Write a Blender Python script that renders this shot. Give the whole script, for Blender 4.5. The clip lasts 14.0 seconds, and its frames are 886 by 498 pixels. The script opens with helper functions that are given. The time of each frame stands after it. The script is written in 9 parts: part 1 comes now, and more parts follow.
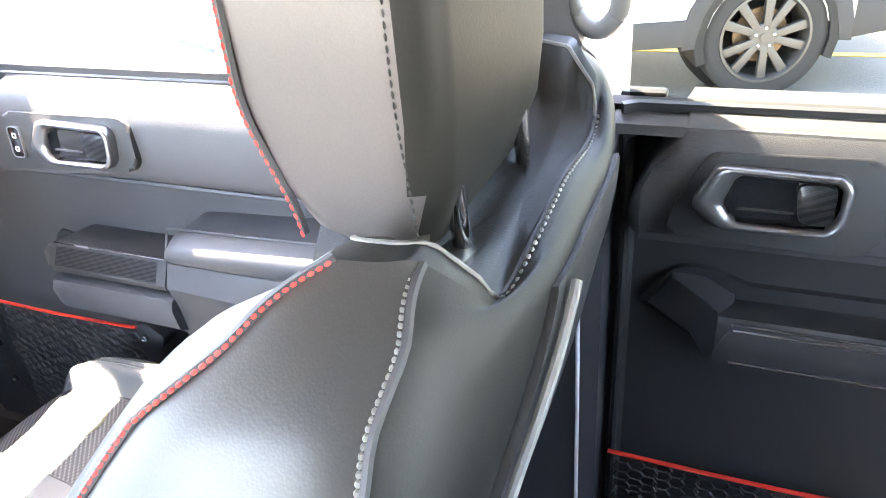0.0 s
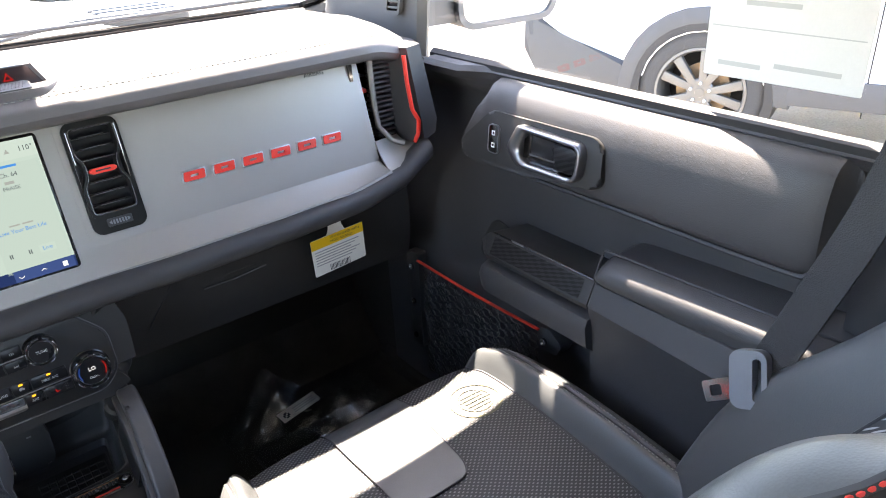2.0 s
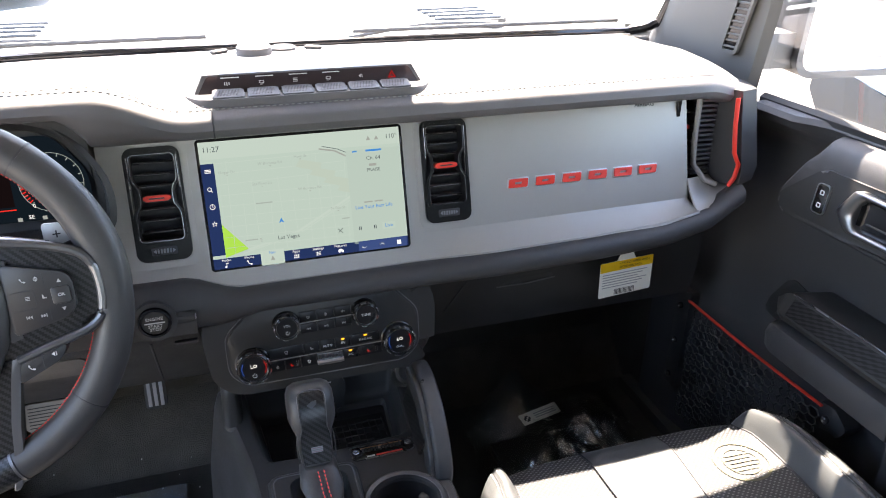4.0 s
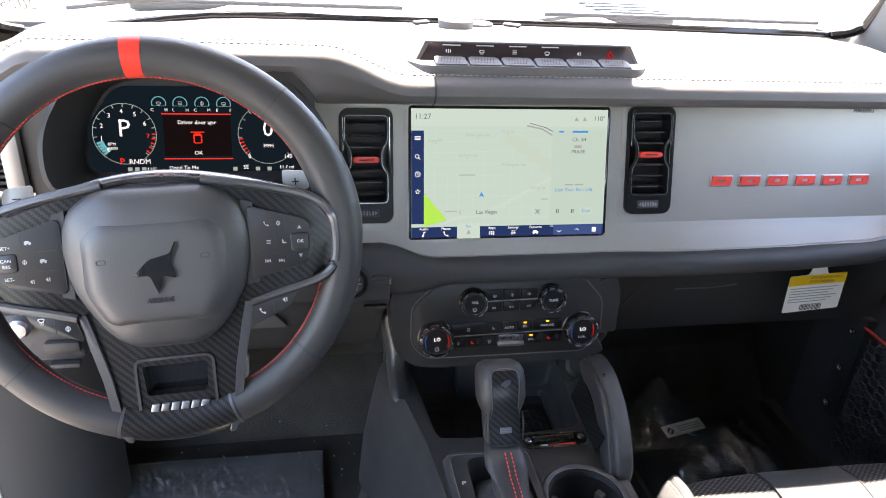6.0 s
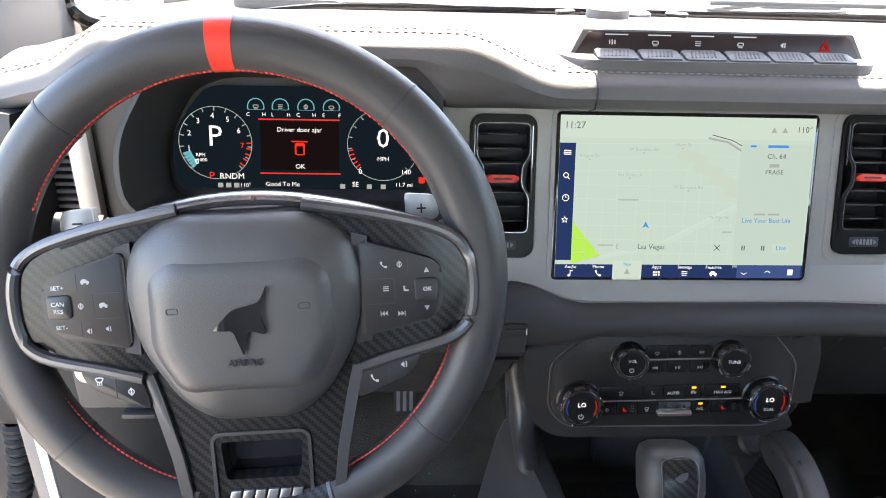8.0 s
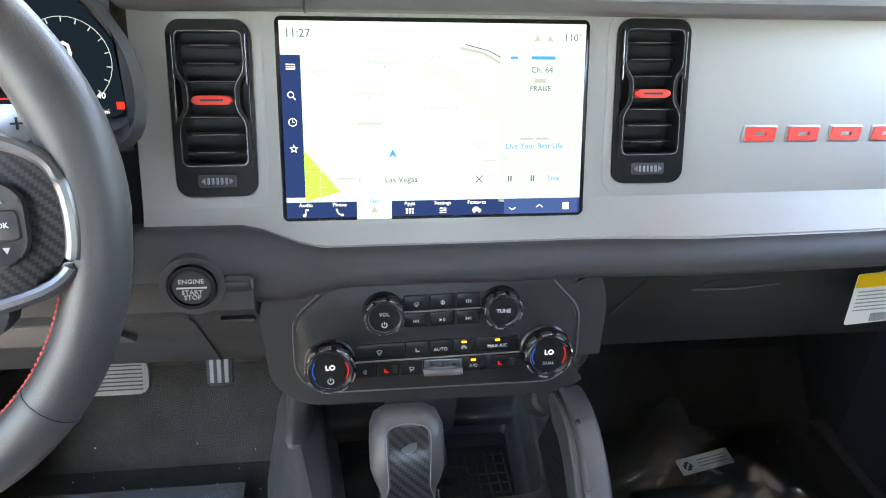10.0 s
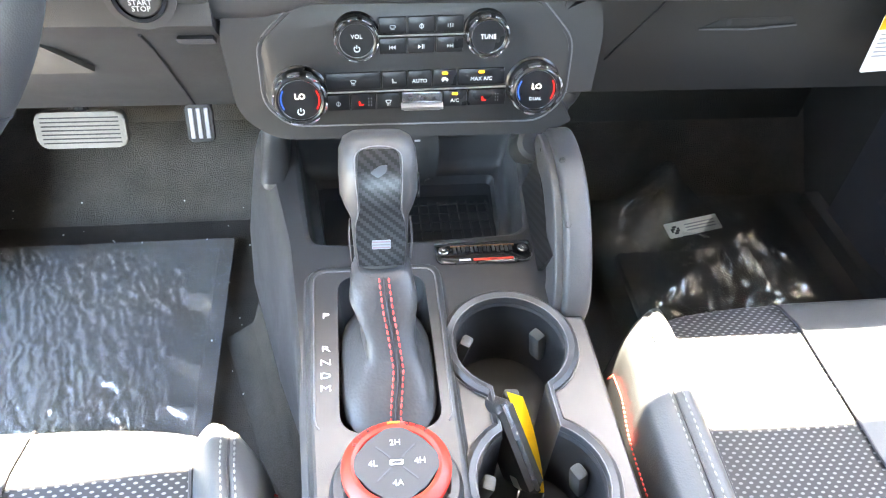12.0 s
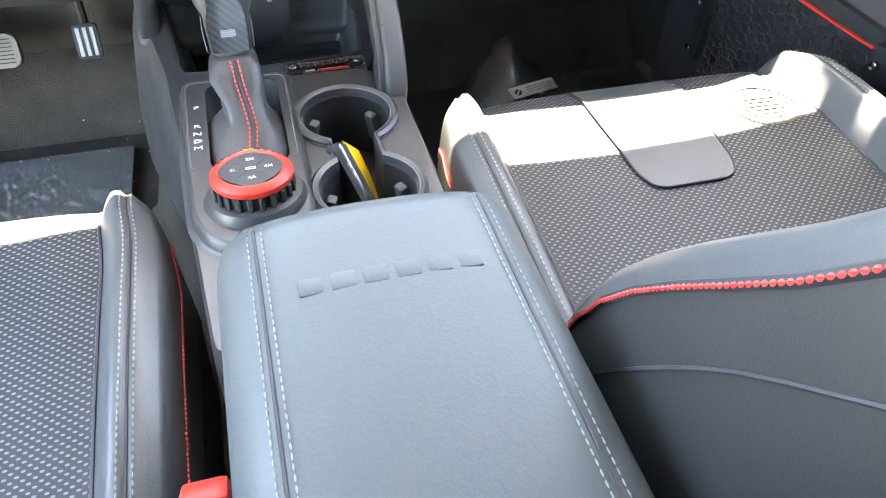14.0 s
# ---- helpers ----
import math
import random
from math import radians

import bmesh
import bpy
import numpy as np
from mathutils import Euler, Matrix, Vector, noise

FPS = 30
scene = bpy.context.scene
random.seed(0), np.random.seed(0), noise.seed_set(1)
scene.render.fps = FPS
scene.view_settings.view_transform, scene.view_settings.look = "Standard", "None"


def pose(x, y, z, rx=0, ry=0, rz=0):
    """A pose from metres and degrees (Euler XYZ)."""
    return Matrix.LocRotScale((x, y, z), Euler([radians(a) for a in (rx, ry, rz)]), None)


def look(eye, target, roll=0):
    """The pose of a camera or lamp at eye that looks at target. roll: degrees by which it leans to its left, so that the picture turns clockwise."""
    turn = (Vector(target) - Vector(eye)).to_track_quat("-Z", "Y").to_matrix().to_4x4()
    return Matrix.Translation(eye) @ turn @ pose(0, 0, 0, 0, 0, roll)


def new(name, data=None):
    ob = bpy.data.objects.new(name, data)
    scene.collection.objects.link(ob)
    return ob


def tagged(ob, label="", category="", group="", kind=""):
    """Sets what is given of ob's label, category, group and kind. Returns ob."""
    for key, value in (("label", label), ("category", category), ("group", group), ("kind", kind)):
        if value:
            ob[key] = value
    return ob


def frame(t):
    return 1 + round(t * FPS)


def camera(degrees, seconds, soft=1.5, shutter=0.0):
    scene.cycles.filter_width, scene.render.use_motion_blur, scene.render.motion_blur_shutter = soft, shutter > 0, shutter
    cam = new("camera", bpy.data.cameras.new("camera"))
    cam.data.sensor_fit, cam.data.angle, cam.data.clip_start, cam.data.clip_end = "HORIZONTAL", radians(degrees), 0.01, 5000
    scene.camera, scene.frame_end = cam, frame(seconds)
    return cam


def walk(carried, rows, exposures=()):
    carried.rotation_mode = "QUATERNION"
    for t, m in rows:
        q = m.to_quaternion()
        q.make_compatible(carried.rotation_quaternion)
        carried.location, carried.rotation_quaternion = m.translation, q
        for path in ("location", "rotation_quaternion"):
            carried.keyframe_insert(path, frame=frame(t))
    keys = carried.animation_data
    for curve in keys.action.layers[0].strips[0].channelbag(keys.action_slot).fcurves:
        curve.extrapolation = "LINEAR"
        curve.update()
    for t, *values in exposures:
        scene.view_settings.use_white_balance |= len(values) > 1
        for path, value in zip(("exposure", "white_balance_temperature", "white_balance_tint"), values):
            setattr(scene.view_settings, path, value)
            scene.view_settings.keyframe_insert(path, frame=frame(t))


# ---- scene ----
cam = camera(63.5, 14.0, 1.0)
PATH = [
    (0, (0.069, -0.037, 1.569), (1.655, 0.673, 0.579), -4.9),
    (0.5, (0.05, 0.023, 1.591), (1.504, 1.004, 0.631), -4.3),
    (1, (0.038, 0.057, 1.596), (1.364, 1.234, 0.671), -3.3),
    (1.5, (0.027, 0.076, 1.603), (1.231, 1.391, 0.696), -2.9),
    (2, (0.02, 0.093, 1.6), (1.08, 1.523, 0.69), -3.2),
    (2.5, (-0.001, 0.098, 1.612), (0.934, 1.613, 0.7), -2.4),
    (3, (-0.035, 0.116, 1.623), (0.776, 1.708, 0.724), -0.3),
    (3.5, (-0.06, 0.123, 1.631), (0.641, 1.773, 0.743), 0.8),
    (4, (-0.103, 0.137, 1.635), (0.456, 1.842, 0.751), 0.6),
    (4.2, (-0.124, 0.143, 1.632), (0.396, 1.862, 0.753), 0.6),
    (6.3, (-0.277, 0.206, 1.59), (0.047, 1.97, 0.706), 3.6),
    (6.5, (-0.295, 0.225, 1.588), (-0.018, 1.998, 0.704), 3.0),
    (7, (-0.317, 0.278, 1.579), (-0.208, 2.066, 0.689), 1.8),
    (7.2, (-0.321, 0.3, 1.57), (-0.241, 2.094, 0.689), 1.1),
    (9.3, (-0.121, 0.404, 1.503), (0.05, 2.198, 0.637), 2.9),
    (9.5, (-0.099, 0.409, 1.495), (0.077, 2.199, 0.622), 2.5),
    (10, (-0.079, 0.436, 1.474), (0.187, 2.178, 0.526), 2.5),
    (10.5, (-0.074, 0.447, 1.457), (0.219, 2.108, 0.383), 2.9),
    (11, (-0.071, 0.452, 1.435), (0.236, 2.006, 0.215), 4.0),
    (11.5, (-0.066, 0.446, 1.422), (0.203, 1.911, 0.087), 3.8),
    (12, (-0.055, 0.435, 1.408), (0.181, 1.84, 0.005), 4.1),
    (12.5, (-0.043, 0.398, 1.393), (0.219, 1.781, -0.028), 5.5),
    (13, (-0.045, 0.327, 1.391), (0.25, 1.689, -0.044), 5.7),
    (13.5, (-0.028, 0.237, 1.382), (0.3, 1.594, -0.051), 4.7),
    (14, (-0.018, 0.159, 1.374), (0.398, 1.526, -0.026), 2.0),
]
EXPOSURES = [(t, stops, kelvin, tint) for t, stops, kelvin, tint in ((0, 6.1, 7800, 17), (0.5, 5.14, 7600, 13), (1, 4.34, 7500, 13), (2, 3.97, 7500, 16), (4, 3.73, 7500, 16), (6.5, 3.9, 7600, 17), (7, 3.9, 7600, 17), (9.5, 4.38, 7700, 10), (10.5, 5.1, 7800, 10), (11, 5.5, 7900, 10), (12, 6.2, 7900, 10), (13, 5.9, 8000, 10), (14, 5.57, 8000, 10))]
walk(cam, [(t, look(eye, target, roll)) for t, eye, target, roll in PATH], EXPOSURES)

# ---------- world and sun ----------
SUN_WAY = Vector((0.12, 0.42, 1.0)).normalized()
world = bpy.data.worlds.new("sky")
scene.world = world
world.use_nodes = True
sky = world.node_tree.nodes.new("ShaderNodeTexSky")
sky.sky_type, sky.sun_disc = "NISHITA", False
sky.sun_elevation = math.asin(SUN_WAY.z)
sky.sun_rotation = math.atan2(SUN_WAY.x, SUN_WAY.y)
back = world.node_tree.nodes["Background"]
back.inputs["Strength"].default_value = 0.15
world.node_tree.links.new(sky.outputs[0], back.inputs["Color"])
lamp = bpy.data.lights.new("sun", "SUN")
lamp.energy, lamp.angle, lamp.color = 4.2, radians(0.53), (1.0, 0.95, 0.87)
new("sun", lamp).matrix_basis = look(SUN_WAY * 40, (0, 0, 0))


# ---------- materials ----------
class Nodes:
    """A small wrapper that adds nodes and links to one material."""

    def __init__(self, name):
        self.m = bpy.data.materials.new(name)
        self.m.use_nodes = True
        self.t = self.m.node_tree
        self.t.nodes.clear()
        self.out = self.t.nodes.new("ShaderNodeOutputMaterial")

    def add(self, kind, ins=(), **props):
        n = self.t.nodes.new(kind)
        for k, v in props.items():
            setattr(n, k, v)
        for k, v in dict(ins).items():
            if isinstance(v, bpy.types.NodeSocket):
                self.t.links.new(v, n.inputs[k])
            else:
                n.inputs[k].default_value = v
        return n

    def math(self, op, a, b=0.0):
        return self.add("ShaderNodeMath", {0: a, 1: b}, operation=op).outputs[0]

    def finish(self, shader):
        self.t.links.new(shader, self.out.inputs["Surface"])
        return self.m


def rgba(c):
    return (c[0], c[1], c[2], 1.0) if not isinstance(c, (int, float)) else (c, c, c, 1.0)


def grain(n, base, var, scale, big):
    """Colour with fine grain and broad wear, in object space."""
    co = n.add("ShaderNodeTexCoord").outputs["Object"]
    fine = n.add("ShaderNodeTexNoise", {"Vector": co, "Scale": scale, "Detail": 4.0}).outputs["Fac"]
    wide = n.add("ShaderNodeTexNoise", {"Vector": co, "Scale": big, "Detail": 5.0, "Roughness": 0.65}).outputs["Fac"]
    both = n.math("ADD", n.math("MULTIPLY", fine, 0.45), n.math("MULTIPLY", wide, 0.55))
    ramp = n.add("ShaderNodeMapRange", {"Value": both, "From Min": 0.3, "From Max": 0.7, "To Min": 1 - var, "To Max": 1 + var}).outputs[0]
    col = n.add("ShaderNodeVectorMath", {0: rgba(base)[:3], "Scale": ramp}, operation="SCALE").outputs[0]
    return co, fine, wide, col


def surface(name, base, rough=0.5, metal=0.0, bump=0.15, scale=900.0, var=0.12, big=9.0, cells=False, coat=0.0, spec=0.5, depth=0.0006):
    n = Nodes(name)
    co, fine, wide, col = grain(n, base, var, scale, big)
    h = fine
    if cells:
        h = n.add("ShaderNodeTexVoronoi", {"Vector": co, "Scale": scale}).outputs["Distance"]
    bmp = n.add("ShaderNodeBump", {"Height": h, "Strength": bump, "Distance": depth}).outputs[0]
    r = n.add("ShaderNodeMapRange", {"Value": wide, "From Min": 0.3, "From Max": 0.7, "To Min": rough - 0.06, "To Max": rough + 0.06}).outputs[0]
    p = n.add("ShaderNodeBsdfPrincipled", {"Base Color": col, "Roughness": r, "Metallic": metal, "Normal": bmp, "Coat Weight": coat,
                                           "Coat Roughness": 0.08, "Specular IOR Level": spec})
    return n.finish(p.outputs[0])


GLOW = 0.115


def glowing(name, colour, power):
    n = Nodes(name)
    return n.finish(n.add("ShaderNodeEmission", {"Color": rgba(colour), "Strength": power * GLOW}).outputs[0])


def panes(name, tint=(0.96, 0.98, 0.97), gloss=0.06, rough=0.0, wrinkle=0.0, scale=30.0, milky=0.0, shine=0.8, haze=0.0):
    """Clear sheet: mostly see-through, with a mirror coat; wrinkled and milky for plastic film."""
    n = Nodes(name)
    co = n.add("ShaderNodeTexCoord").outputs["Object"]
    noise_ = n.add("ShaderNodeTexNoise", {"Vector": co, "Scale": scale, "Detail": 3.0, "Distortion": 1.2}).outputs["Fac"]
    nor = n.add("ShaderNodeBump", {"Height": noise_, "Strength": wrinkle, "Distance": 0.02}).outputs[0]
    clear = n.add("ShaderNodeBsdfTransparent", {"Color": rgba(tint)}).outputs[0]
    mirror = n.add("ShaderNodeBsdfGlossy", {"Color": (1, 1, 1, 1), "Roughness": rough, "Normal": nor}).outputs[0]
    fac = n.add("ShaderNodeFresnel", {"IOR": 1.45, "Normal": nor}).outputs[0]
    fac = n.math("MINIMUM", n.math("ADD", n.math("MULTIPLY", fac, shine), gloss), 1.0)
    mix = n.add("ShaderNodeMixShader", {0: fac, 1: clear, 2: mirror}).outputs[0]
    if milky:
        veil = n.add("ShaderNodeBsdfDiffuse", {"Color": (0.8, 0.82, 0.85, 1), "Normal": nor}).outputs[0]
        part_ = n.math("ADD", n.math("MULTIPLY", n.math("POWER", noise_, 3.0), milky), haze)
        mix = n.add("ShaderNodeMixShader", {0: part_, 1: mix, 2: veil}).outputs[0]
    return n.finish(mix)


def perforated(name, base, dot, step=0.0085, flat="xy"):
    """Leather with staggered rows of small holes that show a lighter lining."""
    n = Nodes(name)
    co, fine, wide, col = grain(n, base, 0.12, 700, 8)
    xyz = n.add("ShaderNodeSeparateXYZ", {0: co})
    u = n.math("DIVIDE", xyz.outputs["X"], step)
    v = n.math("DIVIDE", n.math("ADD", xyz.outputs["Y"], xyz.outputs["Z"]) if flat != "xy" else xyz.outputs["Y"], step * 0.82)
    rings = []
    for shift in (0.0, 0.5):
        a = n.math("SUBTRACT", n.math("FRACT", n.math("ADD", u, shift)), 0.5)
        b = n.math("SUBTRACT", n.math("FRACT", n.math("ADD", v, shift)), 0.5)
        a, b = n.math("MULTIPLY", a, 0.8), n.math("MULTIPLY", b, 1.15)
        rings.append(n.math("SQRT", n.math("ADD", n.math("MULTIPLY", a, a), n.math("MULTIPLY", b, b))))
    d = n.math("MINIMUM", rings[0], rings[1])
    hole = n.add("ShaderNodeMapRange", {"Value": d, "From Min": 0.13, "From Max": 0.19, "To Min": 1.0, "To Max": 0.0}).outputs[0]
    mix = n.add("ShaderNodeMix", {"Factor": hole, "A": col, "B": rgba(dot)}, data_type="RGBA")
    mix.inputs[6].default_value, mix.inputs[7].default_value = rgba(base), rgba(dot)
    n.t.links.new(col, mix.inputs[6])
    h = n.math("SUBTRACT", n.math("MULTIPLY", fine, 0.3), hole)
    bmp = n.add("ShaderNodeBump", {"Height": h, "Strength": 0.4, "Distance": 0.0008}).outputs[0]
    p = n.add("ShaderNodeBsdfPrincipled", {"Base Color": mix.outputs[2], "Roughness": 0.6, "Normal": bmp, "Specular IOR Level": 0.35})
    return n.finish(p.outputs[0])


def weave(name, dark, light, step=0.0032, rough=0.28):
    """Two-by-two twill of carbon fibre."""
    n = Nodes(name)
    co = n.add("ShaderNodeTexCoord").outputs["Object"]
    xyz = n.add("ShaderNodeSeparateXYZ", {0: co})
    u = n.math("FLOOR", n.math("DIVIDE", xyz.outputs["X"], step))
    v = n.math("FLOOR", n.math("DIVIDE", n.math("ADD", xyz.outputs["Z"], n.math("MULTIPLY", xyz.outputs["Y"], 0.45)), step))
    k = n.math("FRACT", n.math("MULTIPLY", n.math("ADD", u, v), 0.25))
    up = n.math("GREATER_THAN", k, 0.45)
    mix = n.add("ShaderNodeMix", {"Factor": up}, data_type="RGBA")
    mix.inputs[6].default_value, mix.inputs[7].default_value = rgba(dark), rgba(light)
    bmp = n.add("ShaderNodeBump", {"Height": up, "Strength": 0.2, "Distance": 0.0004}).outputs[0]
    p = n.add("ShaderNodeBsdfPrincipled", {"Base Color": mix.outputs[2], "Roughness": rough, "Normal": bmp, "Specular IOR Level": 0.3, "Coat Weight": 0.15, "Coat Roughness": 0.15})
    return n.finish(p.outputs[0])


M_VINYL = surface("dash_vinyl", (0.105, 0.100, 0.104), 0.55, bump=0.35, scale=1400, cells=True)
M_SILVER = surface("silver_paint", (0.318, 0.303, 0.290), 0.42, 0.35, bump=0.05, scale=2500, var=0.04)
M_BAND = surface("dark_band", (0.036, 0.036, 0.039), 0.5, bump=0.25, scale=1500, cells=True)
M_PLASTIC = surface("black_plastic", (0.025, 0.025, 0.026), 0.5, bump=0.3, scale=1800, cells=True)
M_GLOSS = surface("gloss_black", (0.012, 0.012, 0.013), 0.12, bump=0.0, var=0.05, coat=0.6)
M_KEYCAP = surface("keycap_black", (0.012, 0.012, 0.013), 0.30, bump=0.0, var=0.05, spec=0.35)
M_CONSOLE = surface("console_plastic", (0.041, 0.041, 0.043), 0.36, bump=0.12, scale=1800, cells=True)
M_DOOR = surface("door_plastic", (0.045, 0.045, 0.049), 0.52, bump=0.4, scale=1300, cells=True)
M_DOORPAD = surface("door_pad", (0.056, 0.055, 0.058), 0.5, bump=0.35, scale=900, cells=True)
M_RIM = surface("rim_leather", (0.037, 0.0365, 0.0385), 0.46, bump=0.12, scale=900, cells=True, big=6)
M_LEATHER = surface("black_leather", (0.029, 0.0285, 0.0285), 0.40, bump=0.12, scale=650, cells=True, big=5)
# darker copy of the seat leather; the shade behind the seat is in its colour
M_SHADED_LEATHER = surface("shaded_leather", (0.012, 0.0118, 0.011), 0.52, spec=0.3, bump=0.12, scale=650, cells=True, big=5)
M_BOOT = surface("soft_leather", (0.036, 0.036, 0.038), 0.48, bump=0.25, scale=420, cells=True, big=40)
M_GREY_LEATHER = surface("grey_leather", (0.063, 0.067, 0.070), 0.42, bump=0.15, scale=650, cells=True, big=5)
# base colour raised to hold the bright reflection on the headrest
M_HEADREST = surface("lit_taupe_leather", (0.078, 0.070, 0.070), 0.42, bump=0.1, scale=650, cells=True, big=5)
M_ARMREST = surface("armrest_leather", (0.061, 0.070, 0.072), 0.50, bump=0.18, scale=500, cells=True, big=6)
M_PERF = perforated("perforated_leather", (0.024, 0.025, 0.028), (0.17, 0.17, 0.17))
M_PERF_BACK = perforated("perforated_back", (0.034, 0.035, 0.038), (0.34, 0.34, 0.34), flat="yz")
M_RED = surface("red_paint", (0.72, 0.035, 0.02), 0.4, bump=0.05, var=0.06)
M_RED_DULL = surface("dull_red_print", (0.16, 0.10, 0.12), 0.5, bump=0.0)
M_RED_THREAD = surface("red_thread", (0.75, 0.05, 0.04), 0.6, bump=0.2, scale=3000)
M_GREY_THREAD = surface("grey_thread", (0.24, 0.24, 0.23), 0.6, bump=0.2, scale=3000)
M_WELT = surface("grey_welt", (0.13, 0.125, 0.118), 0.5, bump=0.2, scale=900)
M_SHELL_EDGE = surface("pale_shell_edge", (0.19, 0.187, 0.178), 0.5, bump=0.1, scale=900)
M_DARK_THREAD = surface("dark_thread", (0.02, 0.02, 0.022), 0.6)
M_CHROME = surface("chrome", (0.75, 0.75, 0.77), 0.12, 1.0, bump=0.0, var=0.03)
M_PLATED = surface("plated_trim", (0.42, 0.42, 0.43), 0.28, 0.8, bump=0.0, var=0.03)
M_SATIN = surface("satin_metal", (0.42, 0.42, 0.44), 0.32, 0.9, bump=0.05, var=0.05)
M_SMOKE = surface("smoked_metal", (0.22, 0.22, 0.235), 0.25, 0.85, bump=0.0, var=0.05)
M_CARBON = weave("carbon_fibre", (0.005, 0.005, 0.0055), (0.024, 0.024, 0.026), step=0.0021, rough=0.34)
M_GRAB = surface("grab_vinyl", (0.058, 0.057, 0.058), 0.50, bump=0.2, scale=900, cells=True, big=6)
M_RUBBER = surface("rubber", (0.016, 0.016, 0.017), 0.65, bump=0.2, scale=700)
M_RUBBER_GREY = surface("grey_rubber", (0.065, 0.065, 0.062), 0.6, bump=0.2, scale=700)
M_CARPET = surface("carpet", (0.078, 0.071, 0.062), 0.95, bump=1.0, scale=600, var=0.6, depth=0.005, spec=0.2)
# same carpet in a darker tone that carries the passenger footwell's shade
M_CARPET_SHADED = surface("shaded_carpet", (0.044, 0.042, 0.038), 0.95, bump=1.0, scale=700, var=0.4, depth=0.004)
M_WEB = surface("belt_webbing", (0.020, 0.020, 0.022), 0.7, bump=0.5, scale=620, cells=True, depth=0.001)
M_BUCKLE = surface("buckle_grey", (0.17, 0.18, 0.20), 0.4, bump=0.05)
M_PILLAR = surface("pillar_trim", (0.105, 0.100, 0.096), 0.65, bump=0.3, scale=1200, cells=True)
M_HEADLINER = surface("headliner", (0.30, 0.29, 0.27), 0.9, bump=0.5, scale=900, var=0.15)
M_BODY_GREY = surface("primer_grey_paint", (0.125, 0.127, 0.131), 0.35, 0.2, bump=0.02, var=0.06, coat=0.5)
M_WHITE_PAINT = surface("white_car_paint", (0.78, 0.78, 0.77), 0.25, bump=0.0, var=0.02, coat=0.7)
M_CLADDING = surface("grey_cladding", (0.12, 0.12, 0.125), 0.6, bump=0.3, scale=800)
M_ARCH = surface("dark_cladding", (0.05, 0.05, 0.052), 0.65, bump=0.3, scale=800)
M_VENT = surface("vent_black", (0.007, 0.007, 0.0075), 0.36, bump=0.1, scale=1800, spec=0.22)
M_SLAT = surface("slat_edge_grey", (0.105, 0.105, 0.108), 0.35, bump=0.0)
M_TYRE = surface("tyre", (0.035, 0.034, 0.034), 0.8, bump=0.6, scale=160, depth=0.004)
M_ALLOY = surface("alloy", (0.118, 0.115, 0.112), 0.38, 0.5, bump=0.0, var=0.06)
M_DISC = surface("brake_disc", (0.30, 0.20, 0.12), 0.5, 0.5, bump=0.2, scale=120)
M_WHITE = surface("white_print", (0.8, 0.8, 0.8), 0.5, bump=0.0, var=0.02)
M_PAPER = surface("paper", (0.75, 0.74, 0.69), 0.7, bump=0.1, scale=400, var=0.03)
M_YELLOW = surface("yellow_card", (0.85, 0.52, 0.01), 0.5, bump=0.05, var=0.05)
M_INK = surface("ink", (0.03, 0.03, 0.035), 0.6, bump=0.0)
M_INK_GREY = surface("grey_ink", (0.32, 0.32, 0.33), 0.6, bump=0.0)
M_PEDAL = surface("pedal_rubber", (0.20, 0.18, 0.16), 0.6, bump=0.5, scale=250)
M_PRIVACY = panes("privacy_glass", tint=(0.17, 0.18, 0.165), gloss=0.0, shine=0.14)
M_GLASS = panes("window_glass", gloss=0.0, shine=0.14)
M_FILM = panes("plastic_film", gloss=0.20, rough=0.11, wrinkle=0.06, scale=140, milky=0.16, shine=1.6, haze=0.085)
M_BAG = panes("plastic_bag", gloss=0.05, rough=0.10, wrinkle=0.03, scale=60, milky=0.01, shine=1.0, haze=0.020)
M_MIRROR = surface("mirror_silver", (0.85, 0.86, 0.86), 0.02, 1.0, bump=0.0, var=0.0)
M_ASPHALT = surface("asphalt", (0.25, 0.232, 0.21), 0.9, bump=0.7, scale=60, var=0.35, big=0.6, depth=0.01)
M_STUCCO = surface("tan_stucco", (0.42, 0.33, 0.24), 0.9, bump=0.5, scale=30, var=0.12, big=0.6, depth=0.01)
M_DARKGLASS = surface("dark_glazing", (0.03, 0.035, 0.04), 0.08, bump=0.0, var=0.1, coat=0.5)
M_UI_BACK = glowing("screen_pale", (0.68, 0.92, 0.875), 0.452)
M_UI_PANEL = glowing("screen_panel", (0.67, 0.905, 0.865), 0.440)
M_UI_NAVY = glowing("screen_navy", (0.02, 0.045, 0.16), 0.55)
M_UI_NAVY2 = glowing("screen_navy_light", (0.05, 0.10, 0.30), 0.55)
M_UI_ROAD = glowing("screen_road", (0.705, 0.93, 0.89), 0.468)
M_UI_SAND = glowing("screen_sand", (0.695, 0.905, 0.835), 0.445)
M_UI_FAINT = glowing("screen_faint", (0.55, 0.70, 0.69), 0.44)
M_UI_GREEN = glowing("screen_green", (0.42, 0.85, 0.12), 0.6)
M_UI_INK = glowing("screen_ink", (0.16, 0.20, 0.24), 0.4)
M_UI_GREY = glowing("screen_grey", (0.45, 0.52, 0.52), 0.5)
M_UI_BLUE = glowing("screen_blue", (0.05, 0.30, 0.85), 0.6)
M_UI_WHITE = glowing("screen_white", (0.9, 0.95, 1.0), 0.8)
M_CL_BACK = glowing("cluster_back", (0.010, 0.020, 0.032), 0.38)
M_CL_BLACK = glowing("cluster_black", (0.010, 0.006, 0.007), 0.5)
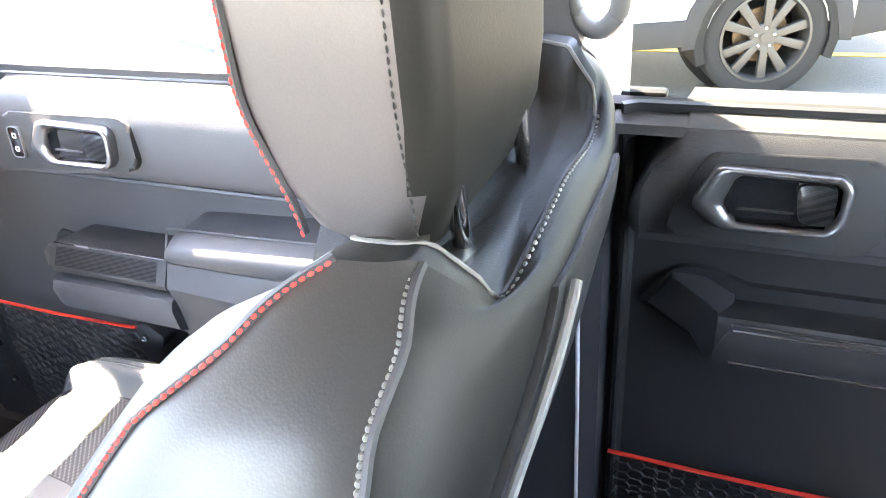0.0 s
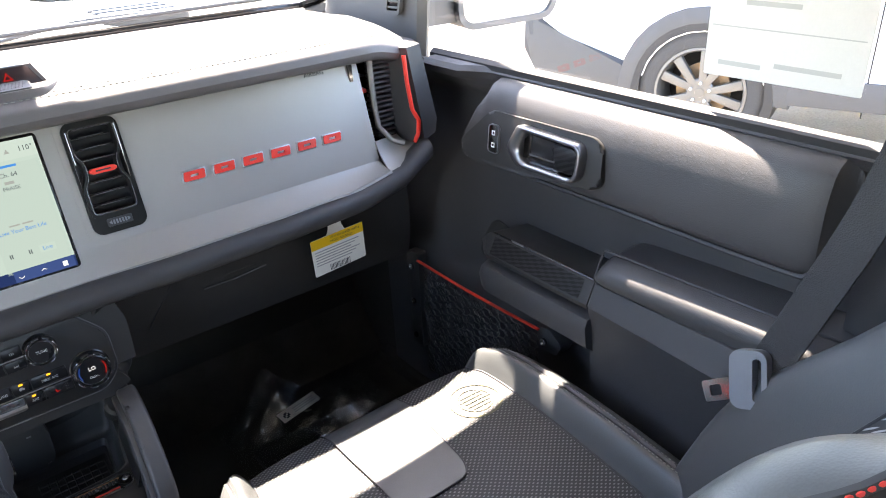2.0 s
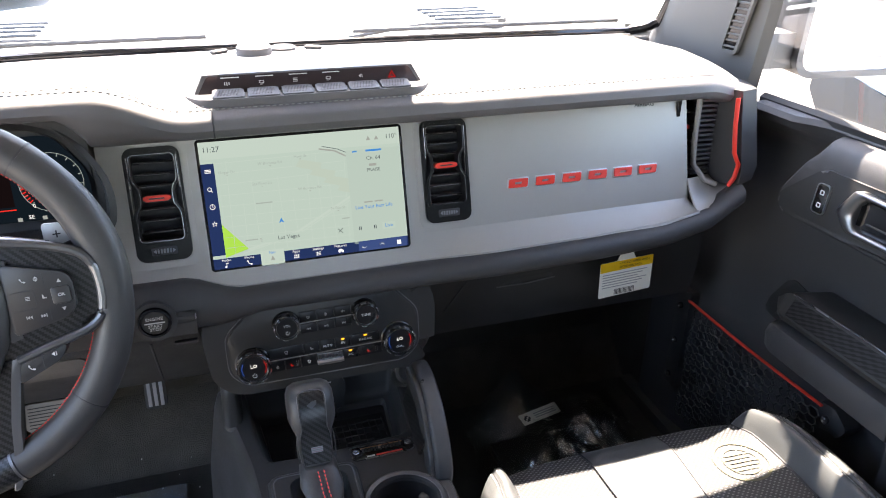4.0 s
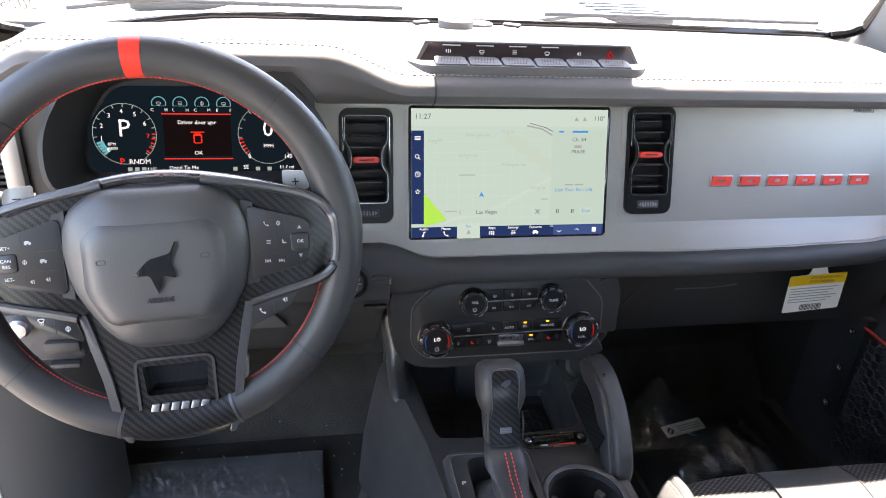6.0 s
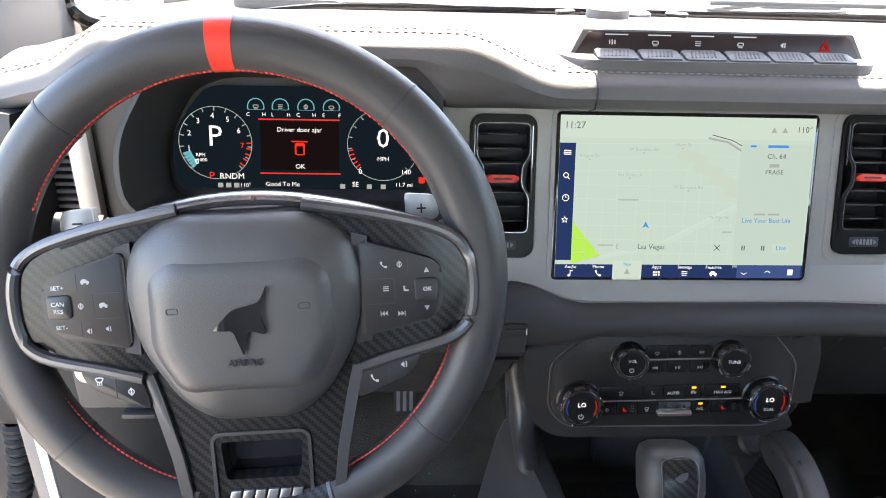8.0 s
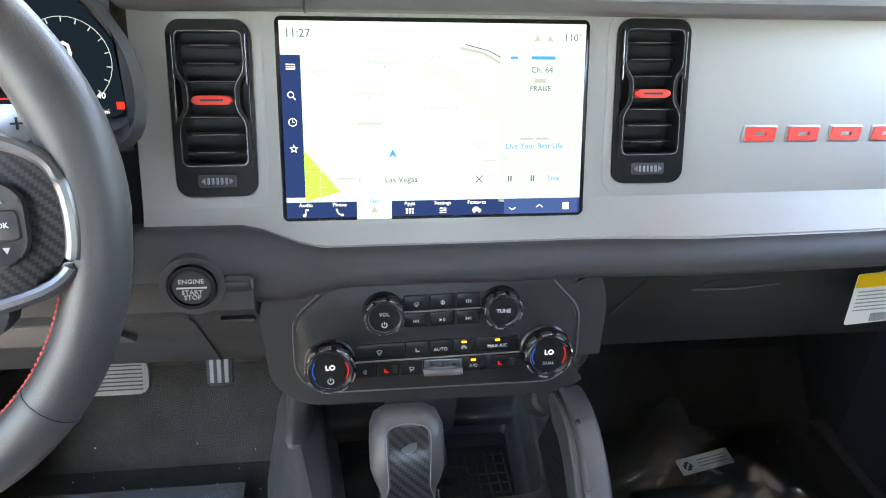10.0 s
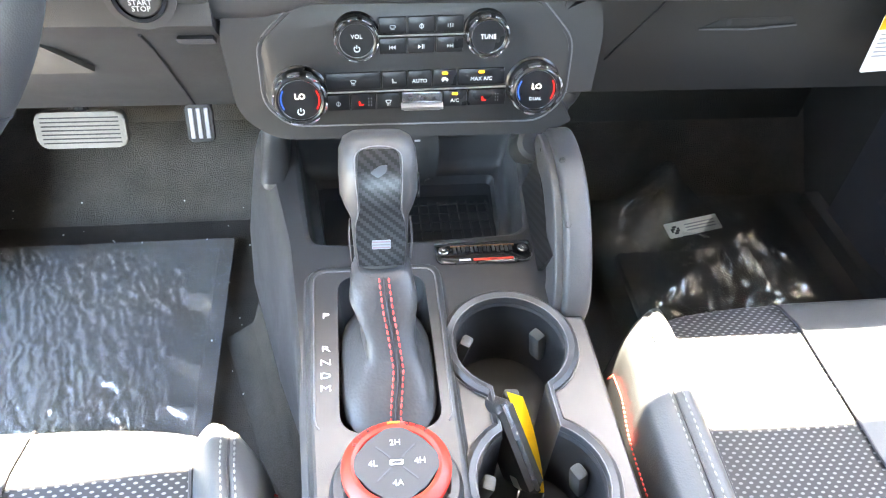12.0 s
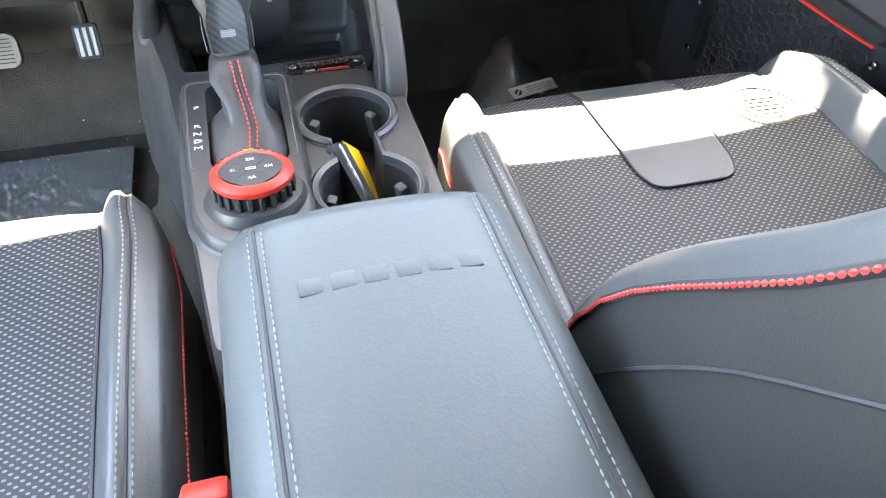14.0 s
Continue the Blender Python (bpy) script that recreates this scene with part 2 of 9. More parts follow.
M_CL_RED = glowing("cluster_red", (0.9, 0.03, 0.02), 0.8)
M_CL_TEAL = glowing("cluster_teal", (0.12, 0.45, 0.55), 0.6)
M_LED = glowing("amber_led", (1.0, 0.42, 0.02), 1.6)
M_LED_BLUE = glowing("blue_led", (0.02, 0.10, 0.6), 0.32)
M_LED_RED = glowing("red_led", (0.8, 0.02, 0.02), 0.34)
M_LEGEND = surface("button_legend", (0.62, 0.62, 0.62), 0.5, bump=0.0, var=0.02)
M_ICON = surface("dim_legend", (0.40, 0.40, 0.40), 0.5, bump=0.0, var=0.02)
M_HOTPANEL = surface("switch_panel", (0.022, 0.013, 0.015), 0.38, bump=0.0, var=0.05, spec=0.3)


# ---------- mesh helpers ----------
def part(name, bm, material, parent=None, label="", sharp=35):
    """Links a bmesh as one mesh object, under its thing or part."""
    me = bpy.data.meshes.new(name)
    bmesh.ops.recalc_face_normals(bm, faces=bm.faces)
    bm.to_mesh(me)
    bm.free()
    me.polygons.foreach_set("use_smooth", [True] * len(me.polygons))
    me.set_sharp_from_angle(angle=radians(sharp))
    me.materials.append(material)
    return place(new(name, me), parent, label)


def root_matrix(ob):
    m = ob.matrix_parent_inverse @ ob.matrix_basis
    return root_matrix(ob.parent) @ m if ob.parent else ob.matrix_basis.copy()


def place(ob, parent=None, label=""):
    if parent:
        ob.parent = parent
        ob.matrix_parent_inverse = root_matrix(parent).inverted()
    if label:
        ob["label"] = label
    return ob


def thing(name, label, category, at=(0, 0, 0), group="", kind=""):
    ob = new(name)
    ob.matrix_basis = Matrix.Translation(at)
    ob.empty_display_size = 0.02
    return tagged(ob, label, category, group, kind)


def axes(origin, x, y):
    """A frame with its x and y axes; z is their cross product."""
    x, y = Vector(x).normalized(), Vector(y).normalized()
    z = x.cross(y)
    return Matrix.Translation(origin) @ Matrix((x, y, z)).transposed().to_4x4()


def moved(bm, m):
    bmesh.ops.transform(bm, matrix=m, verts=bm.verts)
    return bm


def merged(*bms):
    out = bmesh.new()
    for b in bms:
        me = bpy.data.meshes.new("tmp")
        b.to_mesh(me)
        b.free()
        out.from_mesh(me)
        bpy.data.meshes.remove(me)
    return out


def softened(bm, r, seg=2, angle=40):
    if r > 0:
        es = [e for e in bm.edges if len(e.link_faces) == 2 and e.calc_face_angle(0) > radians(angle)]
        bmesh.ops.bevel(bm, geom=es, offset=r, segments=seg, profile=0.5, affect="EDGES", clamp_overlap=True)
    return bm


def box(c, s, r=0.0, seg=2, m=None):
    bm = bmesh.new()
    bmesh.ops.create_cube(bm, size=1.0, matrix=Matrix.Translation(c) @ Matrix.Diagonal((*s, 1)))
    softened(bm, r, seg)
    return moved(bm, m) if m else bm


def rrect(w, h, r, n=5, cx=0.0, cy=0.0):
    """Outline of a rounded rectangle, counter-clockwise."""
    pts = []
    for k, (sx, sy) in enumerate(((1, 1), (-1, 1), (-1, -1), (1, -1))):
        for i in range(n + 1):
            a = radians(90 * k + 90 * i / n)
            pts.append((cx + sx * (w / 2 - r) + r * math.cos(a), cy + sy * (h / 2 - r) + r * math.sin(a)))
    return pts


def rounded(pts, r, n=4):
    """Rounds the corners of a polygon."""
    out = []
    for i, p in enumerate(pts):
        p, a, b = Vector(p), Vector(pts[i - 1]), Vector(pts[(i + 1) % len(pts)])
        d = min(r, (a - p).length * 0.45, (b - p).length * 0.45)
        s, e = p + (a - p).normalized() * d, p + (b - p).normalized() * d
        for k in range(n + 1):
            t = k / n
            q = s * (1 - t) ** 2 + p * 2 * t * (1 - t) + e * t * t
            out.append(tuple(q))
    return out


def disc(r, n=32, cx=0.0, cy=0.0, a0=0.0):
    return [(cx + r * math.cos(2 * math.pi * i / n + a0), cy + r * math.sin(2 * math.pi * i / n + a0)) for i in range(n)]


def prism(pts, z0, z1, m=None, r=0.0, seg=2, both=False):
    """An outline in x and y raised from z0 to z1, with its upper rim rounded."""
    bm = bmesh.new()
    lo = [bm.verts.new((p[0], p[1], z0)) for p in pts]
    hi = [bm.verts.new((p[0], p[1], z1)) for p in pts]
    base = bm.faces.new(lo[::-1])
    top = bm.faces.new(hi)
    for i in range(len(pts)):
        j = (i + 1) % len(pts)
        bm.faces.new((lo[i], lo[j], hi[j], hi[i]))
    if r > 0:
        es = list(top.edges) + (list(base.edges) if both else [])
        bmesh.ops.bevel(bm, geom=es, offset=r, segments=seg, profile=0.5, affect="EDGES", clamp_overlap=True)
    return moved(bm, m) if m else bm


def ring(outer, inner, z0, z1, m=None, r=0.0):
    """A frame between two outlines that have as many points."""
    bm = bmesh.new()
    loops = [[bm.verts.new((p[0], p[1], z)) for p in pts] for pts, z in ((outer, z0), (outer, z1), (inner, z1), (inner, z0))]
    n = len(outer)
    for a, b in ((0, 1), (1, 2), (2, 3), (3, 0)):
        for i in range(n):
            j = (i + 1) % n
            bm.faces.new((loops[a][i], loops[a][j], loops[b][j], loops[b][i]))
    softened(bm, r, 2, 60)
    return moved(bm, m) if m else bm


def loft(rings, closed=True, caps=(True, True)):
    bm = bmesh.new()
    vs = [[bm.verts.new(p) for p in rg] for rg in rings]
    n = len(vs[0])
    for a, b in zip(vs, vs[1:]):
        for i in range(n if closed else n - 1):
            j = (i + 1) % n
            bm.faces.new((a[i], a[j], b[j], b[i]))
    if closed and caps[0]:
        bm.faces.new(vs[0][::-1])
    if closed and caps[1]:
        bm.faces.new(vs[-1])
    return bm


def sheet(fn, us, vs, thick=0.0):
    """A surface of points fn(u, v); thick gives it a second side."""
    bm = bmesh.new()
    g = [[bm.verts.new(fn(u, v)) for v in vs] for u in us]
    for i in range(len(us) - 1):
        for j in range(len(vs) - 1):
            bm.faces.new((g[i][j], g[i + 1][j], g[i + 1][j + 1], g[i][j + 1]))
    if thick:
        bmesh.ops.recalc_face_normals(bm, faces=bm.faces)
        bmesh.ops.solidify(bm, geom=bm.faces, thickness=thick)
    return bm


def spread(a, b, n):
    return [a + (b - a) * i / (n - 1) for i in range(n)]


def tube(path, r, n=10, closed=False, flat=1.0, side=None):
    """A round or flattened rod along a path."""
    path = [Vector(p) for p in path]
    rings, k = [], len(path)
    for i, p in enumerate(path):
        a = path[i - 1] if (i or closed) else p
        b = path[(i + 1) % k] if (i < k - 1 or closed) else p
        t = (b - a).normalized()
        s = Vector(side) if side else (Vector((0, 0, 1)) if abs(t.z) < 0.9 else Vector((1, 0, 0)))
        x = t.cross(s).normalized()
        y = x.cross(t).normalized()
        rr = r(i / max(1, k - 1)) if callable(r) else r
        rings.append([p + x * rr * math.cos(2 * math.pi * j / n) + y * rr * flat * math.sin(2 * math.pi * j / n) for j in range(n)])
    if closed:
        rings.append(rings[0])
    bm = loft(rings, True, (not closed, not closed))
    if closed:
        bmesh.ops.remove_doubles(bm, verts=bm.verts, dist=1e-6)
    return bm


def smooth_path(pts, n=8, closed=False):
    """Catmull-Rom through the points."""
    pts = [Vector(p) for p in pts]
    k, out = len(pts), []
    for i in range(k if closed else k - 1):
        p0 = pts[i - 1] if (i or closed) else pts[0]
        p1, p2 = pts[i], pts[(i + 1) % k]
        p3 = pts[(i + 2) % k] if (i + 2 < k or closed) else pts[-1]
        for j in range(n):
            t = j / n
            out.append(0.5 * (2 * p1 + (p2 - p0) * t + (2 * p0 - 5 * p1 + 4 * p2 - p3) * t * t + (3 * p1 - p0 - 3 * p2 + p3) * t ** 3))
    if not closed:
        out.append(pts[-1])
    return out


def resample(path, step):
    path = [Vector(p) for p in path]
    out, need = [(path[0], (path[1] - path[0]).normalized())], step
    for a, b in zip(path, path[1:]):
        d = (b - a).length
        while need <= d:
            out.append((a.lerp(b, need / d), (b - a).normalized()))
            need += step
        need -= d
    return out


def stitches(path, long=0.0055, gap=0.003, r=0.0009, up=(0, 0, 1)):
    """A run of single thread stitches along a path, as one mesh."""
    bm = bmesh.new()
    up = Vector(up)
    for p, t in resample(path, long + gap):
        x = t.cross(up)
        x = x.normalized() if x.length > 1e-4 else Vector((1, 0, 0))
        y = x.cross(t)
        loops = []
        for s, k in ((-0.5, 0.35), (-0.2, 1.0), (0.2, 1.0), (0.5, 0.35)):
            loops.append([bm.verts.new(p + t * long * s + x * r * k * math.cos(a) + y * r * k * math.sin(a)) for a in (0.0, 1.571, 3.142, 4.712)])
        for a, b in zip(loops, loops[1:]):
            for i in range(4):
                bm.faces.new((a[i], a[(i + 1) % 4], b[(i + 1) % 4], b[i]))
        bm.faces.new(loops[0][::-1])
        bm.faces.new(loops[-1])
    return bm


def revolve(profile, n=32, m=None):
    """Turns (radius, height) pairs about z."""
    rings = [[(max(r, 1e-5) * math.cos(2 * math.pi * i / n), max(r, 1e-5) * math.sin(2 * math.pi * i / n), z) for i in range(n)] for r, z in profile]
    bm = loft(rings, True, (profile[0][0] < 1e-4, profile[-1][0] < 1e-4))
    return moved(bm, m) if m else bm


def plate(outer, holes, z, m=None):
    """A flat face with holes in it."""
    bm = bmesh.new()
    edges = []
    for pts in (outer, *holes):
        vs = [bm.verts.new((p[0], p[1], z)) for p in pts]
        edges += [bm.edges.new((vs[i], vs[(i + 1) % len(vs)])) for i in range(len(vs))]
    bmesh.ops.triangle_fill(bm, use_beauty=True, use_dissolve=False, edges=edges)
    return moved(bm, m) if m else bm


def well(pts, z0, z1, m=None, shrink=1.0, floor=True):
    """The wall, and floor, of a recess below an outline."""
    cx, cy = sum(p[0] for p in pts) / len(pts), sum(p[1] for p in pts) / len(pts)
    low = [(cx + (p[0] - cx) * shrink, cy + (p[1] - cy) * shrink, z1) for p in pts]
    bm = loft([[(p[0], p[1], z0) for p in pts], low], True, (False, floor))
    return moved(bm, m) if m else bm


LETTERS = {}


def lettering(text, size, m, material, parent, name="lettering", align="CENTER", depth=0.0003):
    key = (text, size, align, depth, material.name)
    if key not in LETTERS:
        cu = bpy.data.curves.new("letters", "FONT")
        cu.body, cu.size, cu.align_x, cu.align_y, cu.extrude, cu.resolution_u = text, size, align, "CENTER", depth, 2
        ob = new("letters", cu)
        me = bpy.data.meshes.new_from_object(ob.evaluated_get(bpy.context.evaluated_depsgraph_get()))
        bpy.data.objects.remove(ob)
        me.name = name
        me.materials.clear()
        me.materials.append(material)
        LETTERS[key] = me
    ob = new(name, LETTERS[key])
    ob.matrix_basis = m
    place(ob, parent)
    return ob


def at(m, x, y, z=0.0, turn=0.0):
    return m @ pose(x, y, z, 0, 0, turn)


def small_icon(kind, m, s=1.0):
    """A plain button pictogram of one of several shapes."""
    if kind == 0:
        return merged(*[box((0, 0.0022 * s * k, 0), (0.0062 * s, 0.0009 * s, 0.0004), 0, 1, m) for k in (-1, 0, 1)])
    if kind == 1:
        return prism([(-0.003 * s, -0.0025 * s), (0.003 * s, -0.0025 * s), (0.0, 0.0030 * s)], 0, 0.0004, m)
    if kind == 2:
        return merged(prism([(-0.003 * s, 0), (0.0005 * s, -0.003 * s), (0.0005 * s, 0.003 * s)], 0, 0.0004, m), box((0.0024 * s, 0, 0.0002), (0.0010 * s, 0.0055 * s, 0.0004), 0, 1, m))
    if kind == 3:
        return merged(ring(disc(0.0030 * s, 12), disc(0.0021 * s, 12), 0, 0.0004, m), box((0, 0, 0.0002), (0.0012 * s, 0.0075 * s, 0.0004), 0, 1, m))
    if kind == 4:
        return merged(*[box((0.0030 * s * k, 0, 0), (0.0014 * s, (0.0055 - 0.0012 * abs(k)) * s, 0.0004), 0, 1, m) for k in (-1, 0, 1)])
    tri = lambda x, w: prism([(x * s, -0.0026 * s), (x * s, 0.0026 * s), ((x + w) * s, 0)][::(-1 if w > 0 else 1)], 0, 0.0004, m)
    if kind == 6:
        return merged(box((-0.0040 * s, 0, 0.0002), (0.0009 * s, 0.0052 * s, 0.0004), 0, 1, m), tri(0.0, -0.0034), tri(0.0036, -0.0034))
    if kind == 7:
        return merged(tri(-0.0040, 0.0038), box((0.0014 * s, 0, 0.0002), (0.0010 * s, 0.0052 * s, 0.0004), 0, 1, m), box((0.0034 * s, 0, 0.0002), (0.0010 * s, 0.0052 * s, 0.0004), 0, 1, m))
    if kind == 8:
        return merged(box((0.0040 * s, 0, 0.0002), (0.0009 * s, 0.0052 * s, 0.0004), 0, 1, m), tri(0.0, 0.0034), tri(-0.0036, 0.0034))
    if kind == 9:
        return prism([(x * s, y * s) for x, y in ((-0.0026, -0.0030), (0.0030, -0.0030), (0.0032, -0.0016), (-0.0006, -0.0010), (-0.0012, 0.0030), (-0.0030, 0.0030))], 0, 0.0004, m)
    if kind == 10:
        fan = [(-0.0042, 0.0022), (-0.0022, 0.0034), (0.0022, 0.0034), (0.0042, 0.0022), (0.0022, -0.0016), (-0.0022, -0.0016)]
        return merged(ring([(x * s, y * s) for x, y in fan[::-1]], [(x * s * 0.72, (y - 0.001) * s * 0.62 + 0.001 * s) for x, y in fan[::-1]], 0, 0.0004, m), *[box((0.0018 * s * k, -0.0030 * s, 0.0002), (0.0007 * s, 0.0030 * s, 0.0004), 0, 1, m) for k in (-1, 0, 1)])
    if kind == 11:
        return merged(prism(rounded([(x * s, y * s) for x, y in ((-0.0046, -0.0016), (0.0046, -0.0016), (0.0046, 0.0004), (0.0026, 0.0010), (0.0014, 0.0028), (-0.0024, 0.0028), (-0.0044, 0.0008))], 0.0004 * s, 1), 0, 0.0004, m), *[prism(disc(0.0013 * s, 8, x * s, -0.0020 * s), 0, 0.0005, m) for x in (-0.0026, 0.0028)])
    if kind == 12:
        return prism([(x * s, y * s) for x, y in ((-0.0036, 0.0036), (-0.0022, 0.0036), (-0.0014, 0.0016), (-0.0022, 0.0008), (0.0006, -0.0022), (0.0014, -0.0012), (0.0036, -0.0020), (0.0036, -0.0036), (0.0020, -0.0040), (-0.0014, -0.0018), (-0.0038, 0.0018))][::-1], 0, 0.0004, m)
    if kind == 13:
        return merged(prism(disc(0.0016 * s, 10, -0.0016 * s, -0.0026 * s), 0, 0.0004, m), box((-0.0003 * s, 0.0004 * s, 0.0002), (0.0008 * s, 0.0062 * s, 0.0004), 0, 1, m), box((0.0012 * s, 0.0030 * s, 0.0002), (0.0030 * s, 0.0012 * s, 0.0004), 0, 1, m))
    if kind == 14:
        return merged(*[box((0.0030 * s * (k % 3 - 1), 0.0016 * s * (1 if k < 3 else -1), 0.0002), (0.0019 * s, 0.0021 * s, 0.0004), 0, 1, m) for k in range(6)])
    if kind == 15:
        return merged(*[box((0, 0.0022 * s * k, 0.0002), (0.0072 * s, 0.0006 * s, 0.0004), 0, 1, m) for k in (-1, 0, 1)], *[box((0.0018 * s * (-1) ** k, 0.0022 * s * k, 0.0003), (0.0012 * s, 0.0016 * s, 0.0005), 0, 1, m) for k in (-1, 0, 1)])
    if kind == 16:
        return merged(*[prism(disc(0.0015 * s, 8, 0.0021 * s * math.cos(a), 0.0021 * s * math.sin(a)), 0, 0.0004, m) for a in (0.5, 2.07, 3.64, 5.21)])
    return merged(ring(rrect(0.0075 * s, 0.0042 * s, 0.0015 * s, 2), rrect(0.0055 * s, 0.0024 * s, 0.0008 * s, 2), 0, 0.0004, m), box((0, -0.0034 * s, 0.0002), (0.0045 * s, 0.0009 * s, 0.0004), 0, 1, m))


def ease(a, b, x):
    t = max(0.0, min(1.0, (x - a) / (b - a)))
    return t * t * (3 - 2 * t)


# ---------- ground, distance ----------
tagged(part("ground", box((0, 0, -0.1), (700, 700, 0.2)), M_ASPHALT), "sun-bleached grey asphalt of a car lot", "ground", kind="structure")
for k, (x, y0, y1) in enumerate(((2.35, -3.0, 3.4), (5.9, -4.0, 4.4))):
    line = thing("parking_line", "worn yellow painted line on the asphalt", "road marking", (x, y0, 0.004), "parking lines", "structure")
    part("paint", prism([(x, y0), (x + 0.1, y0), (x + 0.1, y1), (x, y1)], 0.001, 0.005), M_YELLOW, line)


def facade(at_, w, h, bays):
    """A long low shop front with glazed bays, far ahead."""
    b = thing("dealership_building", "long tan stucco building with dark glazed bays", "building", at_)
    x, y, _ = at_
    part("wall", box((x, y + 3, h / 2), (w, 6, h), 0.05), M_STUCCO, b)
    part("roof", box((x, y + 2.8, h + 0.15), (w + 0.8, 7.0, 0.3), 0.05), M_CLADDING, b, "flat grey roof edge")
    for i in range(bays):
        cx = x - w / 2 + (i + 0.5) * w / bays
        win = part("window", ring(rrect(w / bays * 0.7, 2.4, 0.02, 1), rrect(w / bays * 0.66, 2.28, 0.02, 1), -0.06, 0.02,
                                  axes((cx, y, 1.6), (1, 0, 0), (0, 0, 1))), M_ALLOY, b, "metal window frame")
        part("pane", box((cx, y - 0.005, 1.6), (w / bays * 0.66, 0.03, 2.28)), M_DARKGLASS, win)


facade((6, 26, 0), 44, 4.2, 11)
facade((40, 4, 0), 12, 5, 4)


def wheel_parts(car, hub, out, radius=0.375, width=0.22, spokes=5):
    """Tyre and split-spoke alloy wheel; out is the way that its face looks."""
    out = Vector(out).normalized()
    m = axes(hub, out.cross((0, 0, 1)), (0, 0, 1))
    m = m @ pose(0, 0, 0)
    z = (m.to_3x3() @ Vector((0, 0, 1))).dot(out)
    if z < 0:
        m = axes(hub, Vector((0, 0, 1)).cross(out), (0, 0, 1))
    w = place(new("wheel"), None)
    w.matrix_basis = Matrix.Translation(hub)
    place(w, car)
    w.matrix_parent_inverse = root_matrix(car).inverted()
    R, r0 = radius, radius * 0.70
    tyre = [(r0, -width), (R * 0.93, -width), (R, -width * 0.85), (R, -width * 0.15), (R * 0.985, -0.012), (R * 0.93, 0.0), (R * 0.86, 0.006), (r0 * 1.04, 0.0), (r0, -0.01)]
    part("tyre", revolve(tyre, 56, m), M_TYRE, w)
    lip = [(r0 * 1.02, -0.03), (r0 * 1.03, 0.004), (r0 * 0.97, 0.006), (r0 * 0.93, -0.02), (r0 * 0.9, -0.12), (r0 * 0.88, -0.2)]
    rings = [[(a * math.cos(2 * math.pi * i / 56), a * math.sin(2 * math.pi * i / 56), b) for i in range(56)] for a, b in lip]
    part("rim", moved(loft(rings, True, (False, False)), m), M_ALLOY, w)
    part("brake_disc", revolve([(r0 * 0.62, -0.12), (r0 * 0.62, -0.1), (0.05, -0.1)], 40, m), M_DISC, w, "rusty brake disc")
    for i in range(spokes):
        for s in (-1, 1):
            a = 2 * math.pi * i / spokes + s * 0.16
            e = 2 * math.pi * i / spokes + s * 0.27
            p0 = Vector((0.045 * math.cos(a), 0.045 * math.sin(a), -0.022))
            p1 = Vector((r0 * 0.96 * math.cos(e), r0 * 0.96 * math.sin(e), -0.012))
            d = (p1 - p0).normalized()
            q = Vector((-d.y, d.x, 0))
            pts = [p0 + q * 0.022, p1 + q * 0.03, p1 - q * 0.03, p0 - q * 0.022]
            part("spoke", prism([(p.x, p.y) for p in pts], -0.045, -0.014, m, 0.008), M_ALLOY, w)
    part("hub", revolve([(0.085, -0.05), (0.085, -0.024), (0.075, -0.016), (0.03, -0.014), (0.028, -0.008), (0.0, -0.006)], 28, m), M_ALLOY, w)
    for i in range(5):
        a = 2 * math.pi * i / 5 + 0.3
        part("wheel_nut", revolve([(0.0105, -0.02), (0.0105, -0.006), (0.007, -0.002), (0.0, -0.001)], 10, at(m, 0.058 * math.cos(a), 0.058 * math.sin(a))), M_CHROME, w)
    return w


def arch(cx, cz, r, a0, a1, n=14):
    return [(cx + r * math.cos(radians(a0 + (a1 - a0) * i / n)), cz + r * math.sin(radians(a0 + (a1 - a0) * i / n))) for i in range(n + 1)]


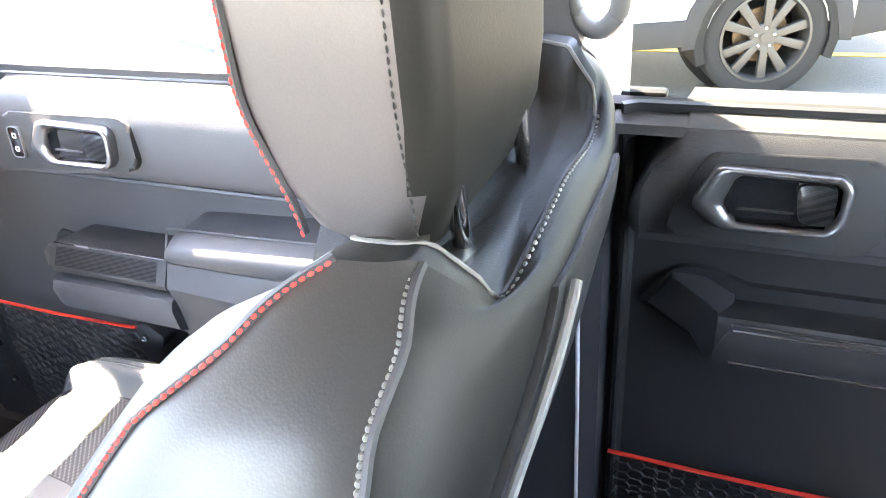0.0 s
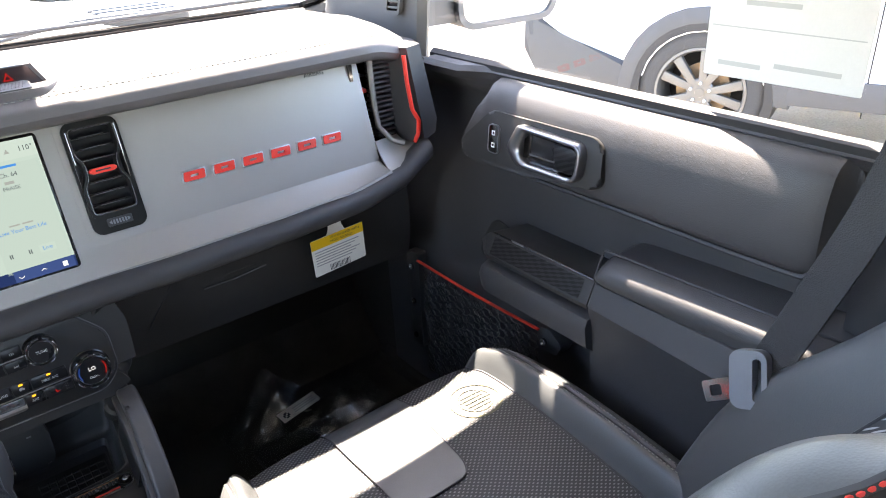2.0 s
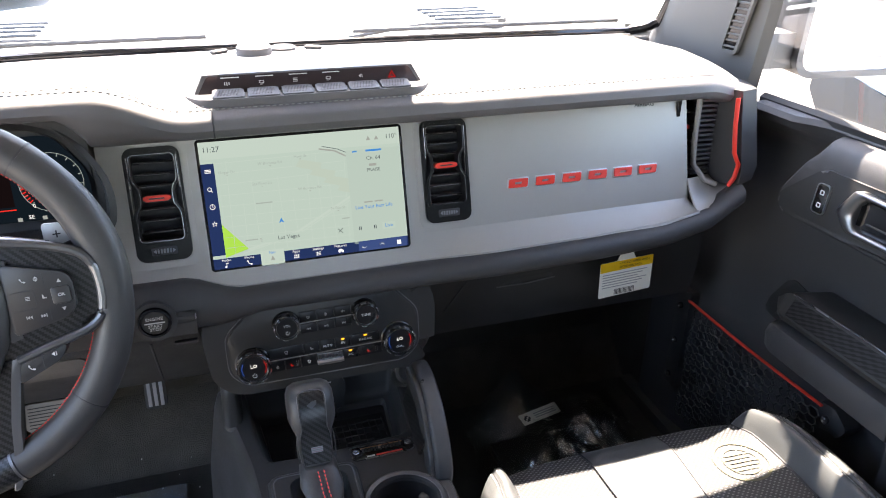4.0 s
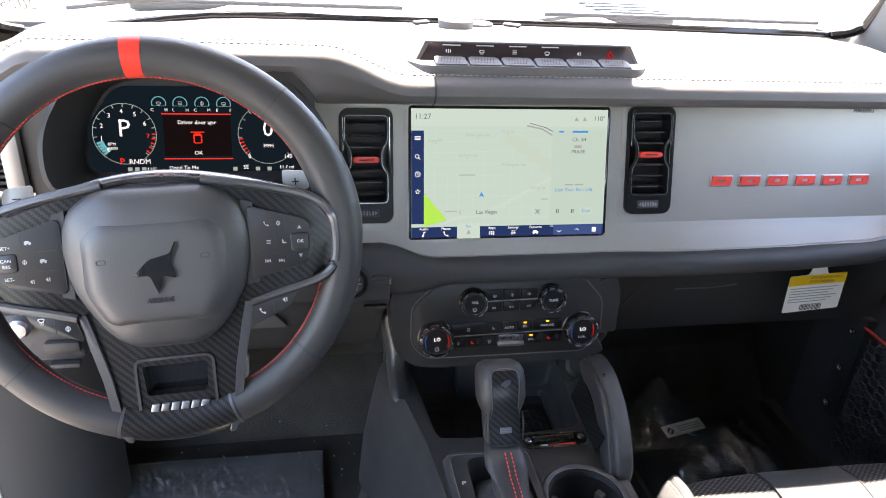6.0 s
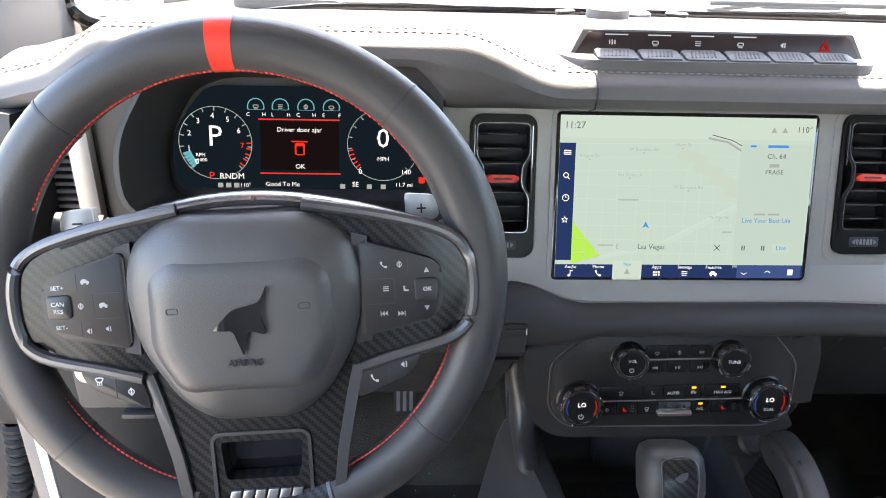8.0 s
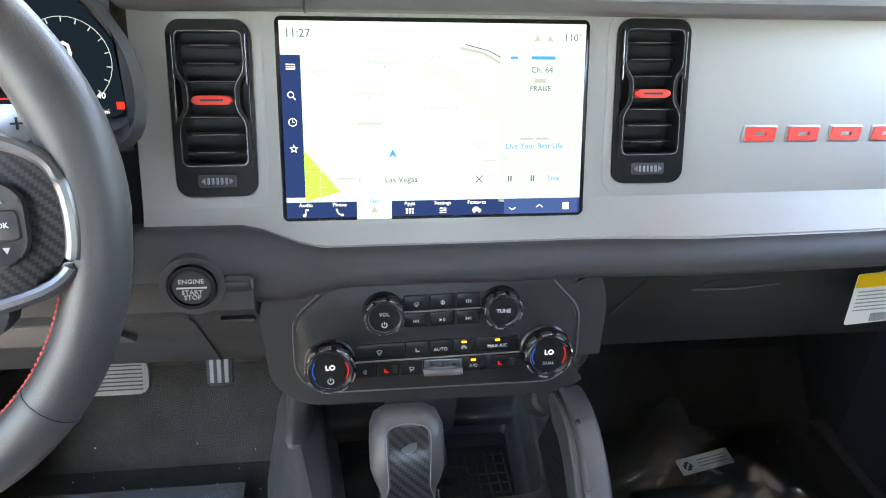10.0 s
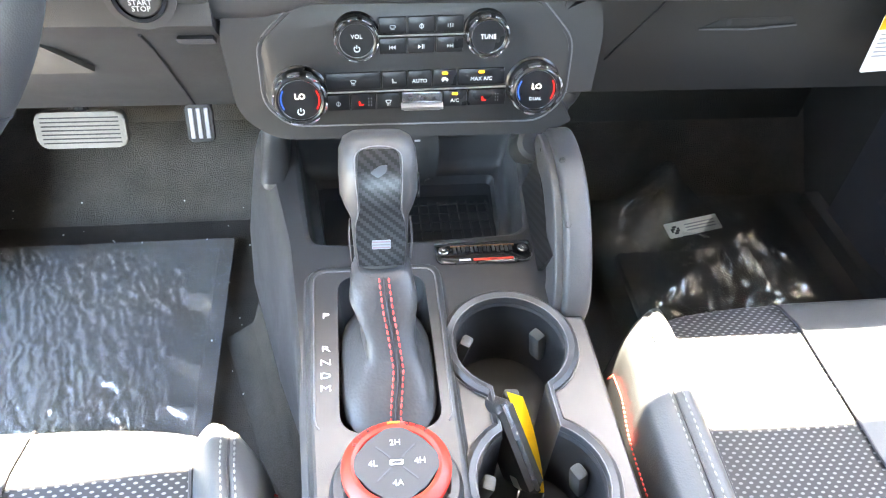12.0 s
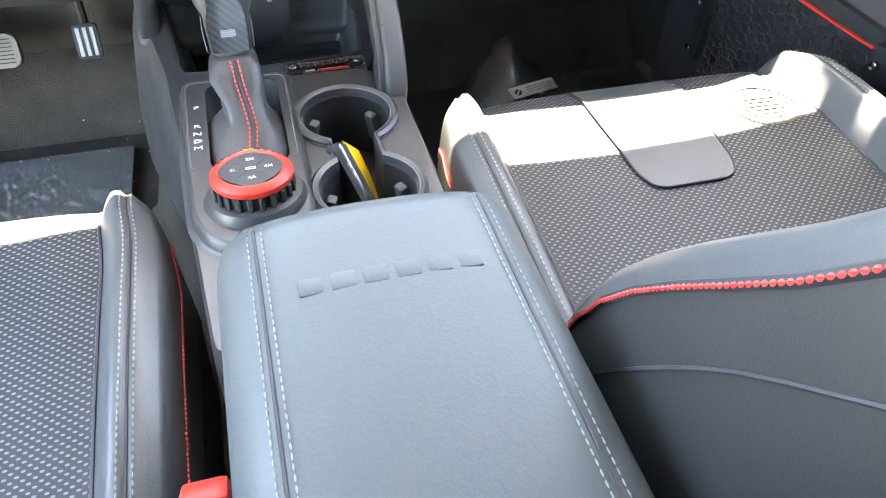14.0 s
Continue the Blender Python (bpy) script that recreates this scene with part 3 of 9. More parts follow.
def suv(at_, yaw, paint, label, base=2.9, tyre=0.375):
    """A family SUV: local x runs forward from the rear hub, z up; its near side is at local y = 0 and looks along local y."""
    m = Matrix.Translation(at_) @ pose(0, 0, 0, 0, 0, yaw)
    car = thing("parked_suv", label, "car", at_, "parked cars")
    hub, ra = tyre, tyre + 0.055
    side = ([(-0.95, 0.42), (-0.5, 0.36)] + arch(0, hub, ra, 180, 0) + [(0.55, 0.36), (base - 0.55, 0.36)] + arch(base, hub, ra, 180, 0)
            + [(base + 0.62, 0.34), (base + 1.08, 0.48), (base + 1.15, 0.85), (base + 0.98, 1.02), (base - 0.35, 1.10), (base - 1.15, 1.62), (0.2, 1.70), (-0.72, 1.55), (-0.95, 1.0)])
    up = m @ Matrix(((1, 0, 0, 0), (0, 0, 1, 0), (0, 1, 0, 0), (0, 0, 0, 1)))
    body = prism(side, -1.9, 0.0, up, 0.07, 3)
    part("body", body, paint, car)
    for hx in (0, base):
        band = arch(hx, hub, ra + 0.075, 185, -5) + arch(hx, hub, ra - 0.01, -5, 185)
        part("wheel_arch_trim", prism(band, -0.06, 0.018, up, 0.008), M_ARCH, car, "grey plastic wheel arch trim")
        part("arch_lip", prism(arch(hx, hub, ra - 0.004, 200, -20) + arch(hx, hub, tyre * 0.985, -20, 200), -0.27, 0.016, up), M_RUBBER, car)
        part("arch_liner", prism(disc(ra - 0.005, 36, hx, hub), -0.42, -0.30, up), M_RUBBER, car)
        wheel_parts(car, m @ Vector((hx, 0.0, hub)), m.to_3x3() @ Vector((0, 1, 0)), tyre)
    part("sill_trim", prism([(ra + 0.05, 0.36), (base - ra - 0.05, 0.36), (base - ra - 0.05, 0.52), (ra + 0.05, 0.52)], -0.05, 0.02, up, 0.01), M_ARCH, car, "grey plastic sill trim")
    part("front_bumper", prism([(base + ra - 0.03, 0.30), (base + 0.70, 0.30), (base + 1.10, 0.42), (base + 1.19, 0.58), (base + 1.18, 0.80), (base + 1.06, 0.80), (base + 0.84, 0.62), (base + ra + 0.02, 0.55)], -1.85, 0.012, up, 0.04), M_ARCH, car, "dark grey plastic bumper")
    part("rear_bumper", prism([(-0.98, 0.40), (-ra - 0.06, 0.34), (-ra - 0.06, 0.6), (-0.98, 0.72)], -1.85, 0.012, up, 0.04), M_ARCH, car)
    for x0, x1, z1 in ((0.25, 0.98, 1.56), (1.06, 1.95, 1.50)):
        part("side_window", prism([(x0, 1.12), (x1, 1.12), (x1 - (0.35 if x1 > 1.5 else 0), z1), (x0, z1)], 0.0, 0.006, up, 0.003), M_DARKGLASS, car)
        part("door_handle", box((x0 + 0.16, 1.02, 0.03), (0.19, 0.035, 0.03), 0.01, 2, up), M_CHROME, car)
    for x in (1.02, 2.02):
        part("door_gap", box((x, 0.8, 0.002), (0.008, 0.95, 0.004), 0, 1, up), M_RUBBER, car)
    return car


front_hub, rear_hub = Vector((3.86, 2.57, 0)), Vector((4.86, -0.15, 0))
fwd = (front_hub - rear_hub)
suv(rear_hub, math.degrees(math.atan2(fwd.y, fwd.x)), M_WHITE_PAINT, "white suv with grey plastic arches parked alongside", fwd.length, 0.38)
suv((-6.5, 15.0, 0), 0, M_WHITE_PAINT, "white suv parked ahead across the lot")
suv((2.5, 17.0, 0), 0, M_BODY_GREY, "silver suv parked ahead across the lot")
for i in range(4):
    suv((9.5 + 0.2 * i, -6.0 - 3.0 * i, 0), 160, (M_WHITE_PAINT, M_BODY_GREY)[i % 2], "parked suv in the row behind the truck")

# ---------- body shell of the truck ----------
shell = {"kind": "structure"}
tagged(part("floor", merged(box((0, 0.09, 0.585), (1.5, 2.68, 0.05), 0.01), box((-0.02, 0.75, 0.68), (0.20, 1.4, 0.18), 0.04)), M_CARPET),
       "dark grey carpet on the cabin floor", "floor", **shell)
tagged(part("wall_front", merged(box((0, 1.46, 0.98), (1.52, 0.06, 0.80)),
                                 box((0, 1.385, 0.665), (1.5, 0.20, 0.02), 0.005, 2, Matrix.Translation((0, 1.385, 0.665)) @ pose(0, 0, 0, 48) @ Matrix.Translation((0, -1.385, -0.665)))), M_CARPET),
       "dark carpeted bulkhead at the end of the footwells", "wall", **shell)
# extra carpet sheet over the floor, darkened for the shade there
tagged(part("carpet", merged(box((0.42, 0.84, 0.613), (0.62, 1.10, 0.008), 0.002), box((0.42, 1.424, 0.98), (0.62, 0.012, 0.72), 0.002)), M_CARPET_SHADED),
       "passenger footwell carpet, darkened for shade", "carpet", **shell)
# out of view; upper pieces added so less light enters from the rear
tagged(part("wall_rear", merged(box((0, -1.3, 0.98), (1.52, 0.06, 0.86)), box((0, -1.3, 1.80), (1.52, 0.06, 0.14)), box((-0.68, -1.3, 1.57), (0.16, 0.06, 0.32)), box((0.68, -1.3, 1.57), (0.16, 0.06, 0.32))), M_PILLAR), "unseen rear cabin wall, built up to cut light from behind", "wall", **shell)
tagged(part("ceiling", sheet(lambda x, y: (x, y - 0.003 * ease(0.6, 1.09, y), 1.862 - 0.03 * (x / 0.72) ** 4 - 0.012 * ease(1.0, 1.09, y)), spread(-0.72, 0.72, 13), spread(-1.33, 1.09, 14), 0.05), M_HEADLINER),
       "pale grey fabric headliner", "ceiling", **shell)


# roof rails out of view, added to keep side sun off the seat bolster
for s in (-1, 1):
    tagged(part("trim", box((s * 0.735, -0.13, 1.815), (0.075, 2.30, 0.03), 0.008, 2), M_HEADLINER), "unseen pale grey roof rail, added to cut the sun", "trim", **shell)


def pillar_a(s):
    """Windscreen pillar trim with its slotted demister vent; s is the side."""
    p = thing("pillar_1" if s > 0 else "pillar_2", "grey grained windscreen pillar trim with slotted vent", "pillar", (s * 0.68, 1.2, 1.4), kind="structure")
    rings = []
    for z in spread(1.33, 1.87, 8):
        k = -0.5 * (z - 1.43)
        r = -0.14 * (min(z, 1.50) - 1.43)
        lean = 0.006 * ease(1.45, 1.9, z) - 0.024 * ease(1.58, 1.80, z)
        pts = [(0.722 - lean, 1.36 + k), (0.706 - lean, 1.33 + k), (0.706 - lean, 1.29 + k), (0.736 - lean, 1.092 + r), (0.750 - lean, 1.082 + r), (0.776 - lean, 1.11 + r), (0.785 - lean, 1.28 + k), (0.76 - lean, 1.37 + k)]
        rings.append([(s * x, y, z) for x, y in pts])
    part("trim", softened(loft(rings), 0.008, 2), M_PILLAR, p)
    xw, yw = Vector((0.030, -0.198, 0)).normalized(), Vector((-0.012, -0.26, 1)).normalized()
    m = axes((0.7225, 1.140, 1.425), xw, yw)
    if s < 0:
        m = Matrix.Diagonal((-1, 1, 1, 1)) @ m
    vent = part("vent", ring(rrect(0.036, 0.13, 0.008), rrect(0.026, 0.118, 0.005), -0.004, 0.004, at(m, 0, 0.045), 0.0015), M_PILLAR, p)
    part("vent_well", prism(rrect(0.027, 0.119, 0.005), -0.003, 0.0005, at(m, 0, 0.045)), M_GLOSS, vent)
    for i in range(11):
        part("slat", box((0, -0.008 + 0.0105 * i, 0.0018), (0.026, 0.0036, 0.003), 0.001, 1, m), M_PILLAR, vent)
    return p


pillar_a(1), pillar_a(-1)

pane = part("window_1", sheet(lambda x, v: (x, 1.40 - 0.03 * (x / 0.72) ** 2 - 0.235 * v, 1.395 + 0.46 * v), spread(-0.73, 0.73, 13), spread(0, 1, 5)), M_GLASS)
pane.visible_shadow = False
tagged(pane, "clear upright windscreen with black border", "windscreen", **shell)
part("window_border", tube([(x, 1.378 - 0.03 * (x / 0.72) ** 2, 1.412 - 0.030 * ease(-0.36, -0.66, x)) for x in spread(-0.68, 0.68, 25)], 0.006, 8), M_GLOSS, pane, "black printed border")
for s in (-1, 1):
    part("window_border", tube(smooth_path([(s * 0.66, 1.352, 1.412 if s > 0 else 1.382), (s * 0.70, 1.335, 1.425 if s > 0 else 1.400), (s * 0.712, 1.31, 1.47), (s * 0.735, 1.14, 1.81)], 6), 0.009, 8), M_GLOSS, pane)
for i, ch in enumerate("202530"):
    lettering(ch, 0.026, Matrix.Translation((-0.699 + 0.0128 * (5 - i), 1.335, 1.4225)) @ pose(0, 0, 0, 118, 0, 0) @ Matrix.Diagonal((-1, 1, 1, 1)), M_INK_GREY, pane, "lot_number")

rv = thing("rear_view_mirror", "black rear-view mirror on its windscreen mount", "mirror", (0.06, 1.12, 1.82))
part("housing", box((0.09, 1.086, 1.725), (0.28, 0.08, 0.11), 0.02, 3), M_PLASTIC, rv)
part("glass", box((0.09, 1.0455, 1.725), (0.25, 0.004, 0.075), 0.001), M_MIRROR, rv)
part("sensor_cover", box((0.06, 1.150, 1.765), (0.24, 0.09, 0.11), 0.02, 3), M_PLASTIC, rv)
part("mount", box((0.06, 1.125, 1.815), (0.10, 0.07, 0.06), 0.015, 3), M_PLASTIC, rv)

# bonnet, cowl and wipers
hood = thing("bonnet", "white truck bonnet with black louvred vents", "bonnet", (0, 1.9, 1.36))
part("panel", sheet(lambda x, y: (x, y, 1.365 - 0.02 * (y - 1.45) - 0.05 * (x / 0.8) ** 4 + 0.022 * ease(0.46, 0.36, abs(x)) - 0.30 * ease(2.6, 3.0, y) ** 2), spread(-0.82, 0.82, 42), spread(1.46, 3.0, 22), 0.02), M_WHITE_PAINT, hood)
for s in (-1, 1):
    v = part("vent", prism(rounded([(s * 0.40, 1.80), (s * 0.62, 1.84), (s * 0.62, 2.02), (s * 0.44, 2.08)][::s], 0.02), 1.345, 1.366), M_RUBBER, hood, "black bonnet vent")
    for i in range(4):
        part("louvre", box((s * 0.52, 1.86 + 0.055 * i, 1.368), (0.17, 0.022, 0.008), 0.003), M_CLADDING, v)
tagged(part("trim", sheet(lambda x, v: (x, 1.395 - 0.03 * (x / 0.72) ** 2 + 0.10 * v, 1.393 - 0.03 * v), spread(-0.74, 0.74, 20), spread(0, 1, 4), 0.01), M_CLADDING),
       "grey plastic cowl below the windscreen", "cowl", **shell)
for x0, x1, y0, y1 in ((-0.62, -0.10, 1.42, 1.395), (0.12, 0.64, 1.42, 1.385)):
    wpr = thing("wiper", "black windscreen wiper at rest", "wiper", (x0, y0, 1.42), "windscreen wipers")
    part("arm", tube(smooth_path([(x0, y0 + 0.015, 1.405), (x0 + 0.16, y0 + 0.012, 1.425), (x0 + 0.30, y0, 1.425)], 6), 0.0040, 8), M_CLADDING, wpr)
    part("blade", tube([(x0 + 0.02, y0 - 0.035, 1.427), (x1, y1 - 0.02, 1.43)], 0.0030, 8, flat=1.3), M_CLADDING, wpr)

# outside mirror
mir = thing("side_mirror", "white outside mirror with dark surround on its door bracket", "mirror", (0.93, 1.15, 1.35))
mm = axes((0.957, 1.12, 1.465), (1, -0.10, 0), (0, -0.04, 1))
part("housing", prism(rrect(0.225, 0.21, 0.035), -0.10, 0.01, mm, 0.02, 3, True), M_CLADDING, mir)
part("rim", ring(rrect(0.225, 0.21, 0.035), rrect(0.203, 0.188, 0.028), 0.0, 0.016, mm, 0.003), M_CLADDING, mir)
part("glass", prism(rrect(0.205, 0.19, 0.028), 0.008, 0.012, mm), M_MIRROR, mir, "mirror glass")
part("bracket", prism(rrect(0.13, 0.06, 0.02), -0.05, 0.0, at(mm, -0.13, -0.06), 0.012, 2, True), M_CLADDING, mir)
for k, (w, dy) in enumerate(((0.085, -0.062), (0.095, -0.072))):
    part("print", box((0.01, dy, 0.0124), (w, 0.0035, 0.0006), 0, 1, mm), M_INK_GREY, mir)


# ---------- dashboard ----------
DASH = thing("dashboard", "dark vinyl dashboard with silver facing panel and red accents", "dashboard", (0, 1.1, 1.0))
DM = axes((0, 1.0, 1.2), (1, 0, 0), (0, 0.2785, 0.9604))


def brow(x):
    """How far the pad swells over the instrument cluster."""
    return ease(-0.605, -0.53, x) * ease(-0.135, -0.235, x)


def pad_top(x, v):
    """Section of the top pad, from its lower lip round the roll and back to the windscreen."""
    pts = [(1.062, 1.362), (1.022, 1.368), (1.004, 1.374), (0.998, 1.384), (1.002, 1.396), (1.016, 1.406), (1.05, 1.413), (1.10, 1.419), (1.19, 1.424), (1.28, 1.419), (1.40, 1.398), (1.43, 1.36)]
    f = v * (len(pts) - 1)
    i = min(int(f), len(pts) - 2)
    y = pts[i][0] + (pts[i + 1][0] - pts[i][0]) * (f - i)
    z = pts[i][1] + (pts[i + 1][1] - pts[i][1]) * (f - i)
    b = brow(x)
    near = ease(1.2, 1.0, y)
    lift = ease(0.02, 0.34, v)
    edge = ease(0.570, 0.660, abs(x))
    z -= 0.034 * ease(-0.36, -0.66, x) * ease(1.06, 1.27, y)
    return (x, y - 0.012 * b * near + 0.020 * edge * near, z + b * lift * (0.016 * near + 0.018 * ease(1.3, 1.05, y)) + 0.040 * b * (1 - lift) * ease(-0.24, -0.27, x) * ease(-0.60, -0.56, x) - 0.016 * edge ** 1.5)


part("top_pad", sheet(pad_top, spread(-0.660, 0.660, 96), spread(0, 1, 41), 0.004), M_VINYL, DASH, "dark grained vinyl top pad")
for x0, x1, s in ((-0.10, 0.652, 1), (-0.655, -0.10, 1)):
    for dv in (0.445, 0.472):
        path = [Vector(pad_top(x, dv)) + Vector((0, 0, 0.0006)) for x in spread(x0, x1, 60)]
        part("stitching", stitches(path, 0.005, 0.0025, 0.0007), M_GREY_THREAD, DASH, "pale stitching")
part("pad_seam", tube([Vector(pad_top(-0.106, v)) + Vector((0, -0.0005, 0)) for v in spread(0.10, 0.46, 14)], 0.0011, 6), M_INK, DASH)

# silver facing with openings for vents and screen
VENTS = ((-0.184, 0.0925), (0.191, 0.098))
holes = [rrect(0.058, 0.128, 0.01, 4, u, v) for u, v in VENTS] + [rrect(0.252, 0.158, 0.005, 3, 0, 0.083)]
low = [(-0.246, 0.012), (0.585, 0.018)]
face = plate([(-0.246, 0.012), (0.582, 0.018), (0.582, 0.182), (-0.246, 0.182)], holes, 0.0, DM)
bottom = [(-0.246, -0.006), (-0.165, -0.006), (-0.148, -0.01), (-0.118, -0.022), (-0.10, -0.026), (0.10, -0.025), (0.40, -0.02), (0.52, -0.014), (0.60, 0.002), (0.66, 0.034)]


def lip_v(u):
    for (a, b), (c, d) in zip(bottom, bottom[1:]):
        if u <= c:
            return b + (d - b) * (u - a) / (c - a)
    return bottom[-1][1]


def flare(u, t):
    top = 0.012 + 0.006 * (u + 0.246) / 0.828
    v = top + (lip_v(u) - top) * t
    out = 0.004 + 0.018 * ease(0.12, 0.26, u) + 0.006 * ease(0.40, 0.60, u)
    return DM @ Vector((u, v, out * t ** 1.3))


skirt = sheet(flare, spread(-0.246, 0.582, 84), spread(0, 1, 8))
part("silver_panel", merged(face, skirt), M_SILVER, DASH, "satin silver facing panel")
part("silver_corner", sheet(lambda u, t: DM @ Vector((u, 0.018 + 0.03 * t + (lip_v(u) - 0.018 - 0.03 * t) * (1 - t), 0.026 * (1 - t) - 0.035 * t * ease(0.58, 0.66, u))), spread(0.582, 0.66, 12), spread(0, 1, 8), 0.003), M_SILVER, DASH)
part("lower_silver_lip", tube([flare(u, 1.0) for u in spread(-0.246, 0.582, 60)], 0.003, 6), M_SILVER, DASH)
# raised side cheeks beside the screen and vents
for u, v in VENTS:
    part("vent_surround", ring(rrect(0.082, 0.158, 0.016, 6, u, v - 0.002), rrect(0.068, 0.144, 0.013, 6, u, v), -0.004, 0.0012, DM, 0.0006), M_SILVER, DASH, "silver lip round the vent")

part("screen_lip", ring(rrect(0.272, 0.176, 0.010, 5, 0, 0.083), rrect(0.2535, 0.1595, 0.006, 5, 0, 0.083), -0.002, 0.003, DM, 0.002), M_SILVER, DASH, "silver lip round the screen")

part("lip_gap", tube([flare(u, 1.0) + Vector((0, 0.001, -0.0042)) for u in spread(-0.246, 0.582, 60)], 0.0022, 6), M_INK, DASH)

# dark padded roll below the facing, deep by the wheel and slim to the right of it
roll = []
for u in spread(-0.655, -0.246, 20) + spread(-0.238, 0.02, 44) + spread(0.04, 0.585, 28) + [0.60, 0.62, 0.64, 0.66]:
    p = DM @ Vector((u, lip_v(max(u, -0.246)), 0.010 + 0.014 * ease(0.12, 0.26, u)))
    h = 0.0315 + 0.0325 * ease(-0.075, -0.165, u)
    d = 0.019 + 0.004 * ease(-0.10, -0.19, u)
    roll.append([p + Vector((0, -d * a, -h * b)) for a, b in ((-0.7, 0.0), (0.05, -0.03), (0.34, 0.01), (0.62, 0.10), (0.85, 0.24), (0.98, 0.42), (1.0, 0.62), (0.93, 0.80), (0.72, 0.93), (0.40, 1.0), (-0.4, 1.03), (-1.8, 1.03))])
part("lower_roll", loft(roll), M_BAND, DASH, "dark vinyl roll under the silver panel", 70)
part("roll_gap", tube([r[9] + Vector((0, 0.002, -0.0012)) for r in roll[:50]], 0.0012, 6), M_INK, DASH)

# raised block lettering stands in for the maker's mark
for i in range(6):
    u = 0.298 + 0.0425 * i
    blk = ring(rounded([(u - 0.0155, -0.0062), (u + 0.0135, -0.0062), (u + 0.0155, 0.0062), (u - 0.0135, 0.0062)], 0.002, 2), rounded([(u - 0.006, -0.0016), (u + 0.005, -0.0016), (u + 0.006, 0.0016), (u - 0.005, 0.0016)], 0.0005, 2), 0.0, 0.0035, at(DM, 0, 0.070), 0.0008)
    part("badge_block", blk, M_RED, DASH, "red raised badge block")
    part("badge_edge", prism(rounded([(u - 0.0175, -0.0078), (u + 0.0155, -0.0078), (u + 0.0175, 0.0078), (u - 0.0155, 0.0078)], 0.002, 2), -0.001, 0.0012, at(DM, 0, 0.070), 0.0006), M_SATIN, DASH)
lettering("AIRBAG", 0.0095, at(DM, 0.508, 0.166, 0.0006), M_INK, DASH, "airbag_mark")


def outline_vent(w, h, notch, n=3):
    pts = [(-w / 2, -h / 2), (w / 2, -h / 2), (w / 2, -0.018), (w / 2 - notch, -0.008), (w / 2 - notch, 0.012), (w / 2, 0.022), (w / 2, h / 2), (-w / 2, h / 2), (-w / 2, 0.022), (-w / 2 + notch, 0.012), (-w / 2 + notch, -0.008), (-w / 2, -0.018)]
    return rounded(pts, 0.006, n)


def air_vent(u, v):
    m = at(DM, u, v, 0.0)
    b = part("air_vent", ring(rrect(0.066, 0.142, 0.012), rrect(0.060, 0.112, 0.009, 5, 0, 0.0095), -0.03, 0.004, m, 0.0015), M_VENT, DASH, "black air vent with red tab")
    part("vent_back", prism(rrect(0.060, 0.12, 0.008, 5, 0, 0.006), -0.035, -0.028, m), M_INK, b)
    shape = lambda w, h: [(x, y + 0.0085) for x, y in outline_vent(w, h, 0.0075)]
    part("vent_frame", ring(shape(0.0595, 0.114), shape(0.051, 0.106), -0.012, 0.006, m, 0.0010), M_VENT, b)
    part("frame_line", ring(shape(0.0530, 0.108), shape(0.0516, 0.1066), 0.0054, 0.0068, m), M_SMOKE, b)
    for s in (-1, 1):
        part("frame_line", tube([m @ Vector((s * 0.0285, y, 0.0062)) for y in (0.060, 0.020)], 0.0005, 6), M_SMOKE, b)
    for i in range(7):
        y = 0.0085 + (i - 3) * 0.0143
        if i == 3:
            continue
        w = 0.030 if i in (0, 6) else 0.038
        part("slat", box((0, y, -0.010), (0.046, 0.0022, 0.018), 0.0008, 1, m), M_VENT, b)
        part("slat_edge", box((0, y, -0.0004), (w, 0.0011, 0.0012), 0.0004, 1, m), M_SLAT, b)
    part("tab", prism(rounded([(-0.0165, -0.0016), (-0.013, -0.0036), (0.013, -0.0036), (0.0165, -0.0016), (0.0165, 0.0016), (0.013, 0.0036), (-0.013, 0.0036), (-0.0165, 0.0016)], 0.001, 2), -0.004, 0.007, at(m, 0, 0.008), 0.0015), M_RED, b, "red adjusting tab")
    part("tab_slot", box((0, 0.008, 0.0068), (0.018, 0.0018, 0.001), 0, 1, m), M_INK, b)
    part("wheel_well", prism(rrect(0.031, 0.0105, 0.002, 3, 0.0, -0.0580), 0.0, 0.0046, m, 0.0008), M_INK, b)
    for i in range(5):
        part("wheel_rib", box((-0.0072 + 0.0036 * i, -0.0580, 0.0048), (0.0021, 0.0056, 0.0016), 0.0005, 1, m), M_BUCKLE, b)
    for s in (-1, 1):
        part("wheel_mark", prism([(s * 0.0098, -0.0606), (s * 0.0130, -0.0580), (s * 0.0098, -0.0554)][::s], 0.0044, 0.0054, m), M_BUCKLE, b)


for u, v in VENTS:
    air_vent(u, v)

# ---------- touch screen ----------
SCR = part("touch_screen", prism(rrect(0.264, 0.168, 0.004), -0.012, 0.004, at(DM, 0, 0.083), 0.0015), M_GLOSS, DASH, "lit touch screen showing a pale map")
SM = at(DM, 0, 0.083, 0.0042)


def ui(pts, material, z=0.0, name="screen_area"):
    bm = bmesh.new()
    bm.faces.new([bm.verts.new((*p, z)) for p in pts])
    return part(name, moved(bm, SM), material, SCR)


def bar(x, y, w, h, material, z=0.0006, name="screen_mark"):
    return ui([(x - w / 2, y - h / 2), (x + w / 2, y - h / 2), (x + w / 2, y + h / 2), (x - w / 2, y + h / 2)], material, z, name)


def stroke(pts, w, material, z=0.0004):
    pts = [Vector(p) for p in pts]
    for a, b in zip(pts, pts[1:]):
        q = Vector((a.y - b.y, b.x - a.x)).normalized() * w / 2
        ui([tuple(a + q), tuple(a - q), tuple(b - q), tuple(b + q)], material, z, "screen_line")


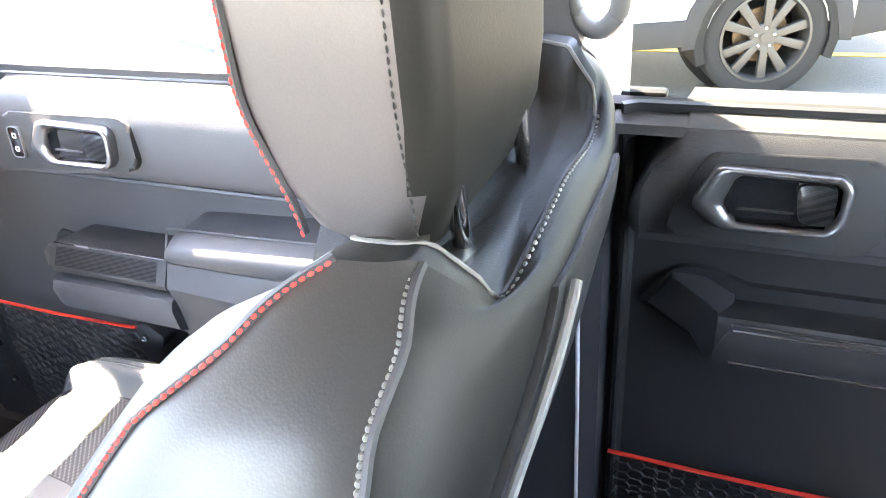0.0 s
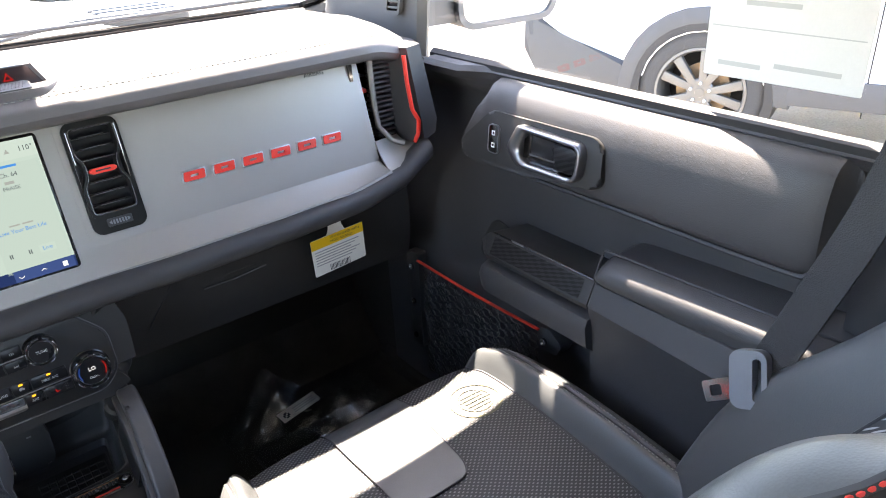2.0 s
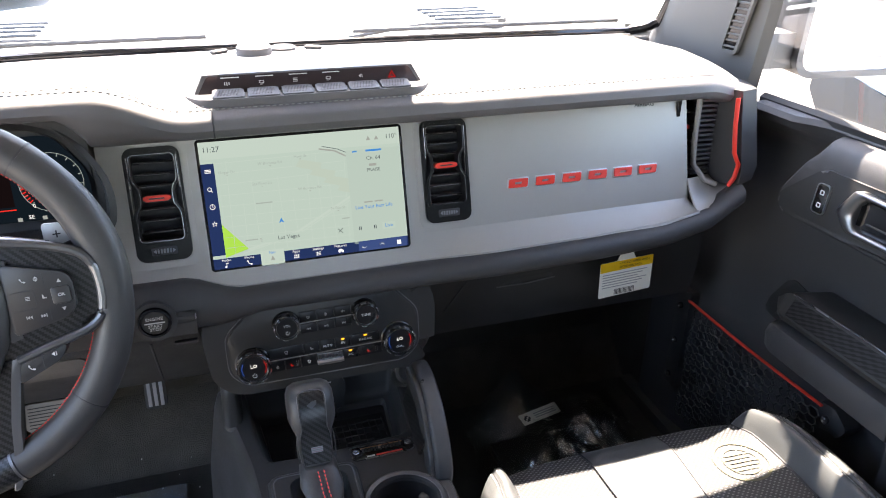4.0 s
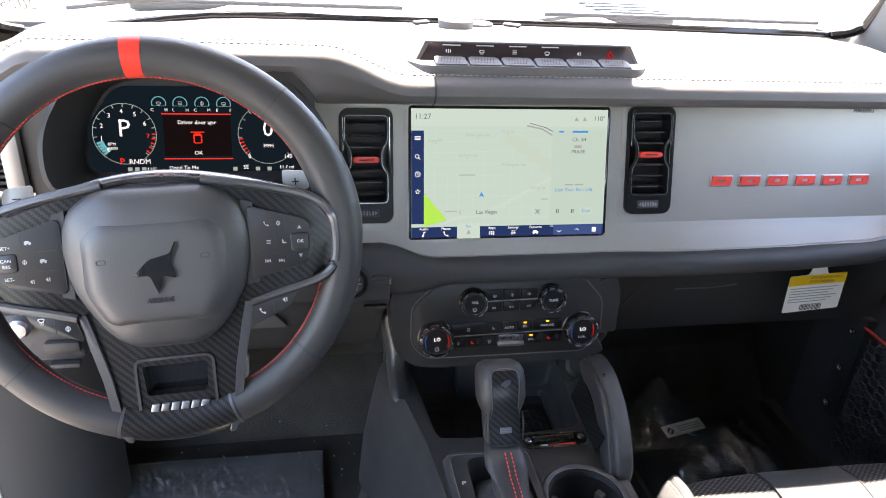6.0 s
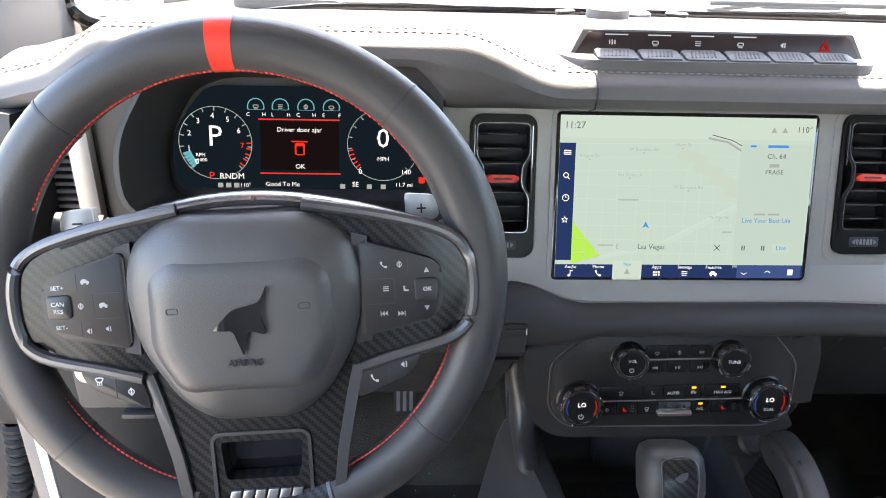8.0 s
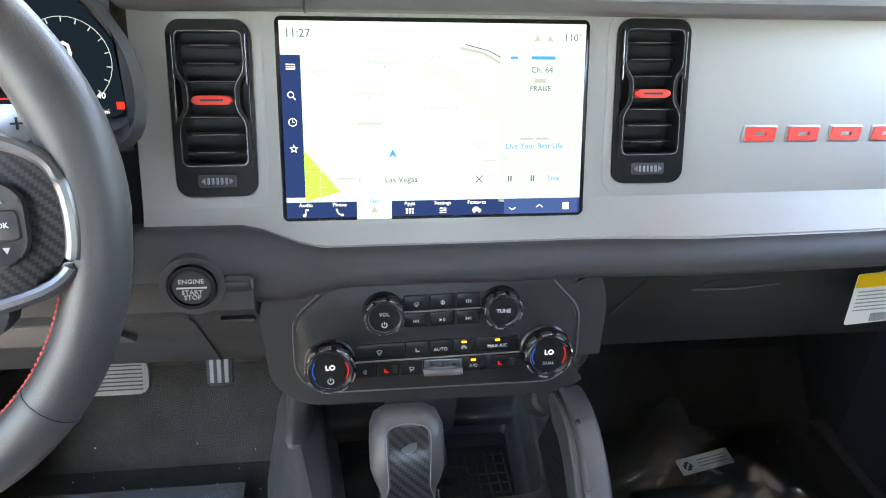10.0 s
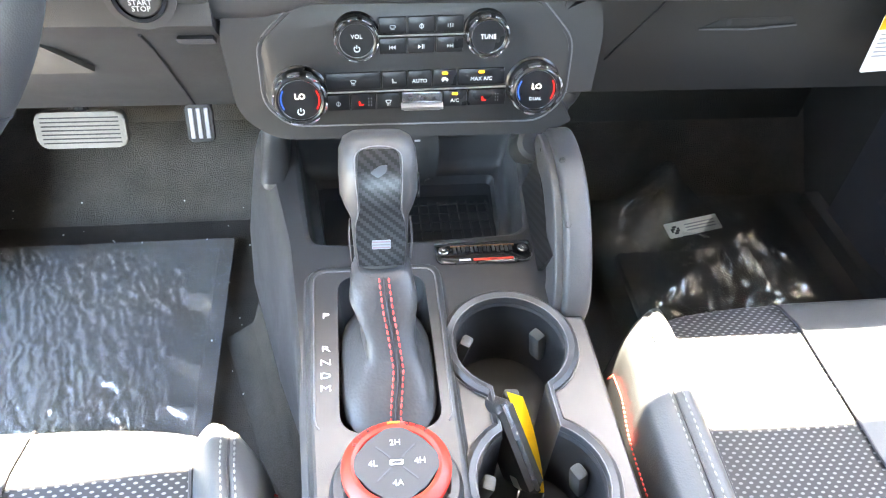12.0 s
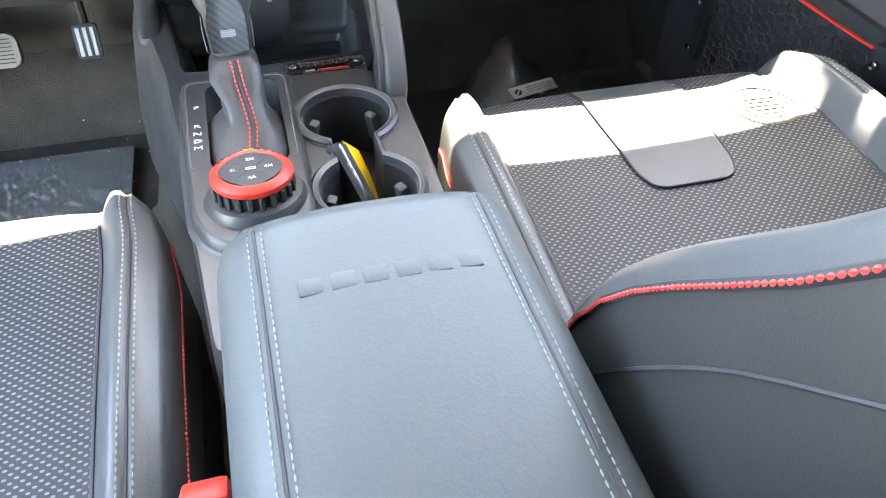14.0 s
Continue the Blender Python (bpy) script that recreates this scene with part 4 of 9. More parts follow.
W2, H2 = 0.1285, 0.0805
bar(0, 0.0, 2 * W2, 2 * H2, M_UI_BACK, 0.0, "display")
bar(0.0905, -0.008, 0.072, 0.125, M_UI_PANEL, 0.0008, "side_panel")
bar(-0.1205, -0.005, 0.016, 0.117, M_UI_NAVY, 0.0008, "tool_bar")
bar(0, -0.0745, 2 * W2, 0.0135, M_UI_NAVY, 0.0008, "menu_bar")
bar(0.093, -0.0745, 0.067, 0.0135, M_UI_NAVY2, 0.001, "menu_bar")
bar(-0.0545, -0.0735, 0.030, 0.0195, M_UI_ROAD, 0.0012, "menu_key")
ui([(-0.1125, -0.067), (-0.083, -0.059), (-0.1125, -0.024)], M_UI_GREEN, 0.0004, "map_park")
rnd = random.Random(4)
for i in range(9):
    y = -0.055 + 0.0135 * i
    stroke([(-0.11, y), (0.05, y + 0.0 + rnd.uniform(-0.004, 0.004))], 0.0007, M_UI_ROAD)
for i in range(10):
    x = -0.10 + 0.0165 * i
    stroke([(x, -0.064), (x - rnd.uniform(-0.004, 0.004), rnd.choice((0.0, 0.03, 0.055)))], 0.0007, M_UI_ROAD)
stroke([(-0.083, -0.060), (-0.02, -0.045), (0.055, -0.006)], 0.003, M_UI_ROAD, 0.0006)
stroke([(-0.09, -0.064), (-0.02, -0.0485), (0.055, -0.010)], 0.0012, M_UI_ROAD, 0.0006)
for k in range(4):
    x, y = -0.012 + 0.017 * k, 0.040 - 0.012 * k
    ui([(x, y), (x + 0.03, y - 0.009), (x + 0.034, y + 0.002), (x + 0.006, y + 0.009)], M_UI_SAND, 0.0005, "map_block")
stroke([(0.02, 0.060), (0.04, 0.056), (0.054, 0.048)], 0.002, M_UI_GREY, 0.0006)
stroke([(0.024, 0.063), (0.044, 0.058), (0.056, 0.052)], 0.0008, M_UI_INK, 0.0007)
for x, y, word in ((-0.044, 0.048, "W Bonanza Rd"), (-0.005, 0.053, "Horn St"), (-0.098, 0.041, "Hogan Dr"), (-0.057, 0.023, "Sea Pines Ln"), (0.003, 0.011, "W Bonanza Rd"), (0.037, -0.019, "N Yale St")):
    lettering(word, 0.0050, at(SM, x, y, 0.0008), M_UI_FAINT, SCR, "screen_text", depth=0)
    ui([(x - 0.0010, y - 0.0030), (x + 0.0010, y - 0.0030), (x, y - 0.0044)], M_UI_GREY, 0.0007, "label_pin")
for x, y, w in ((-0.057, -0.002, 0.021), (0.046, -0.034, 0.010), (-0.078, -0.048, 0.016)):
    bar(x, y, w, 0.0016, M_UI_FAINT, 0.0007, "street_label")
bar(0, 0.0695, 2 * W2, 0.0215, M_UI_ROAD, 0.0003, "status_bar")
ui([(-0.0415, -0.0305), (-0.038, -0.0285), (-0.0345, -0.0305), (-0.038, -0.0235)], M_UI_BLUE, 0.0009, "position_arrow")
bar(-0.034, -0.0495, 0.054, 0.0085, M_UI_BACK, 0.0008, "map_key")
lettering("Las Vegas", 0.0072, at(SM, -0.031, -0.0495, 0.0011), M_UI_INK, SCR, "screen_text", depth=0)
lettering("E", 0.0066, at(SM, -0.066, -0.0495, 0.0011), M_UI_GREY, SCR, "screen_text", depth=0)
lettering("11:27", 0.0095, at(SM, -0.114, 0.0705, 0.0008), M_UI_INK, SCR, "screen_text", depth=0)
lettering("110°", 0.0085, at(SM, 0.117, 0.0690, 0.0008), M_UI_INK, SCR, "screen_text", depth=0)
bar(0.0915, 0.0525, 0.021, 0.0026, M_UI_BLUE, 0.0012, "station_mark")
lettering("Ch. 64", 0.0072, at(SM, 0.0905, 0.0425, 0.0012), M_UI_INK, SCR, "screen_text", depth=0)
bar(0.089, 0.0335, 0.010, 0.0034, M_UI_GREY, 0.0012, "station_badge")
lettering("PRAISE", 0.0062, at(SM, 0.0895, 0.0268, 0.0012), M_UI_INK, SCR, "screen_text", depth=0)
bar(0.0785, -0.0155, 0.0115, 0.0018, M_UI_GREY, 0.0012, "artist_bar")
bar(0.0925, -0.0155, 0.0115, 0.0018, M_UI_GREY, 0.0012, "artist_bar")
lettering("Live Your Best Life", 0.0066, at(SM, 0.0855, -0.022, 0.0012), M_UI_BLUE, SCR, "screen_text", depth=0)
bar(0.1035, -0.05, 0.018, 0.0095, M_UI_BACK, 0.0011, "live_key")
lettering("Live", 0.0068, at(SM, 0.1035, -0.05, 0.0013), M_UI_BLUE, SCR, "screen_text", depth=0)
for x in (0.063, 0.0835):
    bar(x, -0.05, 0.0012, 0.005, M_UI_INK, 0.0012)
    bar(x + 0.0022, -0.05, 0.0012, 0.005, M_UI_INK, 0.0012)
stroke([(0.034, -0.047), (0.040, -0.053)], 0.0008, M_UI_INK, 0.0009)
stroke([(0.034, -0.053), (0.040, -0.047)], 0.0008, M_UI_INK, 0.0009)
bar(0.066, 0.0525, 0.006, 0.002, M_UI_BLUE, 0.0012)
for x in (0.086, 0.097):
    ui([(x - 0.003, 0.066), (x + 0.003, 0.066), (x, 0.0715)], M_UI_GREY, 0.0006)
for x, word in ((-0.1125, "Audio"), (-0.084, "Phone"), (-0.024, "Apps"), (0.005, "Settings"), (0.035, "Features")):
    lettering(word, 0.0048, at(SM, x, -0.0702, 0.0012), M_UI_WHITE, SCR, "screen_text", depth=0)
    part("menu_icon", small_icon({"Audio": 13, "Phone": 12, "Apps": 14, "Settings": 15, "Features": 11}[word], at(SM, x, -0.0767, 0.0012), 0.85), M_UI_WHITE, SCR)
lettering("Nav", 0.0048, at(SM, -0.0545, -0.0675, 0.0014), M_UI_BLUE, SCR, "screen_text", depth=0)
ui([(-0.0575, -0.0775), (-0.0545, -0.0715), (-0.0515, -0.0775)], M_UI_GREY, 0.0014, "menu_icon")
for x in (0.067, 0.0915):
    stroke([(x - 0.003, -0.0755), (x, -0.0735 if x > 0.08 else -0.0775), (x + 0.003, -0.0755)], 0.0008, M_UI_WHITE, 0.0014)
bar(0.1155, -0.075, 0.0055, 0.006, M_UI_WHITE, 0.0014, "menu_icon")
for k in range(3):
    bar(-0.1205, 0.046 - 0.0018 * k, 0.0075, 0.0009, M_UI_WHITE, 0.0012, "tool_icon")
def round_mark(x, y, r, width):
    part("tool_icon", ring([(x + r * a, y + r * b) for a, b in disc(1, 16)], [(x + (r - width) * a, y + (r - width) * b) for a, b in disc(1, 16)], 0.0010, 0.0014, SM), M_UI_WHITE, SCR)


round_mark(-0.1212, 0.0218, 0.0027, 0.0007)
stroke([(-0.1194, 0.0199), (-0.1174, 0.0178)], 0.0009, M_UI_WHITE, 0.0013)
round_mark(-0.1205, -0.0005, 0.0035, 0.0007)
stroke([(-0.1205, 0.0017), (-0.1205, -0.0007), (-0.1188, -0.0007)], 0.0006, M_UI_WHITE, 0.0013)
star = [(-0.1205 + (0.0038 if k % 2 == 0 else 0.0017) * math.sin(math.pi * k / 5), -0.0225 + (0.0038 if k % 2 == 0 else 0.0017) * math.cos(math.pi * k / 5)) for k in range(10)]
part("tool_icon", ring(star, [(-0.1205 + (x + 0.1205) * 0.62, -0.0225 + (y + 0.0225) * 0.62) for x, y in star], 0.0010, 0.0014, SM), M_UI_WHITE, SCR)

M_SWITCH = surface("switch_rubber", (0.060, 0.064, 0.072), 0.55, bump=0.2, scale=1500, cells=True)
# ---------- row of trail switches on top of the pad ----------
TM = axes((0.02, 1.036, 1.4150), (1, 0, 0), (0, 0.96, 0.16))
TP = axes((0.02, 1.052, 1.4165), (1, 0, 0), (0, 0.30, 0.955))
tray = part("switch_tray", loft([[Vector((0.02 + x * k, y, z)) for x, y in rounded([(-0.160, 1.056), (-0.136, 1.019), (0.136, 1.019), (0.160, 1.056), (0.138, 1.12), (-0.138, 1.12)], 0.014, 3)] for k, z in ((1.0, 1.40), (1.0, 1.411), (0.992, 1.4145), (0.98, 1.4155))]), M_VINYL, DASH, "vinyl-framed switch tray")
part("hood", softened(loft([[TP @ Vector(p) for p in rg] for rg in (
    [(-0.146, -0.006, 0.001), (-0.132, 0.021, 0.001), (0.132, 0.021, 0.001), (0.146, -0.006, 0.001)],
    [(-0.146, -0.006, -0.012), (-0.134, 0.024, -0.010), (0.134, 0.024, -0.010), (0.146, -0.006, -0.012)],
    [(-0.138, -0.02, -0.075), (-0.12, -0.012, -0.075), (0.12, -0.012, -0.075), (0.138, -0.02, -0.075)])]), 0.003, 2), M_VINYL, tray)
part("switch_panel", prism(rounded([(-0.140, -0.003), (0.140, -0.003), (0.127, 0.019), (-0.127, 0.019)], 0.003), 0.0, 0.0022, TP, 0.0006), M_HOTPANEL, tray, "dark reddish gloss panel")
for i in range(6):
    x = -0.104 + 0.0416 * i
    key = part("switch", prism(rounded([(x - 0.0195, -0.0135), (x + 0.0195, -0.0135), (x + 0.0185, 0.012), (x - 0.0185, 0.012)], 0.003), -0.006, 0.0045, TM, 0.002), M_SWITCH, tray, "ribbed rocker switch")
    for j in range(7):
        part("rib", box((x - 0.011 + 0.0037 * j, -0.001, 0.0047), (0.0013, 0.015, 0.0008), 0, 1, Matrix.Translation((0, 0, 0)) @ TM @ Matrix(((1, 0.25, 0, 0), (0, 1, 0, 0), (0, 0, 1, 0), (0, 0, 0, 1)))), M_INK, key)
    part("legend", small_icon((4, 5, 0, 5, 2)[i], at(TP, x, 0.0095, 0.0025), 0.85) if i < 5 else ring([(x - 0.0055, 0.005), (x + 0.0055, 0.005), (x, 0.015)], [(x - 0.003, 0.0065), (x + 0.003, 0.0065), (x, 0.0115)], 0.0022, 0.0028, TP), M_LED_RED if i == 5 else M_LEGEND, tray)
    if i < 4:
        part("tell_tale", box((x + 0.004, 0.0165, 0.0024), (0.022, 0.0011, 0.0004), 0, 1, TP), M_LEGEND, tray)
part("sensor_cap", revolve([(0.026, -0.01), (0.026, 0.007), (0.022, 0.011), (0.0, 0.012)], 28, Matrix.Translation((-0.035, 1.262, 1.424))), M_VINYL, DASH, "round cap on the pad")
part("sensor_cap", revolve([(0.02, -0.01), (0.02, 0.003), (0.016, 0.005), (0.0, 0.0055)], 24, Matrix.Translation((0.012, 1.305, 1.418))), M_VINYL, DASH)
for x in (-0.085, 0.055):
    part("clip", box((x, 1.275, 1.424), (0.028, 0.010, 0.006), 0.002, 1, Matrix.Translation((x, 1.275, 0)) @ pose(0, 0, 0, 0, 0, 30 if x < 0 else -30) @ Matrix.Translation((-x, -1.275, 0))), M_PLASTIC, DASH)


def dash_end(s):
    """Outer end of the dashboard: post with a red strip and the round-the-corner vent."""
    flip = Matrix.Diagonal((s, 1, 1, 1)) @ Matrix.Translation((-0.011 if s > 0 else -0.026, 0, 0))
    drop = 0.0 if s > 0 else 0.020
    e = part("end_post", softened(loft([[flip @ Vector((p[0], p[1], p[2] - (drop if p[2] > 1.3 else 0.0))) for p in rg] for rg in (
        [(0.655, 1.03, 1.228), (0.668, 0.985, 1.236), (0.690, 0.985, 1.245), (0.706, 1.03, 1.25), (0.706, 1.16, 1.25), (0.655, 1.16, 1.228)],
        [(0.650, 1.03, 1.26), (0.664, 0.982, 1.262), (0.692, 0.982, 1.268), (0.708, 1.03, 1.27), (0.708, 1.16, 1.27), (0.650, 1.16, 1.26)],
        [(0.645, 1.05, 1.378), (0.658, 1.004, 1.380), (0.684, 1.006, 1.382), (0.700, 1.05, 1.382), (0.700, 1.16, 1.382), (0.645, 1.16, 1.378)])]), 0.013, 4), M_BAND, DASH, "dark end post of the dashboard")
    path = [flip @ Vector(p) for p in ((0.652, 1.004, 1.370), (0.650, 0.997, 1.33), (0.650, 0.988, 1.29), (0.658, 0.984, 1.272), (0.657, 0.986, 1.25), (0.652, 0.99, 1.236))]
    part("red_strip", tube(path if s > 0 else path[1:4], 0.0035 if s > 0 else 0.0018, 8), M_RED, e, "red accent strip")
    b = part("corner_vent", merged(*[moved(box(c, d), flip) for c, d in (((0.618, 1.115, 1.30), (0.09, 0.01, 0.16)), ((0.578, 1.08, 1.30), (0.006, 0.08, 0.16)), ((0.655, 1.09, 1.31), (0.008, 0.09, 0.15)), ((0.618, 1.08, 1.222), (0.09, 0.09, 0.008)), ((0.618, 1.085, 1.383 - drop * 0.6), (0.09, 0.07, 0.008)))]), M_GLOSS, DASH, "dark recessed corner vent")
    for i in range(17):
        part("fin", moved(box((0.634, 1.052, 1.242 + 0.0078 * i), (0.034, 0.026, 0.0044), 0.001, 1), flip), M_SWITCH, b)
    for i in range(6):
        part("slat", moved(box((0.596, 1.07, 1.255 + 0.021 * i), (0.03, 0.03, 0.003), 0.001, 1), flip), M_PLASTIC, b)
    part("tab", moved(box((0.598, 1.050, 1.318), (0.016, 0.012, 0.007), 0.002), flip), M_RED, b, "red adjusting tab")
    part("vent_rim", tube([flip @ Vector(p) for p in ((0.612, 1.04, 1.376), (0.611, 1.035, 1.30), (0.612, 1.03, 1.262), (0.630, 1.02, 1.238), (0.646, 1.01, 1.232))], 0.0045, 8), M_SILVER, b, "silver vent rim")


dash_end(1), dash_end(-1)

# ---------- glove box, knee panels ----------
M_KNEE = surface("knee_plastic", (0.030, 0.030, 0.031), 0.55, bump=0.3, scale=1600, cells=True)
gl = part("glove_box", softened(sheet(lambda u, v: (u, 1.075 + 0.02 * v - 0.03 * math.sin(v * 3.14) * 0.5 + 0.10 * ease(0.72, 1, v), 1.165 - 0.20 * v), spread(0.165, 0.66, 30), spread(0, 1, 16), 0.02), 0), M_PLASTIC, DASH, "black glove box door")
LM = axes((0.335, 1.0487, 1.084), (1, 0, 0), (0, 0, 1))
latch = part("glove_latch", prism(rounded([(-0.046, 0.001), (0.048, 0.004), (0.044, 0.011), (-0.030, 0.009)], 0.003, 3), 0.0, 0.0008, LM, 0.0003), M_KNEE, gl, "dark latch recess")
part("latch_lip", tube([LM @ Vector(p) for p in ((-0.050, -0.001, 0.0015), (0.0, 0.0, 0.004), (0.050, 0.003, 0.0015))], 0.0011, 8), M_CLADDING, latch, "grey lip of the latch")
part("latch_lock", revolve([(0.0035, 0.0), (0.0035, 0.0012), (0.0025, 0.0016), (0, 0.0016)], 18, at(LM, -0.022, 0.0055)), M_BAND, latch)
part("glove_gap", tube([(0.197, 1.0490, 1.05), (0.262, 1.0490, 1.135)], 0.0011, 6), M_INK, gl)
part("under_panel", box((0.41, 1.20, 1.02), (0.56, 0.22, 0.03), 0.01), M_PLASTIC, DASH)
part("knee_panel", loft([[(x, y, z) for y, z in ((1.02, 1.20), (0.985, 1.185), (0.965, 1.16), (0.962, 1.135), (0.972, 1.124), (1.02, 1.085), (1.175, 0.926), (1.186, 0.922), (1.20, 0.930), (1.16, 1.2))] for x in spread(-0.68, -0.158, 20)]), M_KNEE, DASH, "dark knee panel under the wheel")
part("panel_gap", tube([(-0.217, 0.974, 1.1215), (-0.223, 1.02, 1.0845), (-0.236, 1.172, 0.9285)], 0.0016, 6), M_INK, DASH)
for k in range(3):
    part("grille_slot", box((-0.175, 0.973 + 0.005 * k, 1.119 - 0.004 * k), (0.028, 0.006, 0.0016)), M_INK, DASH)
fuse = part("release_panel", box((-0.565, 0.985, 1.102), (0.085, 0.055, 0.066), 0.006), M_DOOR, DASH, "dark grey panel with release levers")
part("lever", box((-0.545, 0.955, 1.092), (0.04, 0.012, 0.016), 0.004), M_PLASTIC, fuse)
part("lever", box((-0.545, 0.953, 1.068), (0.034, 0.012, 0.006), 0.002), M_PLASTIC, fuse)
part("knob", revolve([(0.012, 0), (0.012, 0.012), (0.009, 0.016), (0, 0.017)], 20, axes((-0.585, 0.958, 1.123), (1, 0, 0), (0, 0, 1))), M_SATIN, fuse)
part("access_cover", prism(rounded([(-0.46, -0.060), (-0.289, -0.060), (-0.306, 0.028), (-0.46, 0.030)], 0.006), -0.002, 0.005, axes((0, 1.02, 1.085), (1, 0, 0), (0, -0.698, 0.716)), 0.002), M_PILLAR, DASH, "pale access cover")
part("kick_panel", loft([[(-0.704, 1.052, z), (-0.700, 1.044, z), (-0.640, 1.075, z), (-0.575, 1.150 + 0.05 * ease(1.06, 0.7, z), z), (-0.575, 1.20, z), (-0.704, 1.20, z)] for z in (0.61, 0.80, 0.95, 1.06, 1.10)]), M_PILLAR, DASH, "grey panel beside the driver footwell")
EM = axes((-0.206, 0.9620, 1.1600), (1, 0, 0), (0, 0.05, 1))
boss = part("button_boss", prism(rounded([(0.024, 0.006), (0.030, 0.0075), (0.047, 0.0070), (0.050, 0.004), (0.050, -0.004), (0.047, -0.0070), (0.030, -0.0075), (0.024, -0.006)], 0.002, 2), -0.010, -0.0005, EM, 0.001), M_PLASTIC, DASH, "slot beside the start button")
part("boss_ring", ring(disc(0.0262, 40), disc(0.0205, 40), -0.012, 0.0014, EM, 0.0015), M_BAND, DASH)
eng = part("start_button", ring(disc(0.0195, 36), disc(0.0165, 36), -0.004, 0.005, EM, 0.001), M_GLOSS, DASH, "round black start button")
part("button_face", revolve([(0.0165, -0.004), (0.0165, 0.002), (0.015, 0.0035), (0, 0.0035)], 36, EM), M_PLASTIC, eng)
part("button_rib", box((0, 0.0, 0.0040), (0.024, 0.0012, 0.001), 0, 1, EM), M_LEGEND, eng)
for word, y in (("ENGINE", 0.0055), ("START", -0.0045), ("STOP", -0.0092)):
    lettering(word, 0.0058, at(EM, 0, y, 0.0038), M_LEGEND, eng, "button_text")
part("key_tab", box((0.036, 0.0, -0.001), (0.022, 0.0055, 0.004), 0.0015, 2, EM), M_BAND, boss)
part("tab_edge", box((0.0480, 0.0, 0.0), (0.0016, 0.0075, 0.004), 0.0006, 1, EM), M_SMOKE, boss)

# ---------- instrument cluster ----------
CM = axes((-0.385, 1.01, 1.33), (1, 0, 0), (0, 0.22, 1))
hoodpts = rounded([(-0.150, -0.062), (0.150, -0.062), (0.154, 0.004), (0.112, 0.066), (0.075, 0.079), (-0.082, 0.079), (-0.118, 0.066), (-0.154, 0.004)], 0.03, 5)
deep = [(x * 0.86 + 0.0, y * 0.86 - 0.004) for x, y in hoodpts]
outer = [(x * 1.045, y * 1.05) for x, y in hoodpts]
cl = part("instrument_hood", merged(moved(loft([[(x, y, 0.015) for x, y in outer], [(x, y, 0.02) for x, y in hoodpts], [(x, y, -0.055) for x, y in deep]], True, (False, True)), CM)), M_PLASTIC, DASH, "black recessed instrument hood")
part("cluster_facing", plate([(-0.585, 1.262), (-0.2455, 1.262), (-0.2455, 1.408), (-0.535, 1.408), (-0.585, 1.345)], [[(x - 0.385, y + 1.33) for x, y in hoodpts]], 0.0, axes((0, 1.005, 0), (1, 0, 0), (0, 0, 1))), M_PLASTIC, DASH)
part("silver_post", box((-0.573, 1.0, 1.31), (0.022, 0.016, 0.12), 0.006), M_SILVER, DASH, "silver trim post")
disp = part("instrument_display", prism(rounded([(-0.125, -0.045), (0.125, -0.045), (0.124, 0.010), (0.090, 0.056), (-0.090, 0.056), (-0.124, 0.010)], 0.015), -0.054, -0.049, CM), M_CL_BACK, cl, "dark digital instrument display")
KM = at(CM, 0, 0, -0.0485)


def dial_marks(cx, cy, r, a0, a1, n, material, w=0.0012, l=0.006):
    for i in range(n):
        a = radians(a0 + (a1 - a0) * i / (n - 1))
        part("scale_mark", box((r, 0, 0), (l, w, 0.0004), 0, 1, at(KM, cx, cy) @ pose(0, 0, 0, 0, 0, math.degrees(a))), material, disp)


for cx in (-0.083, 0.083):
    part("dial_ring", ring(disc(0.036, 40, cx, 0.0), disc(0.0355, 40, cx, 0.0), 0, 0.0004, KM), M_UI_FAINT, disp)
    dial_marks(cx, 0.0, 0.0335, 225, -45, 15, M_UI_FAINT, 0.0008, 0.004)
    dial_marks(cx, 0.0, 0.033, 0 if cx < 0 else 220, -40 if cx < 0 else 190, 5, M_CL_RED, 0.0012, 0.005)
dial_marks(-0.083, 0.0, 0.030, 225, 200, 5, M_CL_TEAL, 0.003, 0.008)
for x, y, word, size, mt in ((-0.083, 0.006, "P", 0.029, M_UI_WHITE), (0.083, 0.006, "0", 0.027, M_UI_WHITE), (0.083, -0.014, "MPH", 0.006, M_UI_WHITE), (-0.098, -0.012, "RPM", 0.005, M_UI_WHITE), (-0.098, -0.017, "x1000", 0.005, M_UI_WHITE),
                             (-0.088, -0.033, "P", 0.011, M_CL_RED), (-0.068, -0.033, "RNDM", 0.0085, M_UI_WHITE), (0.0, 0.014, "Driver door ajar", 0.0066, M_UI_WHITE), (0.0, -0.0225, "OK", 0.0066, M_UI_WHITE), (-0.018, -0.0405, "Good To Me", 0.0064, M_UI_WHITE),
                             (0.055, -0.040, "SE", 0.007, M_UI_WHITE), (0.104, -0.040, "11.7 mi", 0.006, M_UI_WHITE), (-0.055, -0.042, "110°", 0.006, M_UI_WHITE), (0.106, -0.027, "140", 0.007, M_UI_WHITE), (0.06, -0.027, "0", 0.007, M_UI_WHITE)):
    lettering(word, size, at(KM, x, y, 0.0012), mt, disp, "gauge_text", depth=0)
for i in range(8):
    a = radians(225 - i * 270 / 8.2)
    lettering(str(i), 0.0075, at(KM, -0.083 + 0.0265 * math.cos(a), 0.0265 * math.sin(a), 0.0012), M_CL_RED if i == 7 else M_UI_WHITE, disp, "gauge_text", depth=0)
